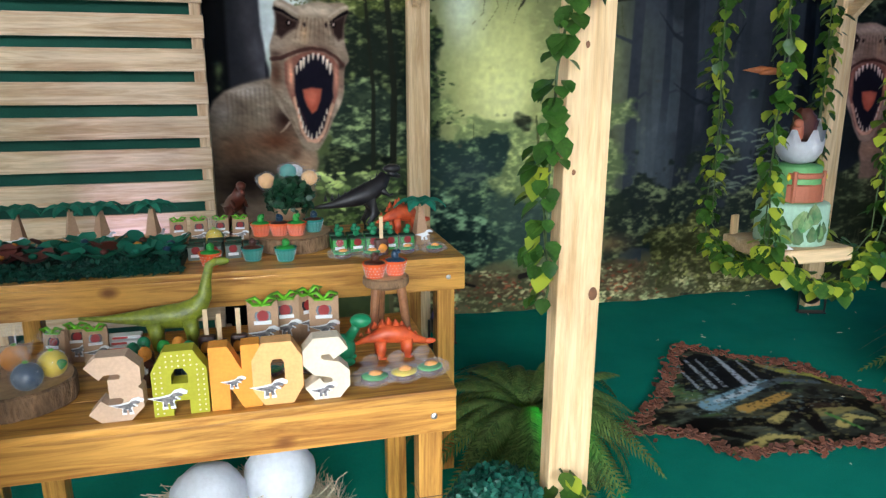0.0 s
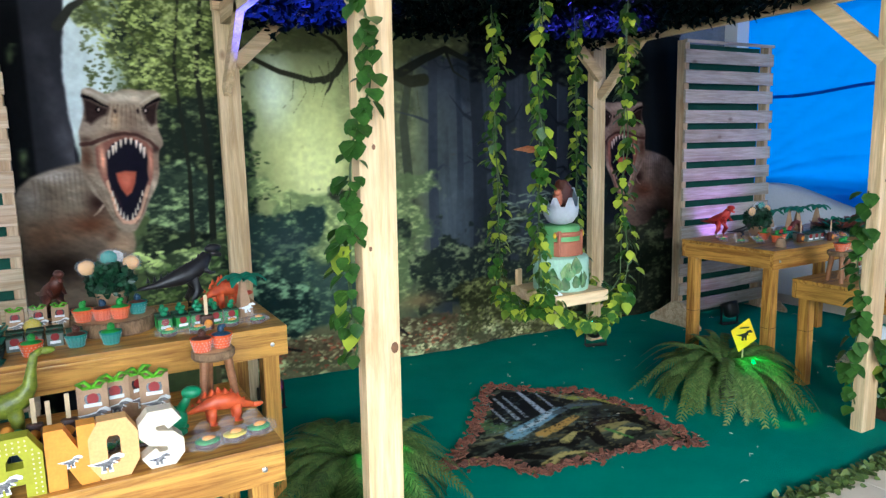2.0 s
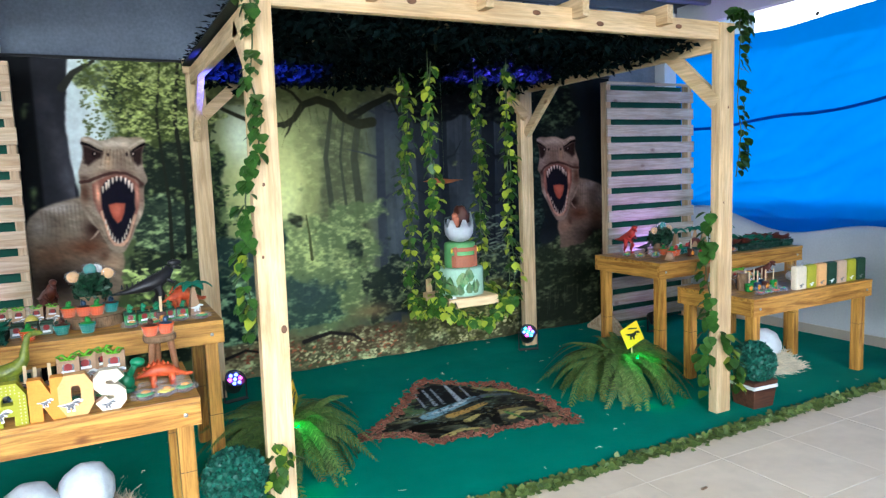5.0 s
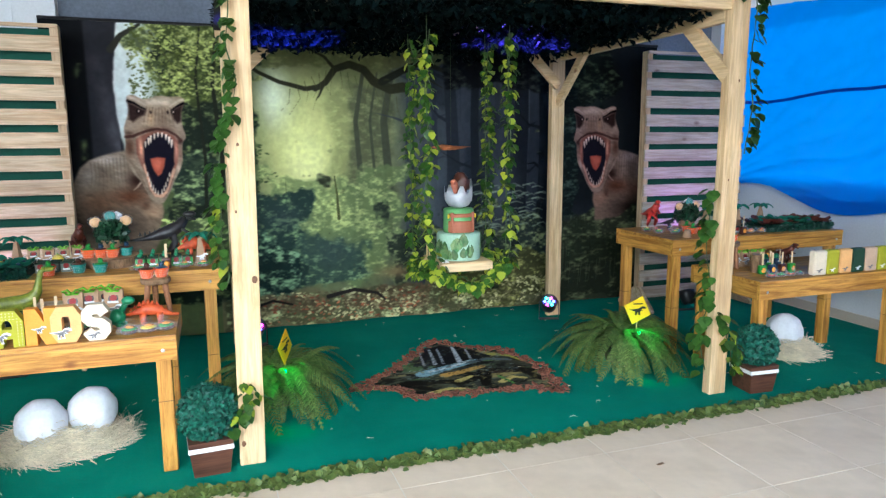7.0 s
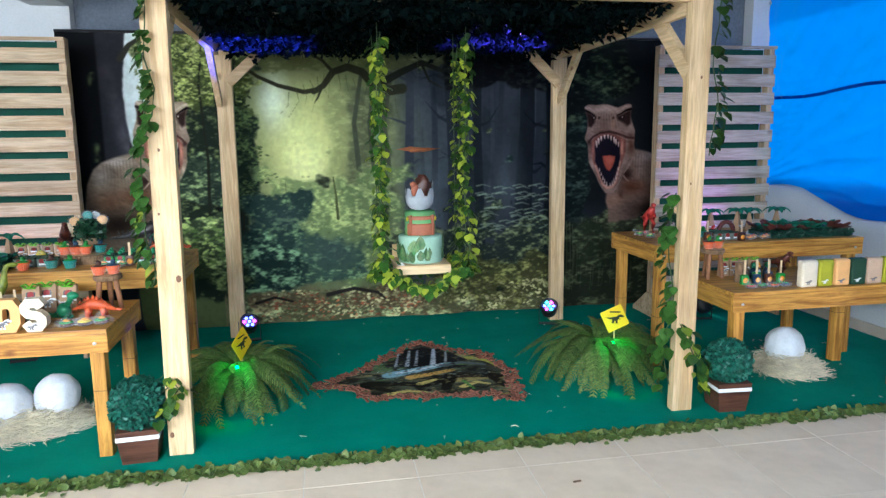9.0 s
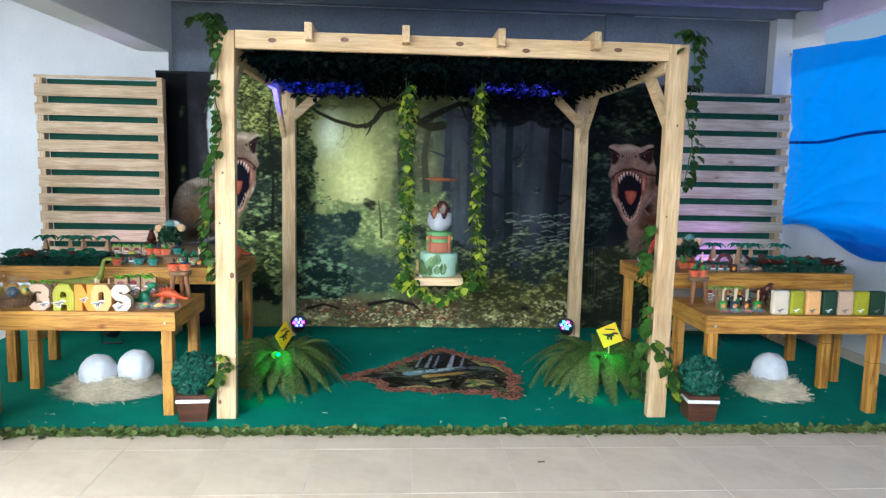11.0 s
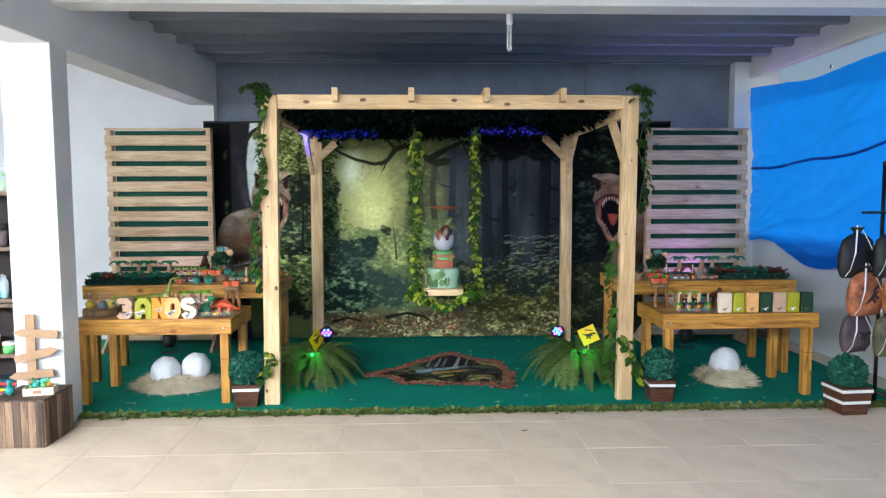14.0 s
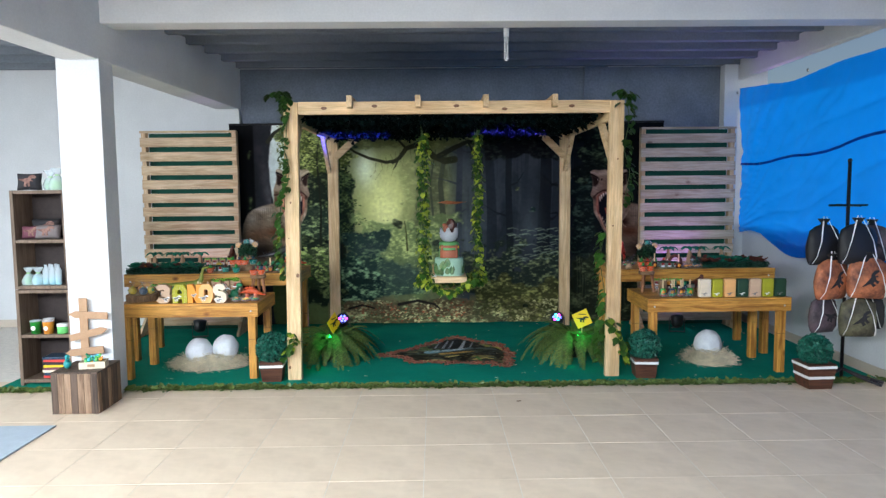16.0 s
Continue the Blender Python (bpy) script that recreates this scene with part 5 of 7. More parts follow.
def potted_bush(at, turn, label, bands, radius, size=0.20):
    r = random.Random(int(at[0] * 100))
    t = thing("potted_bush", label, "potted plant", at, turn, "potted bushes")
    h = size * 0.86
    bm = a_box(-0.5, 0.5, -0.5, 0.5, 0, 1, 0.012)
    for v in bm.verts:
        k = 0.80 + 0.20 * v.co.z
        v.co = Vector((v.co.x * size * k, v.co.y * size * k, v.co.z * h))
    part("pot", bm, M_POT, t)
    for z in bands:
        k = 0.80 + 0.20 * z / h
        part("band", a_box(-size * k / 2 - 0.004, size * k / 2 + 0.004, -size * k / 2 - 0.004, size * k / 2 + 0.004, z - 0.011, z + 0.011, 0.002), M_WHITE, t, "white painted band")
    c = Vector((0, 0, h + radius * 0.80))
    # Near-black filler ball: shade between the leaves, put in as colour.
    part("core", ball(bm_new(), tuple(c), radius * 0.86, 3, 0.1), mat("bush_inner_shade", (0.003, 0.022, 0.014), 0.9), t, "dark inner ball standing for the shade between leaves", True)
    spots = []
    for _ in range(4200):
        d = unit(r)
        spots.append((c + d * radius * r.uniform(0.84, 1.02), d * 0.5 + unit(r), d + unit(r) * 0.5, r.uniform(0.012, 0.024)))
    foliage("leaves", spots, M_BUSH, t)


potted_bush((0.592, 1.60, 0.006), 4, "round clipped plastic bush in a dark wooden pot", (0.135,), 0.130)
potted_bush((3.775, 1.575, 0.006), -4, "round clipped plastic bush in a dark wooden pot", (0.135,), 0.125)


# ---- great eggs in straw nests ----
M_EGG = mat("egg_plaster", (0.74, 0.76, 0.80), 0.6, vary=0.06, scale=9, fine=60, bump=0.4, depth=0.006)
M_STRAW = mat("straw", (0.80, 0.70, 0.50), 0.8, vary=0.2, rnd=0.3)


def nest(at, rx, ry, seed, n):
    r = random.Random(seed)
    t = thing("straw_nest", "ragged nest of pale straw on the carpet", "nest", at, 0, "nests")
    verts, polys = [], []
    for _ in range(n):
        a, d = r.uniform(0, 2 * math.pi), 0.25 + 0.75 * math.sqrt(r.random())
        p = Vector((rx * d * math.cos(a), ry * d * math.sin(a), r.uniform(0.005, 0.17) * (1.22 - d)))
        dr = Vector((math.cos(a + r.uniform(0.6, 2.6)), math.sin(a + r.uniform(0.6, 2.6)), r.uniform(-0.2, 0.35))).normalized()
        l, w = r.uniform(0.05, 0.12), 0.0015
        side = dr.orthogonal().normalized() * w
        prev = None
        for k in range(4):
            q = p + dr * l * k / 3 + Vector((r.uniform(-1, 1), r.uniform(-1, 1), r.uniform(-0.5, 1))) * 0.008
            q.z = max(q.z, 0.002)
            i = len(verts)
            verts += [q - side, q + side]
            if prev is not None:
                polys.append((prev, prev + 1, i + 1, i))
            prev = i
    me = bpy.data.meshes.new("straw")
    me.from_pydata([tuple(v) for v in verts], [], polys)
    me.materials.append(M_STRAW)
    ob = new("straw", me)
    ob.parent = t
    ob["kind"] = "stuff"
    bm = ball(bm_new(), (0, 0, 0.012), (rx * 0.76, ry * 0.76, 0.075), 3, 0.4)
    part("bed", bm, M_STRAW, t, "packed straw bed", True)


def egg(at, r, label):
    bm = ball(bm_new(), (0, 0, 0), (r, r, r * 1.06), 4, 0.03)
    for v in bm.verts:
        v.co += v.co.normalized() * 0.006 * (noise.noise(v.co * 14) + 0.5 * noise.noise(v.co * 40))
    solid("giant_egg", bm, M_EGG, label, "egg", at, 0, "giant eggs", smooth=True)


nest((-0.12, 2.11, 0.006), 0.33, 0.25, 1, 5200)
egg((-0.205, 2.09, 0.142), 0.120, "large white plaster dinosaur egg in the straw")
egg((0.02, 2.16, 0.158), 0.118, "large white plaster dinosaur egg in the straw")
nest((4.535, 2.05, 0.006), 0.215, 0.19, 2, 3600)
egg((4.535, 2.09, 0.162), 0.124, "large cracked white plaster dinosaur egg in the straw")


# ---- floor spotlights ----
def par_can(at, turn, tilt, colours, label):
    t = thing("stage_light", label, "stage light", at, turn, "stage lights")
    m = pose(0, 0, 0.145, tilt, 0, 0)
    bm = lathe(bm_new(), [(0.035, -0.09), (0.06, -0.07), (0.068, 0.0), (0.072, 0.03), (0.066, 0.03), (0.064, 0.012)], 22)
    bm.transform(m)
    body = part("body", bm, M_BLACK, t, smooth=True)
    for i, (dx, dy) in enumerate([(0, 0)] + [(0.038 * math.cos(a), 0.038 * math.sin(a)) for a in (0, 1.047, 2.094, 3.1416, 4.189, 5.236)]):
        bm = lathe(bm_new(), [(0.014, 0.014), (0.012, 0.022), (0.003, 0.026)], 10)
        bm.transform(m @ pose(dx, dy, 0))
        part("lens", bm, colours[i % len(colours)], body, smooth=True)
    for s in (-1, 1):
        part("yoke", beam((s * 0.082, 0, 0.0), (s * 0.082, 0, 0.16), 0.004, 0.022, 0.001), M_BLACK, t)
    part("yoke", a_box(-0.084, 0.084, -0.03, 0.03, 0.0, 0.006, 0.001), M_BLACK, t)


LED_B, LED_M, LED_C = glow("blue_led", (0.12, 0.16, 1.0), 9), glow("magenta_led", (1.0, 0.08, 0.75), 9), glow("cyan_led", (0.1, 0.9, 1.0), 7)
par_can((0.93, 3.55, 0.006), 15, 40, (LED_B, LED_M, LED_B), "black stage light glowing blue and magenta")
par_can((3.375, 3.50, 0.006), -20, 42, (LED_C, LED_B, LED_M), "black stage light glowing cyan and blue")
par_can((-0.64, 3.38, 0.006), 10, -28, (LED_B, LED_B), "black stage light under the table glowing blue")
par_can((4.70, 3.36, 0.006), -10, -28, (LED_B, LED_M), "black stage light under the table glowing violet")
lamp("stage_beam", "SPOT", 9000, (0.04, 0.05, 1.0), look((0.93, 3.47, 0.26), (1.16, 3.1, 2.3)), cone=24, radius=0.05)
lamp("stage_beam", "SPOT", 15000, (0.10, 0.06, 1.0), look((3.37, 3.42, 0.27), (2.75, 2.9, 2.3)), cone=22, radius=0.05)
lamp("stage_beam", "SPOT", 80, (0.62, 0.50, 1.0), look((-0.64, 3.40, 0.27), (-0.55, 3.62, 1.5)), cone=48, radius=0.05)
lamp("stage_beam", "SPOT", 150, (0.45, 0.2, 1.0), look((4.70, 3.36, 0.27), (4.76, 3.48, 3.0)), cone=60, radius=0.05)


# ---- what stands on the party tables ----
def paint(name, rgb, rough=0.5, **k):
    return mat(name, lin(rgb), rough, vary=k.pop("vary", 0.10), **k)


P_CREAM, P_LIME, P_ORANGE = paint("cream_card", (204, 172, 144), 0.7), paint("lime_card", (168, 166, 34), 0.7), paint("orange_card", (232, 150, 52), 0.7)
P_PEACH, P_IVORY, P_DKGREEN = paint("peach_card", (236, 178, 112), 0.7), paint("ivory_card", (226, 210, 184), 0.7), paint("dark_green_card", (24, 62, 40), 0.7)
P_KRAFT = paint("kraft_card", (176, 140, 108), 0.8)
P_TERRA, P_TEAL = paint("orange_paper_cup", (226, 96, 44), 0.6), paint("teal_paper_cup", (22, 132, 120), 0.6)
P_CHOC, P_GRASS, P_LEAF = paint("chocolate", (74, 38, 26), 0.4), paint("green_icing", (36, 140, 52), 0.5), paint("teal_felt", (10, 110, 84), 0.8)
P_BROWN, P_RED, P_BLUE = paint("brown_petal", (100, 46, 36), 0.6), paint("red_plastic", (204, 62, 54), 0.4), paint("blue_foil", (30, 60, 84), 0.3)
P_YEL, P_BOW, P_GREY = paint("yellow_sugar", (226, 196, 40), 0.4), paint("lime_ribbon", (112, 190, 40), 0.4), paint("grey_green_box", (112, 122, 112), 0.6)
P_DINO_G, P_DINO_O, P_DINO_K = mat("olive_toy", lin((140, 150, 44)), 0.42, vary=0.2, scale=30, fine=90, bump=0.5, tone=lin((96, 104, 40))), mat("orange_toy", lin((230, 104, 54)), 0.45, vary=0.2, scale=30, tone=lin((170, 58, 30))), mat("black_toy", lin((44, 42, 44)), 0.45, vary=0.3, scale=30, tone=lin((22, 20, 22)))
P_DINO_B, P_DINO_T = mat("brown_toy", lin((96, 44, 30)), 0.45, vary=0.3, scale=30), paint("green_toy", (28, 128, 84), 0.4)
M_BARK = mat("log_bark", (0.30, 0.175, 0.090), 0.9, vary=0.35, scale=26, fine=90, bump=0.9, depth=0.01, stretch=(1, 1, 0.4))
M_STOOLLEG = mat("stained_leg", (0.33, 0.135, 0.055), 0.55, vary=0.2, scale=20, fine=90)
M_LOGTOP = mat("log_face", (0.52, 0.33, 0.17), 0.6, vary=0.2, scale=14, fine=60)
M_CELLO = clear("cellophane", (0.95, 0.97, 1.0), 0.10)
M_STICK = mat("ice_lolly_stick", (0.72, 0.52, 0.30), 0.7, vary=0.08)
M_STICKER = mat("grey_print", (0.28, 0.26, 0.25), 0.6, vary=0.5, scale=90, tone=(0.05, 0.05, 0.06))


STROKES = {
    "3": (((0.14, 0.76), (0.30, 0.865), (0.70, 0.865), (0.84, 0.76), (0.84, 0.62), (0.70, 0.52), (0.42, 0.52)), ((0.42, 0.50), (0.70, 0.50), (0.85, 0.40), (0.85, 0.25), (0.70, 0.135), (0.30, 0.135), (0.14, 0.24))),
    "A": (((0.17, 0.0), (0.17, 0.66), (0.33, 0.865), (0.67, 0.865), (0.83, 0.66), (0.83, 0.0)), ((0.2, 0.36), (0.8, 0.36))),
    "N": (((0.16, 0.0), (0.16, 1.0)), ((0.84, 0.0), (0.84, 1.0)), ((0.20, 0.92), (0.80, 0.08))),
    "O": (((0.50, 0.865), (0.70, 0.865), (0.84, 0.70), (0.84, 0.30), (0.70, 0.135), (0.30, 0.135), (0.16, 0.30), (0.16, 0.70), (0.30, 0.865), (0.50, 0.865)),),
    "S": (((0.85, 0.72), (0.70, 0.865), (0.30, 0.865), (0.16, 0.76), (0.16, 0.63), (0.30, 0.53), (0.70, 0.47), (0.84, 0.38), (0.84, 0.24), (0.70, 0.135), (0.30, 0.135), (0.15, 0.28)),),
}


def slab(bm, line, thick, w, h, y0, y1):
    """A thick bent stroke, standing upright."""
    pts = [Vector(((x - 0.5) * w, z * h)) for x, z in line]
    left, right = [], []
    for i, p in enumerate(pts):
        a = (p - pts[i - 1]).normalized() if i else None
        b = (pts[i + 1] - p).normalized() if i + 1 < len(pts) else None
        na = Vector((-a.y, a.x)) if a else Vector((-b.y, b.x))
        nb = Vector((-b.y, b.x)) if b else na
        m = (na + nb).normalized()
        k = thick / 2 / max(0.5, m.dot(na))
        left.append(p + m * k)
        right.append(p - m * k)
    rows = [[bm.verts.new((q[0], y, min(h, max(0.0, q[1])))) for q, y in ((l, y0), (r, y0), (r, y1), (l, y1))] for l, r in zip(left, right)]
    for a, b in zip(rows, rows[1:]):
        for k in range(4):
            bm.faces.new((a[k], a[(k + 1) % 4], b[(k + 1) % 4], b[k]))
    bm.faces.new(rows[0][::-1])
    bm.faces.new(rows[-1])


def letter(ch, x0, x1, y, z, h, material, sticker=None, dots=False):
    w = x1 - x0
    t = thing("block_letter", "thick card letter " + ch + " standing on the table edge", "letter", ((x0 + x1) / 2, y, z), 0, "block letters")
    bm = bm_new()
    for i, line in enumerate(STROKES[ch]):
        slab(bm, line, 0.27 * h, w, h, 0.0004 * i, 0.05 - 0.0004 * i)
    part("body", bm, material, t)
    if dots:
        for i in range(9):
            for k in range(12):
                a, b = -0.44 + 0.11 * i, 0.05 + 0.08 * k
                if (abs(a) > 0.24 or b > 0.76) and abs(a) < 0.46 and b < 0.98 - max(0, abs(a) - 0.2):
                    part("dot", lathe(bm_new(), [(0.0024, 0), (0.002, 0.0006)], 6, pose(a * w, -0.0002, b * h, 90, 0, 0)), P_IVORY, t)
    if sticker:
        sx, sz, s = sticker
        white = prism(bm_new(), [(p[0] * 1.12, p[1] * 1.25) for p in dino_outline(s)], -0.003, -0.001)
        white.transform(pose(sx * w, 0, sz * h))
        st = part("sticker", white, M_WHITE, t, "white cut-out sticker")
        g = prism(bm_new(), dino_outline(s * 0.85), -0.0042, -0.0031)
        g.transform(pose(sx * w, 0, sz * h))
        part("dinosaur_shape", g, M_STICKER, st, "grey dinosaur print")
    return t


LZ = 0.6705
letter("3", -0.392, -0.275, 1.625, LZ, 0.160, P_CREAM, (0.22, 0.22, 0.034))
letter("A", -0.250, -0.128, 1.625, LZ, 0.160, P_LIME, (-0.24, 0.26, 0.040), True)
letter("N", -0.118, -0.010, 1.625, LZ, 0.160, P_ORANGE, (-0.05, 0.42, 0.026))
letter("O", -0.022, 0.090, 1.625, LZ, 0.160, P_PEACH, (-0.20, 0.26, 0.040))
letter("S", 0.100, 0.202, 1.625, LZ, 0.160, P_IVORY, (-0.12, 0.14, 0.034))
for i, (m, wd) in enumerate(((P_IVORY, 0.106), (P_LIME, 0.094), (P_PEACH, 0.098), (P_DKGREEN, 0.10), (P_CREAM, 0.104), (P_LIME, 0.098), (P_DKGREEN, 0.10))):
    x = 4.262 + i * 0.109
    t = thing("block_letter", "plain thick card block standing among painted letters", "letter", (x + 0.052, 1.63, LZ), 0, "block letters")
    bm = a_box(-wd / 2, wd / 2, 0, 0.05, 0, 0.160, 0.014)
    part("body", bm, m, t)
    g = prism(bm_new(), dino_outline(0.026), -0.002, -0.0002)
    g.transform(pose(-0.01, 0, 0.03))
    part("sticker", g, M_WHITE if i % 2 else M_STICKER, t, "cut-out dinosaur sticker")


def cupcake(at, wrap, icing, top, seed=0):
    r = random.Random(seed)
    t = thing("cupcake", "small cupcake in a dotted paper cup with sugar decoration", "cupcake", at, r.uniform(0, 90), "cupcakes")
    bm = bm_new()
    n = 32
    rings = []
    for rad, z in ((0.021, 0.0), (0.0305, 0.036), (0.032, 0.0385), (0.029, 0.037)):
        rings.append([bm.verts.new((rad * (1 + 0.035 * (i % 2)) * math.cos(6.2832 * i / n), rad * (1 + 0.035 * (i % 2)) * math.sin(6.2832 * i / n), z)) for i in range(n)])
    for a, b in zip(rings, rings[1:]):
        for i in range(n):
            bm.faces.new((a[i], a[(i + 1) % n], b[(i + 1) % n], b[i]))
    bm.faces.new(rings[0][::-1])
    part("paper_cup", bm, wrap, t)
    part("icing", ball(bm_new(), (0, 0, 0.036), (0.028, 0.028, 0.008), 2, 0.25), icing, t, smooth=True)
    bm = ball(bm_new(), (0.002, 0, 0.051), (0.012, 0.010, 0.013), 2, 0.2)
    ball(bm, (-0.004, -0.008, 0.060), 0.007, 1)
    part("decoration", bm, top, t, smooth=True)
    bm = bm_new()
    for k in range(4):
        for i in range(18):
            a = (i + 0.5 * (k % 2)) * 0.349
            z = 0.005 + 0.008 * k
            rad = (0.0215 + z * 0.265) * 1.022
            ball(bm, (rad * math.cos(a), rad * math.sin(a), z), 0.0015, 1)
    part("dots", bm, M_WHITE, t, "rows of small white dots")
    t.scale = (1.18, 1.18, 1.22)
    return t


def log_slice(at, rad, h, seed, oval=1.0, label="thick slice of log with rough bark"):
    r = random.Random(seed)
    t = thing("log_slice", label, "log slice", at, 0, "log slices")
    n = 40
    k = [1 + 0.09 * noise.noise((math.cos(6.2832 * i / n) * 1.4, math.sin(6.2832 * i / n) * 1.4, seed)) + 0.02 * r.uniform(-1, 1) for i in range(n)]
    bm, rings = bm_new(), []
    for f, z in ((0.97, 0.0), (1.0, 0.008), (1.01, h * 0.5), (1.0, h - 0.005), (0.95, h)):
        rings.append([bm.verts.new((rad * f * k[i] * math.cos(6.2832 * i / n), oval * rad * f * k[i] * math.sin(6.2832 * i / n), z)) for i in range(n)])
    for a, b in zip(rings, rings[1:]):
        for i in range(n):
            bm.faces.new((a[i], a[(i + 1) % n], b[(i + 1) % n], b[i]))
    bm.faces.new(rings[0][::-1])
    part("bark", bm, M_BARK, t, "rough brown bark")
    bm = bm_new()
    bm.faces.new([bm.verts.new((rad * 0.95 * k[i] * math.cos(6.2832 * i / n), oval * rad * 0.95 * k[i] * math.sin(6.2832 * i / n), h + 0.0005)) for i in range(n)])
    part("cut_face", bm, M_LOGTOP, t, "pale sawn face")


def palm(at, s=1.0, turn=0):
    t = thing("palm_favour", "kraft card cone with green paper palm leaves", "party favour", at, turn, "palm favours")
    bm = lathe(bm_new(), [(0.026 * s, 0), (0.006 * s, 0.095 * s)], 4, pose(0, 0, 0, 0, 0, 45))
    part("cone", bm, P_KRAFT, t)
    for i in range(6):
        bm = bm_new()
        rows = []
        for k in range(7):
            f = k / 6
            w = 0.017 * s * math.sin(math.pi * (0.12 + 0.86 * f))
            d, z = 0.062 * s * f, 0.094 * s + 0.022 * s * math.sin(f * 2.4) - 0.02 * s * f * f
            rows.append((bm.verts.new((-w, d, z - 0.006 * s)), bm.verts.new((0, d, z)), bm.verts.new((w, d, z - 0.006 * s))))
        for a, b in zip(rows, rows[1:]):
            bm.faces.new((a[0], a[1], b[1], b[0]))
            bm.faces.new((a[1], a[2], b[2], b[1]))
        bm.transform(pose(0, 0, 0, 0, 0, i * 60 + 14))
        part("palm_leaf", bm, P_LEAF, t)
    g = prism(bm_new(), dino_outline(0.024 * s), -0.0015, 0)
    g.transform(pose(0, -0.021 * s, 0.022 * s, -13, 0, 0))
    part("sticker", g, M_WHITE, t, "white cut-out sticker")
    return t


P_BADGE = paint("badge_red", (140, 26, 24), 0.7)


def treat_bag(at, turn, s=1.0):
    t = thing("treat_bag", "kraft treat bag with lime ribbon bow and round badge", "treat bag", at, turn, "treat bags")
    bm = a_box(-0.032 * s, 0.032 * s, -0.018 * s, 0.018 * s, 0, 0.105 * s, 0.003)
    for v in bm.verts:
        if v.co.z > 0.08 * s:
            v.co.y *= 0.35
    part("bag", bm, P_KRAFT, t)
    for sd in (-1, 1):
        bm = tube(bm_new(), [(0, -0.010 * s, 0.100 * s), (sd * 0.014 * s, -0.014 * s, 0.116 * s), (sd * 0.028 * s, -0.012 * s, 0.112 * s), (sd * 0.018 * s, -0.012 * s, 0.100 * s), (0, -0.010 * s, 0.100 * s)], 0.0085 * s, 6, 0.45)
        part("bow_loop", bm, P_BOW, t, smooth=True)
    badge = part("badge", lathe(bm_new(), [(0.017 * s, 0), (0.017 * s, 0.001)], 18, pose(0, -0.0105 * s, 0.074 * s, 74, 0, 0)), M_BLACK, t, "round badge with plain shapes")
    part("badge_field", lathe(bm_new(), [(0.012 * s, 0.0012), (0.012 * s, 0.0018)], 18, pose(0, -0.0105 * s, 0.074 * s, 74, 0, 0)), P_BADGE, badge)
    bm = a_box(-0.018 * s, 0.018 * s, -0.0205 * s, -0.0185 * s, 0.058 * s, 0.066 * s)
    part("badge_bar", bm, M_WHITE, badge)
    g = prism(bm_new(), [(x * 1.15, z * 1.3) for x, z in dino_outline(0.030 * s)], -0.0195 * s, -0.0185 * s)
    g.transform(pose(0, 0, 0.034 * s))
    st = part("sticker", g, M_WHITE, t, "white cut-out sticker")
    g = prism(bm_new(), dino_outline(0.027 * s), -0.0205 * s, -0.0197 * s)
    g.transform(pose(0, 0, 0.034 * s))
    part("dinosaur_shape", g, M_STICKER, st, "grey dinosaur print")


def cookie(at, turn, col=None, top=None, s=1.0):
    t = thing("wrapped_cookie", "iced cookie sealed in crinkled clear film", "cookie", at, turn, "wrapped cookies")
    part("biscuit", ball(bm_new(), (0, 0, 0.012 * s), (0.030 * s, 0.024 * s, 0.011 * s), 2, 0.12), P_CHOC, t, smooth=True)
    part("icing", ball(bm_new(), (0, 0, 0.021 * s), (0.030 * s, 0.024 * s, 0.006 * s), 2, 0.2), col or P_GRASS, t, smooth=True)
    part("decoration", ball(bm_new(), (0.003, -0.002, 0.028 * s), (0.016 * s, 0.009 * s, 0.007 * s), 2, 0.3), top or P_ORANGE, t, smooth=True)
    bm = ball(bm_new(), (0, 0, 0.018 * s), (0.046 * s, 0.036 * s, 0.020 * s), 3, 0.35)
    for v in bm.verts:
        v.co.z = max(0.001, v.co.z)
    part("film", bm, M_CELLO, t, "clear film", True)
    bm = bm_new()
    for i in range(5):
        a = math.pi / 2 + (i - 2) * 0.35
        bm.faces.new([bm.verts.new(q) for q in ((0, 0.02 * s, 0.02 * s), (0.030 * s * math.cos(a), 0.045 * s, 0.012 + 0.045 * s * math.sin(a)), (0.034 * s * math.cos(a + 0.25), 0.05 * s, 0.012 + 0.04 * s * math.sin(a + 0.25)))])
    part("film_end", bm, M_CELLO, t, "twisted film end")


def sweet_box(at, turn, body=None):
    t = thing("sweet_box", "little grey-green card box with a round badge", "sweet box", at, turn, "sweet boxes")
    part("box", a_box(-0.026, 0.026, -0.02, 0.02, 0, 0.046, 0.003), body or P_GREY, t)
    part("lid", a_box(-0.0275, 0.0275, -0.0215, 0.0215, 0.046, 0.054, 0.003), P_DKGREEN, t, "dark lid")
    badge = part("badge", lathe(bm_new(), [(0.014, 0), (0.014, 0.001)], 16, pose(0, -0.0202, 0.036, 90, 0, 0)), P_BADGE, t, "round badge")
    part("badge_bar", a_box(-0.017, 0.017, -0.0225, -0.0212, 0.012, 0.022), M_WHITE, badge)


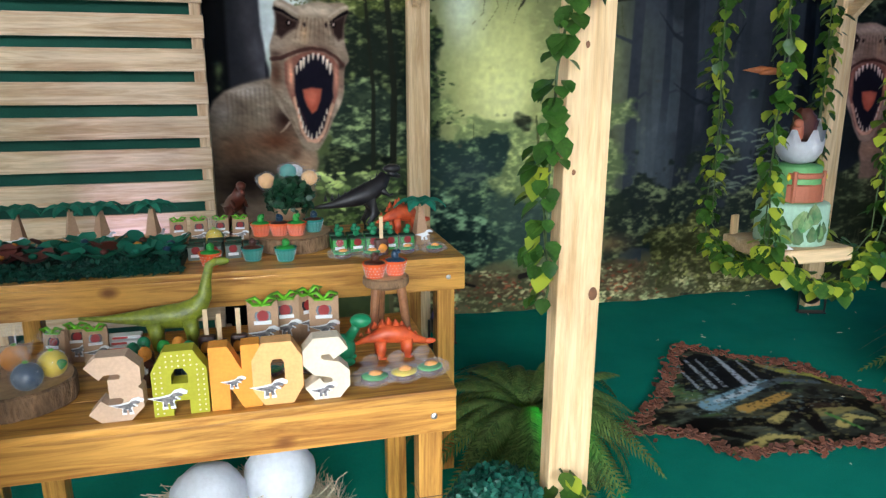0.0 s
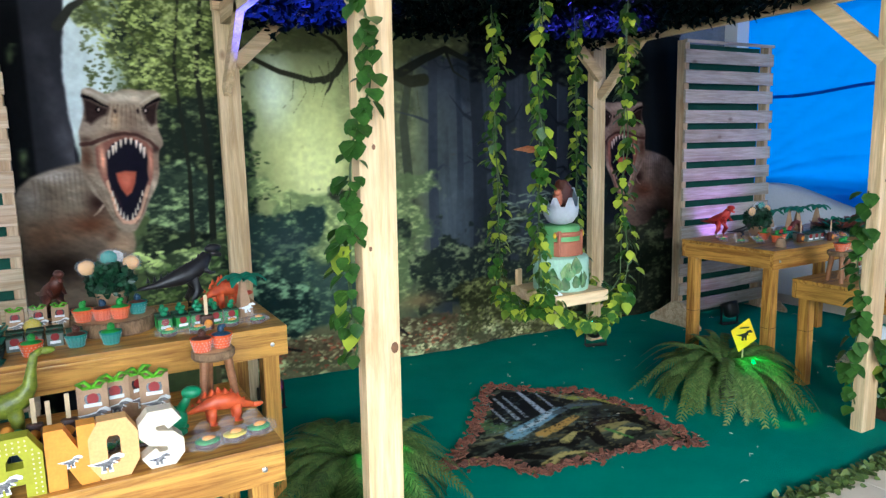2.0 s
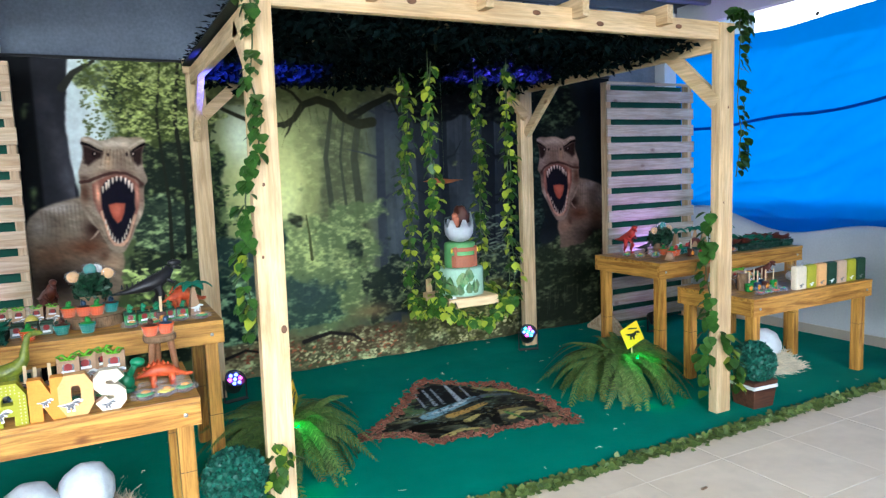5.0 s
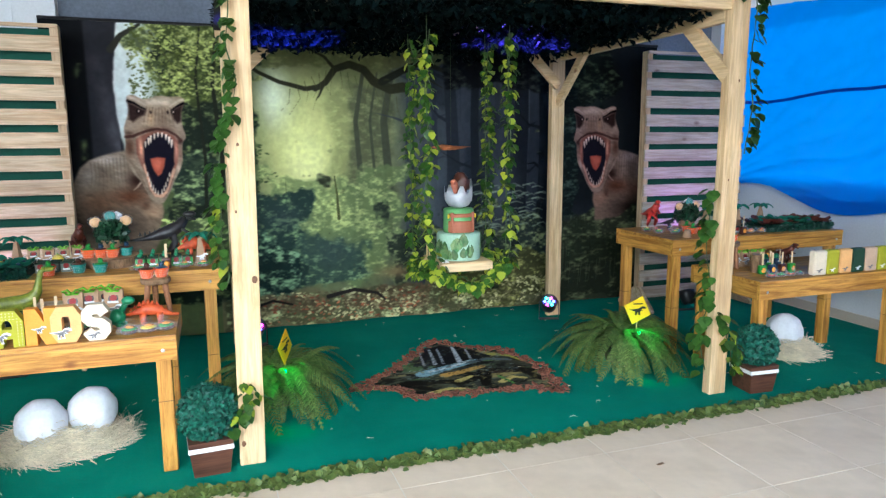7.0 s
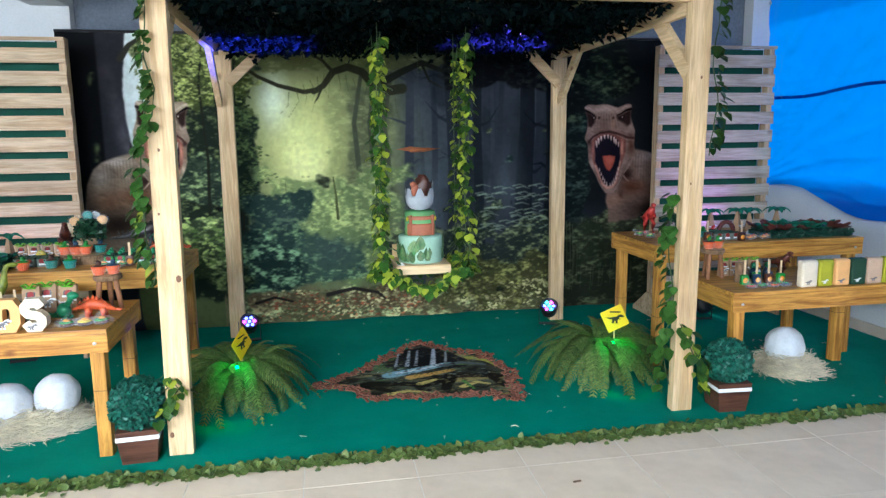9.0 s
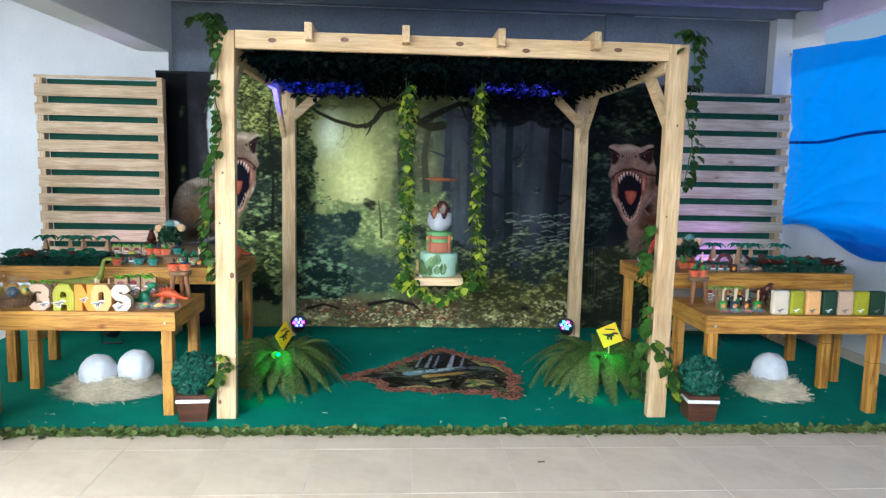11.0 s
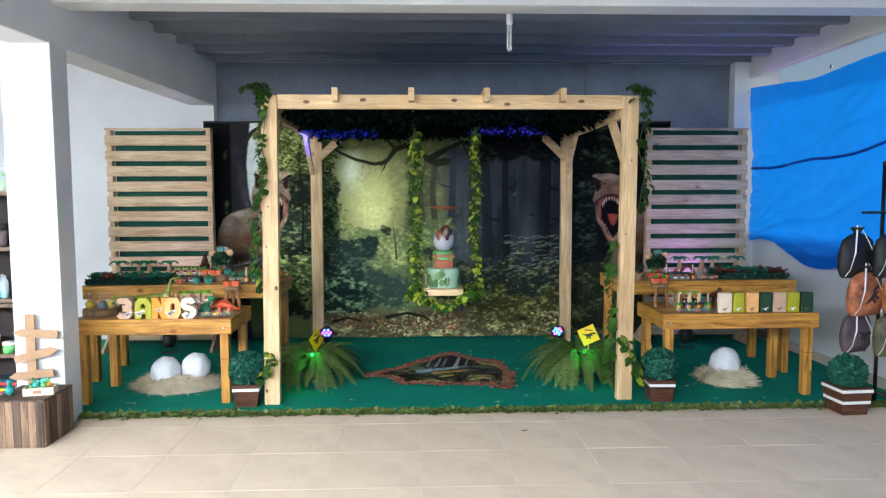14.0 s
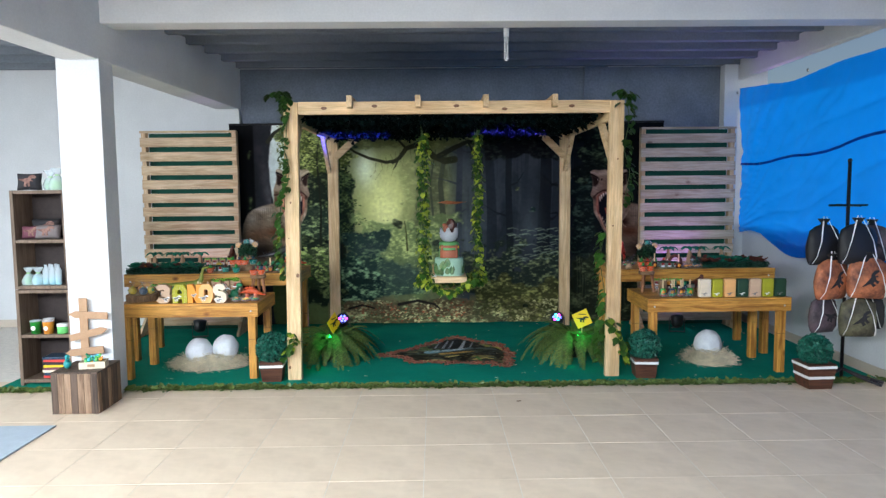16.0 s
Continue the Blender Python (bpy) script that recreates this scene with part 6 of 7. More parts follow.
def lolly(at, turn, cake=None):
    t = thing("cake_lolly", "chocolate cake lolly on a wooden stick", "lolly", at, turn, "cake lollies")
    part("cake", a_box(-0.018, 0.018, -0.012, 0.012, 0, 0.042, 0.008), cake or P_CHOC, t)
    part("decoration", ball(bm_new(), (0, -0.011, 0.020), (0.013, 0.005, 0.012), 2, 0.3), P_ORANGE, t, smooth=True)
    part("stick", a_box(-0.005, 0.005, -0.0012, 0.0012, 0.040, 0.095, 0.001), M_STICK, t)
    t.scale = (1.35, 1.35, 1.45)


def bottle(at, body, top):
    t = thing("sweet_tube", "dark foil sweet with a little dinosaur head on top", "sweet", at, 0, "sweet tubes")
    part("body", lathe(bm_new(), [(0.014, 0), (0.017, 0.01), (0.016, 0.035), (0.008, 0.046)], 14), body, t, smooth=True)
    bm = ball(bm_new(), (0, 0, 0.054), (0.012, 0.011, 0.013), 2)
    ball(bm, (0, -0.011, 0.050), (0.007, 0.008, 0.006), 1)
    part("topper", bm, top, t, smooth=True)
    bm = ball(bm_new(), (0, -0.014, 0.030), (0.007, 0.005, 0.008), 1)
    part("tooth", bm, M_WHITE, t)
    t.scale = (1.45, 1.45, 1.6)


def toy(name, label, build, material, at, turn):
    bm = bm_new()
    build(bm)
    return solid(name, bm, material, label, "toy", at, turn, "toy dinosaurs", smooth=True)


def limb(bm, a, b, r0, r1, foot=True):
    a, b = Vector(a), Vector(b)
    tube(bm, [a, a.lerp(b, 0.5) + Vector((0.1 * r0, 0, 0)), b], [r0, (r0 + r1) * 0.55, r1], 10)
    if foot:
        ball(bm, (b.x + r1 * 0.5, b.y, b.z + r1 * 0.3), (r1 * 1.5, r1 * 1.2, r1 * 0.7), 1)


def longneck(bm):
    tube(bm, [(-0.27, 0, 0.115), (-0.20, 0, 0.105), (-0.12, 0, 0.10), (-0.05, 0, 0.095), (0.01, 0, 0.095), (0.055, 0, 0.115), (0.08, 0, 0.15), (0.088, 0, 0.20), (0.10, 0, 0.245), (0.125, 0, 0.258)], [0.004, 0.010, 0.022, 0.036, 0.040, 0.034, 0.022, 0.015, 0.013, 0.012], 14)
    ball(bm, (0.135, 0, 0.255), (0.026, 0.015, 0.013), 2)
    for x in (-0.07, 0.03):
        for y in (-0.024, 0.024):
            limb(bm, (x, y, 0.085), (x + 0.008, y * 1.2, 0.0), 0.023, 0.014)


def biped(bm, s=1.0, crest=False):
    k = s
    tube(bm, [(-0.20 * k, 0, 0.10 * k), (-0.13 * k, 0, 0.105 * k), (-0.06 * k, 0, 0.12 * k), (0.0, 0, 0.135 * k), (0.05 * k, 0, 0.165 * k), (0.075 * k, 0, 0.20 * k)], [0.004 * k, 0.012 * k, 0.028 * k, 0.038 * k, 0.030 * k, 0.020 * k], 14)
    ball(bm, (0.098 * k, 0, 0.220 * k), (0.034 * k, 0.018 * k, 0.017 * k), 2)
    tube(bm, [(0.085 * k, 0, 0.205 * k), (0.128 * k, 0, 0.190 * k)], [0.012 * k, 0.007 * k], 8)
    for y in (-0.026 * k, 0.026 * k):
        tube(bm, [(0.0, y, 0.115 * k), (0.022 * k, y * 1.2, 0.070 * k), (-0.004 * k, y * 1.2, 0.035 * k), (0.006 * k, y * 1.2, 0.004 * k)], [0.026 * k, 0.017 * k, 0.010 * k, 0.010 * k], 10)
        ball(bm, (0.022 * k, y * 1.2, 0.008 * k), (0.022 * k, 0.012 * k, 0.008 * k), 1)
        tube(bm, [(0.05 * k, y, 0.150 * k), (0.075 * k, y, 0.128 * k), (0.090 * k, y, 0.132 * k)], [0.010 * k, 0.006 * k, 0.003 * k], 8)
    if crest:
        for i in range(9):
            f = i / 8
            p = Vector((-0.15 * k + 0.19 * k * f, 0, 0.120 * k + 0.065 * k * f ** 2))
            lathe(bm, [(0.008 * k, 0), (0.0008, 0.022 * k)], 5, Matrix.Translation(p))


def stego(bm):
    tube(bm, [(-0.125, 0, 0.055), (-0.08, 0, 0.070), (-0.03, 0, 0.085), (0.02, 0, 0.080), (0.06, 0, 0.058), (0.095, 0, 0.045)], [0.004, 0.014, 0.034, 0.034, 0.018, 0.011], 14)
    ball(bm, (0.108, 0, 0.044), (0.022, 0.012, 0.011), 2)
    for x in (-0.045, 0.035):
        for y in (-0.022, 0.022):
            limb(bm, (x, y, 0.065), (x, y * 1.3, 0.0), 0.018, 0.010)
    for i in range(9):
        f = i / 8
        x = -0.10 + 0.165 * f
        z = 0.066 + 0.055 * math.sin(math.pi * (f * 0.85 + 0.1))
        s = 0.008 + 0.010 * math.sin(math.pi * f)
        g = bmesh.ops.create_cone(bm, cap_ends=True, segments=4, radius1=s, radius2=0.001, depth=s * 1.8)["verts"]
        bmesh.ops.transform(bm, verts=g, matrix=pose(x, 0.006 * (-1) ** i, z + s * 0.5) @ Matrix.Diagonal((1, 0.25, 1, 1)))


def pot_bunch(at, label):
    """A small clipped bush in a pot, stuck with wrapped lollipops."""
    r = random.Random(int(abs(at[0]) * 1000))
    t = thing("lollipop_bush", label, "table decoration", at, 0, "lollipop bushes")
    part("pot", lathe(bm_new(), [(0.036, 0), (0.048, 0.06), (0.051, 0.062), (0.044, 0.062)], 20), P_KRAFT, t, "kraft coloured pot", True)
    c = Vector((0, 0, 0.098))
    # Dark filler again, painted as the shade deep inside the leaves.
    part("core", ball(bm_new(), tuple(c), 0.052, 2, 0.1), mat("bush_heart_shade", (0.003, 0.022, 0.010), 0.9), t, smooth=True)
    spots = []
    for _ in range(650):
        d = unit(r)
        spots.append((c + d * 0.056 * r.uniform(0.8, 1.1), d + unit(r) * 0.8, d, r.uniform(0.012, 0.024)))
    foliage("leaves", spots, mat("dark_bush_leaf", (0.008, 0.055, 0.02), 0.5, rnd=0.5, vary=0.2), t)
    for x, y, z, m in ((-0.062, -0.012, 0.145, P_PEACH), (0.0, -0.02, 0.172, P_TEAL), (0.06, -0.01, 0.150, P_PEACH), (0.02, 0.02, 0.165, P_WHITE)):
        ly = part("lollipop", ball(bm_new(), (x, y, z), (0.024, 0.012, 0.024), 2, 0.1), m, t, smooth=True)
        part("film", ball(bm_new(), (x, y, z), (0.031, 0.017, 0.031), 2, 0.3), M_CELLO, ly, "clear film", True)
        part("stick", tube(bm_new(), [(x, y, z), (x * 0.4, y * 0.4, 0.10)], 0.002, 5), M_WHITE, ly)
    t.scale = (1.3, 1.3, 1.25)


P_WHITE = M_WHITE


def sweet_tray(at, w, d, seed, rows, cols):
    r = random.Random(seed)
    t = thing("sweet_tray", "grassy tray packed with leafy chocolate flowers", "sweet tray", at, 0, "sweet trays")
    part("tray", a_box(0, w, 0, d, 0, 0.035, 0.006), mat("tray_grass", (0.004, 0.05, 0.03), 0.9, vary=0.5, scale=90), t, "dark green grassy tray")
    spots = []
    for _ in range(2200):
        e = r.random()
        if e < 0.5:
            p, o = (r.uniform(0, w), r.uniform(-0.012, 0.004), r.uniform(0, 0.045)), (0, -1, 0.4)
        else:
            p, o = (r.uniform(0, w), r.uniform(0, d), r.uniform(0.03, 0.045)), (0, 0, 1)
        u = unit(r)
        spots.append((p, Vector(o) + u, u, r.uniform(0.014, 0.026)))
    foliage("grass", spots, bpy.data.materials.get("tray_leaf") or leaf_material("tray_leaf", (0.003, 0.034, 0.020), (0.008, 0.062, 0.040), 0.6, 0.35, 0.05), t, BLADE, BLADE_F)
    tops = (P_ORANGE, P_CHOC, P_BROWN, P_BLUE, P_LEAF)
    for i in range(cols):
        for k in range(rows):
            x, y = w * (i + 0.5) / cols + r.uniform(-0.012, 0.012), d * (k + 0.5) / rows + r.uniform(-0.01, 0.01)
            f = bm_new()
            n = 6
            turn = r.uniform(0, 60)
            for q in range(n):
                a = radians(turn + q * 60)
                cx, cy = math.cos(a), math.sin(a)
                px, py = -cy, cx
                lift = r.uniform(-0.022, 0.016)
                pts = []
                for u, v, h in ((0.006, 0.0, 0.050), (0.026, 0.024, 0.064), (0.044, 0.031, 0.074), (0.060, 0.020, 0.080), (0.066, 0.0, 0.084), (0.060, -0.020, 0.080), (0.044, -0.031, 0.074), (0.026, -0.024, 0.064)):
                    pts.append((x + cx * u + px * v, y + cy * u + py * v, h + lift * u / 0.066 + r.uniform(-0.004, 0.004)))
                mid = f.verts.new((x + cx * 0.036, y + cy * 0.036, 0.060 + lift * 0.5))
                rim = [f.verts.new(v) for v in pts]
                for g in range(8):
                    f.faces.new((rim[g], rim[(g + 1) % 8], mid))
            fl = part("flower_cup", f, P_BROWN if r.random() < 0.45 else P_LEAF, t, smooth=True)
            part("sweet", ball(bm_new(), (x, y, 0.068), (0.015, 0.015, 0.011), 1, 0.2), tops[r.randrange(5)], fl, smooth=True)


def wrapped_ball(at, m1, rad=0.034):
    t = thing("wrapped_ball", "painted chocolate ball tied in clear film", "sweet", at, random.Random(int(at[0] * 999)).uniform(0, 360), "wrapped balls")
    part("ball", ball(bm_new(), (0, 0, rad), rad, 3), m1, t, smooth=True)
    bm = ball(bm_new(), (rad * 0.2, -rad * 0.75, rad * 1.1), (rad * 0.45, rad * 0.35, rad * 0.4), 2, 0.4)
    part("patch", bm, P_ORANGE if m1 is not P_YEL else P_GRASS, t, smooth=True)
    bm = ball(bm_new(), (0, 0, rad * 1.05), rad * 1.15, 3, 0.12)
    part("film", bm, M_CELLO, t, "clear film", True)
    bm = bm_new()
    for i in range(7):
        a, b = i * 0.9, i * 0.9 + 0.7
        bm.faces.new([bm.verts.new(q) for q in ((0, 0, rad * 2.05), (rad * 0.9 * math.cos(a), rad * 0.9 * math.sin(a), rad * 3.4), (rad * 0.9 * math.cos(b), rad * 0.9 * math.sin(b), rad * 3.2))])
    part("film_top", bm, M_CELLO, t, "gathered film")
    part("ribbon", lathe(bm_new(), [(0.005, rad * 2.0), (0.007, rad * 2.08), (0.005, rad * 2.15)], 10), P_BOW, t)


def little_stool(at):
    t = thing("log_stool", "small stool made of a log slice on three legs", "stool", at, 0, "log stools")
    part("top", lathe(bm_new(), [(0.066, 0.158), (0.072, 0.166), (0.071, 0.184), (0.066, 0.188)], 26), M_BARK, t)
    part("top_face", lathe(bm_new(), [(0.064, 0.1885), (0.063, 0.189)], 26), M_LOGTOP, t, "pale sawn face")
    for a in (100, 220, 340):
        x, y = math.cos(radians(a)), math.sin(radians(a))
        part("leg", tube(bm_new(), [(x * 0.066, y * 0.066, 0.0), (x * 0.046, y * 0.046, 0.160)], [0.013, 0.015], 10), M_STOOLLEG, t)


TZ = 0.8455
# tall table beside the left screen
sweet_tray((-0.93, 2.30, TZ), 0.68, 0.27, 1, 3, 7)
for i, x in enumerate((-0.86, -0.68, -0.58, -0.40)):
    palm((x, 2.78, TZ), 1.5, i * 25)
for i in range(7):
    sweet_box((-0.22 + (i % 4) * 0.062, 2.46 + 0.075 * (i // 4), TZ), rng.uniform(-8, 8))
for i in range(4):
    treat_bag((-0.30 + i * 0.075, 2.70, TZ), rng.uniform(-12, 12), 0.95)
wrapped_ball((-0.17, 2.64, TZ + 0.01), P_YEL, 0.030)
log_slice((0.11, 2.60, TZ), 0.155, 0.055, 3)
for i, (x, y, w) in enumerate(((0.0, 2.54, P_TERRA), (0.065, 2.53, P_TERRA), (0.125, 2.52, P_TERRA), (0.19, 2.57, P_TEAL))):
    cupcake((x, y, TZ + 0.056), w, P_CHOC if i % 2 else P_GRASS, P_GRASS if i % 2 == 0 else P_BLUE, i)
cupcake((-0.03, 2.40, TZ), P_TEAL, P_CHOC, P_CHOC, 7)
cupcake((0.08, 2.37, TZ), P_TEAL, P_GRASS, P_GRASS, 8)
cupcake((-0.165, 2.36, TZ), P_TERRA, P_GRASS, P_GRASS, 9)
pot_bunch((0.11, 2.68, TZ + 0.056), "pot of dark clipped leaves stuck with wrapped lollipops")
toy("toy_dinosaur", "black striped toy carnivore dinosaur standing on the table", lambda b: biped(b, 1.15, True), P_DINO_K, (0.42, 2.78, TZ), 12)
toy("toy_dinosaur", "brown toy ape-like dinosaur sitting at the back", lambda b: biped(b, 0.95), P_DINO_B, (-0.10, 2.86, TZ), -70)
for i in range(9):
    x, y = 0.27 + (i % 5) * 0.062, 2.45 + 0.07 * (i // 5)
    sweet_box((x, y, TZ), rng.uniform(-10, 10), P_GRASS)
    toy("sugar_dinosaur", "tiny green sugar dinosaur on a box", lambda b: (ball(b, (0, 0, 0.012), (0.014, 0.010, 0.012), 2), ball(b, (0.008, -0.004, 0.028), (0.010, 0.008, 0.009), 2)), P_DINO_T, (x, y, TZ + 0.0545), rng.uniform(-60, 60))
for x, y in ((0.27, 2.34), (0.37, 2.33), (0.50, 2.36), (0.60, 2.35)):
    cookie((x, y, TZ), rng.uniform(-20, 20), None, None, 1.05)
lolly((0.41, 2.36, TZ), 8)
palm((0.585, 2.52, TZ), 1.6, 10)
toy("toy_dinosaur", "orange toy stegosaurus at the table's back corner", stego, P_DINO_O, (0.56, 2.72, TZ), 20)

# low table beside the left screen
log_slice((-0.585, 1.80, LZ), 0.13, 0.060, 5, 0.95)
for x, y, m in ((-0.64, 1.75, P_YEL), (-0.535, 1.72, P_BLUE), (-0.50, 1.79, P_YEL), (-0.60, 1.85, P_ORANGE)):
    wrapped_ball((x, y, LZ + 0.0605), m)
for i in range(3):
    treat_bag((-0.555 + i * 0.05, 2.02 + 0.03 * (i % 2), LZ), -20 + 14 * i, 1.0)
for i in range(6):
    t = thing("chocolate_bar", "wrapped chocolate bar with pale printed label", "chocolate bar", (-0.40, 1.98 + i * 0.018, LZ + i * 0.010), 0, "chocolate bars")
    part("bar", a_box(-0.055, 0.055, -0.018, 0.018, 0, 0.0095, 0.002), M_WHITE, t)
    part("label_shape", a_box(-0.02, 0.02, -0.019, -0.0182, 0.002, 0.008), P_RED, t, "red printed shape")
toy("toy_dinosaur", "large olive green long-necked toy dinosaur", lambda b: (longneck(b), bmesh.ops.scale(b, vec=(0.98, 0.82, 0.98), verts=b.verts[:])), P_DINO_G, (-0.245, 2.10, LZ), 4)
for i, (x, y) in enumerate(((-0.33, 1.86), (-0.295, 1.82), (-0.255, 1.86), (-0.31, 1.90), (-0.22, 1.88), (-0.36, 1.82), (-0.19, 1.84))):
    bottle((x, y, LZ), (P_BLUE, P_CHOC)[i % 2], (P_DINO_T, P_ORANGE, P_GRASS)[i % 3])
for x, y in ((-0.12, 1.95), (-0.07, 1.99), (-0.16, 2.00)):
    lolly((x, y, LZ), rng.uniform(-20, 20))
for x, y, a in ((0.0, 2.02, -4), (0.062, 2.06, 3), (0.13, 2.09, 24), (0.178, 2.03, -6)):
    treat_bag((x, y, LZ), a, 1.38)
toy("toy_dinosaur", "green cartoon baby dinosaur with a blue front", lambda b: (ball(b, (0, 0, 0.045), (0.036, 0.030, 0.042), 3), tube(b, [(0.015, 0, 0.07), (0.035, 0, 0.10), (0.042, 0, 0.118)], [0.016, 0.013, 0.013], 12), ball(b, (0.052, 0, 0.125), (0.030, 0.022, 0.020), 3), tube(b, [(-0.02, 0, 0.03), (-0.06, 0, 0.02), (-0.085, 0, 0.035)], [0.02, 0.012, 0.004], 10), ball(b, (0.015, -0.02, 0.012), (0.022, 0.014, 0.012), 2), ball(b, (0.015, 0.02, 0.012), (0.022, 0.014, 0.012), 2)), P_DINO_T, (0.212, 1.84, LZ), -12)
little_stool((0.372, 2.05, LZ))
cupcake((0.335, 2.03, LZ + 0.1895), P_TERRA, P_CHOC, P_CHOC, 21)
cupcake((0.402, 2.05, LZ + 0.1895), P_TERRA, P_BLUE, P_BLUE, 22)
toy("toy_dinosaur", "orange toy stegosaurus with dark back plates", lambda b: (stego(b), bmesh.ops.scale(b, vec=(0.95, 0.75, 0.80), verts=b.verts[:])), P_DINO_O, (0.362, 1.86, LZ), 0)
for x, y, c in ((0.275, 1.675, None), (0.355, 1.685, P_YEL), (0.428, 1.70, None)):
    cookie((x, y, LZ), rng.uniform(-10, 10), c, None, 1.2)
for x, y in ((0.02, 1.80), (0.07, 1.82), (-0.05, 1.80), (0.12, 1.80), (-0.11, 1.82)):
    cookie((x, y, LZ), 10, P_GRASS, P_DINO_T, 0.9)

# tall table beside the right screen
toy("toy_dinosaur", "red toy carnivore dinosaur standing upright", lambda b: biped(b, 0.98), P_RED, (3.92, 2.86, TZ), -100)
toy("toy_dinosaur", "small black toy dinosaur at the red one's feet", lambda b: biped(b, 0.45), P_DINO_K, (3.99, 2.74, TZ), -60)
pot_bunch((4.15, 2.74, TZ), "pot of dark clipped leaves stuck with wrapped lollipops")
for i, (x, y) in enumerate(((3.80, 2.60), (3.88, 2.52), (3.78, 2.72), (3.96, 2.60))):
    cookie((x, y, TZ), 15 * i, P_GRASS, P_YEL, 1.0)
solid("volcano_favour", lathe(bm_new(), [(0.035, 0), (0.022, 0.05), (0.012, 0.055)], 14), P_KRAFT, "little kraft paper volcano", "party favour", (3.86, 2.36, TZ), smooth=True)
for i, (x, y, w) in enumerate(((4.02, 2.50, P_TERRA), (4.09, 2.52, P_TERRA), (4.18, 2.56, P_TEAL), (4.27, 2.58, P_TEAL), (4.06, 2.62, P_TERRA))):
    cupcake((x, y, TZ), w, P_CHOC if i % 2 else P_GRASS, P_GRASS if i % 2 == 0 else P_RED, 30 + i)
for i in range(6):
    sweet_box((4.20 + (i % 3) * 0.062, 2.40 + 0.07 * (i // 3), TZ), rng.uniform(-8, 8))
for x, y in ((4.12, 2.40), (4.33, 2.33)):
    lolly((x, y, TZ), 5)
t = solid("sponge_arch", tube(bm_new(), [(-0.06, 0, 0.0), (-0.055, 0, 0.05), (-0.03, 0, 0.085), (0.0, 0, 0.095), (0.03, 0, 0.085), (0.055, 0, 0.05), (0.06, 0, 0.0)], 0.016, 10), P_BROWN, "brown arch-shaped cake on the table", "cake", (4.40, 2.62, TZ), smooth=True)
for i in range(4):
    cookie((4.42 + 0.05 * i, 2.36 + 0.04 * (i % 2), TZ), 30 * i, P_ORANGE, P_TERRA, 0.95)
sweet_tray((4.58, 2.36, TZ), 0.63, 0.27, 2, 3, 8)
for i, x in enumerate((4.40, 4.62, 4.72, 4.95)):
    palm((x, 2.82, TZ), 1.55, i * 31)

# low table beside the right screen
little_stool((3.925, 2.02, LZ))
cupcake((3.885, 2.00, LZ + 0.1895), P_TERRA, P_CHOC, P_GRASS, 41)
cupcake((3.955, 2.02, LZ + 0.1895), P_TERRA, P_GRASS, P_GRASS, 42)
log_slice((4.02, 1.86, LZ), 0.035, 0.12, 9)
for i in range(7):
    lolly((4.00 + i * 0.040, 1.79 + 0.06 * (i % 2), LZ), rng.uniform(-15, 15), (P_GRASS, P_CHOC, P_BLUE)[i % 3])
for i in range(5):
    bottle((4.06 + i * 0.045, 1.92 + 0.03 * (i % 2), LZ), (P_BLUE, P_CHOC)[i % 2], (P_DINO_T, P_ORANGE)[i % 2])
for i in range(4):
    cookie((3.97 + i * 0.075, 1.68, LZ), 8 * i - 10, (P_RED, P_GRASS, P_TERRA, P_BLUE)[i], P_GRASS, 0.9)
for i in range(4):
    treat_bag((4.03 + i * 0.07, 2.06, LZ), rng.uniform(-10, 10), 1.0)
toy("toy_dinosaur", "brown toy dinosaur behind the sweets", lambda b: biped(b, 0.7), P_DINO_B, (4.38, 1.98, LZ), -80)
for x in (4.60, 4.68, 4.77):
    wrapped_ball((x, 1.92, LZ), P_WHITE, 0.034)
log_slice((4.92, 1.93, LZ), 0.10, 0.05, 11)


# ---- swing with the cake ----
def swing():
    t = thing("hanging_swing", "small wooden swing board hung among ivy", "swing", (0, 0, 0))
    part("board", a_box(1.95, 2.29, 2.20, 2.56, 0.742, 0.80, 0.008), PINE[0], t)
    for x in (1.945, 2.295):
        for y in (2.22, 2.54):
            part("rope", tube(bm_new(), [(x, y, 0.745), ((x - 2.12) * 1.45 + 2.13, y, 0.85), ((x - 2.12) * 1.48 + 2.13, y + (0.05 if y > 2.4 else -0.02), 2.25)], 0.003, 6), M_STEM, t)
    return t


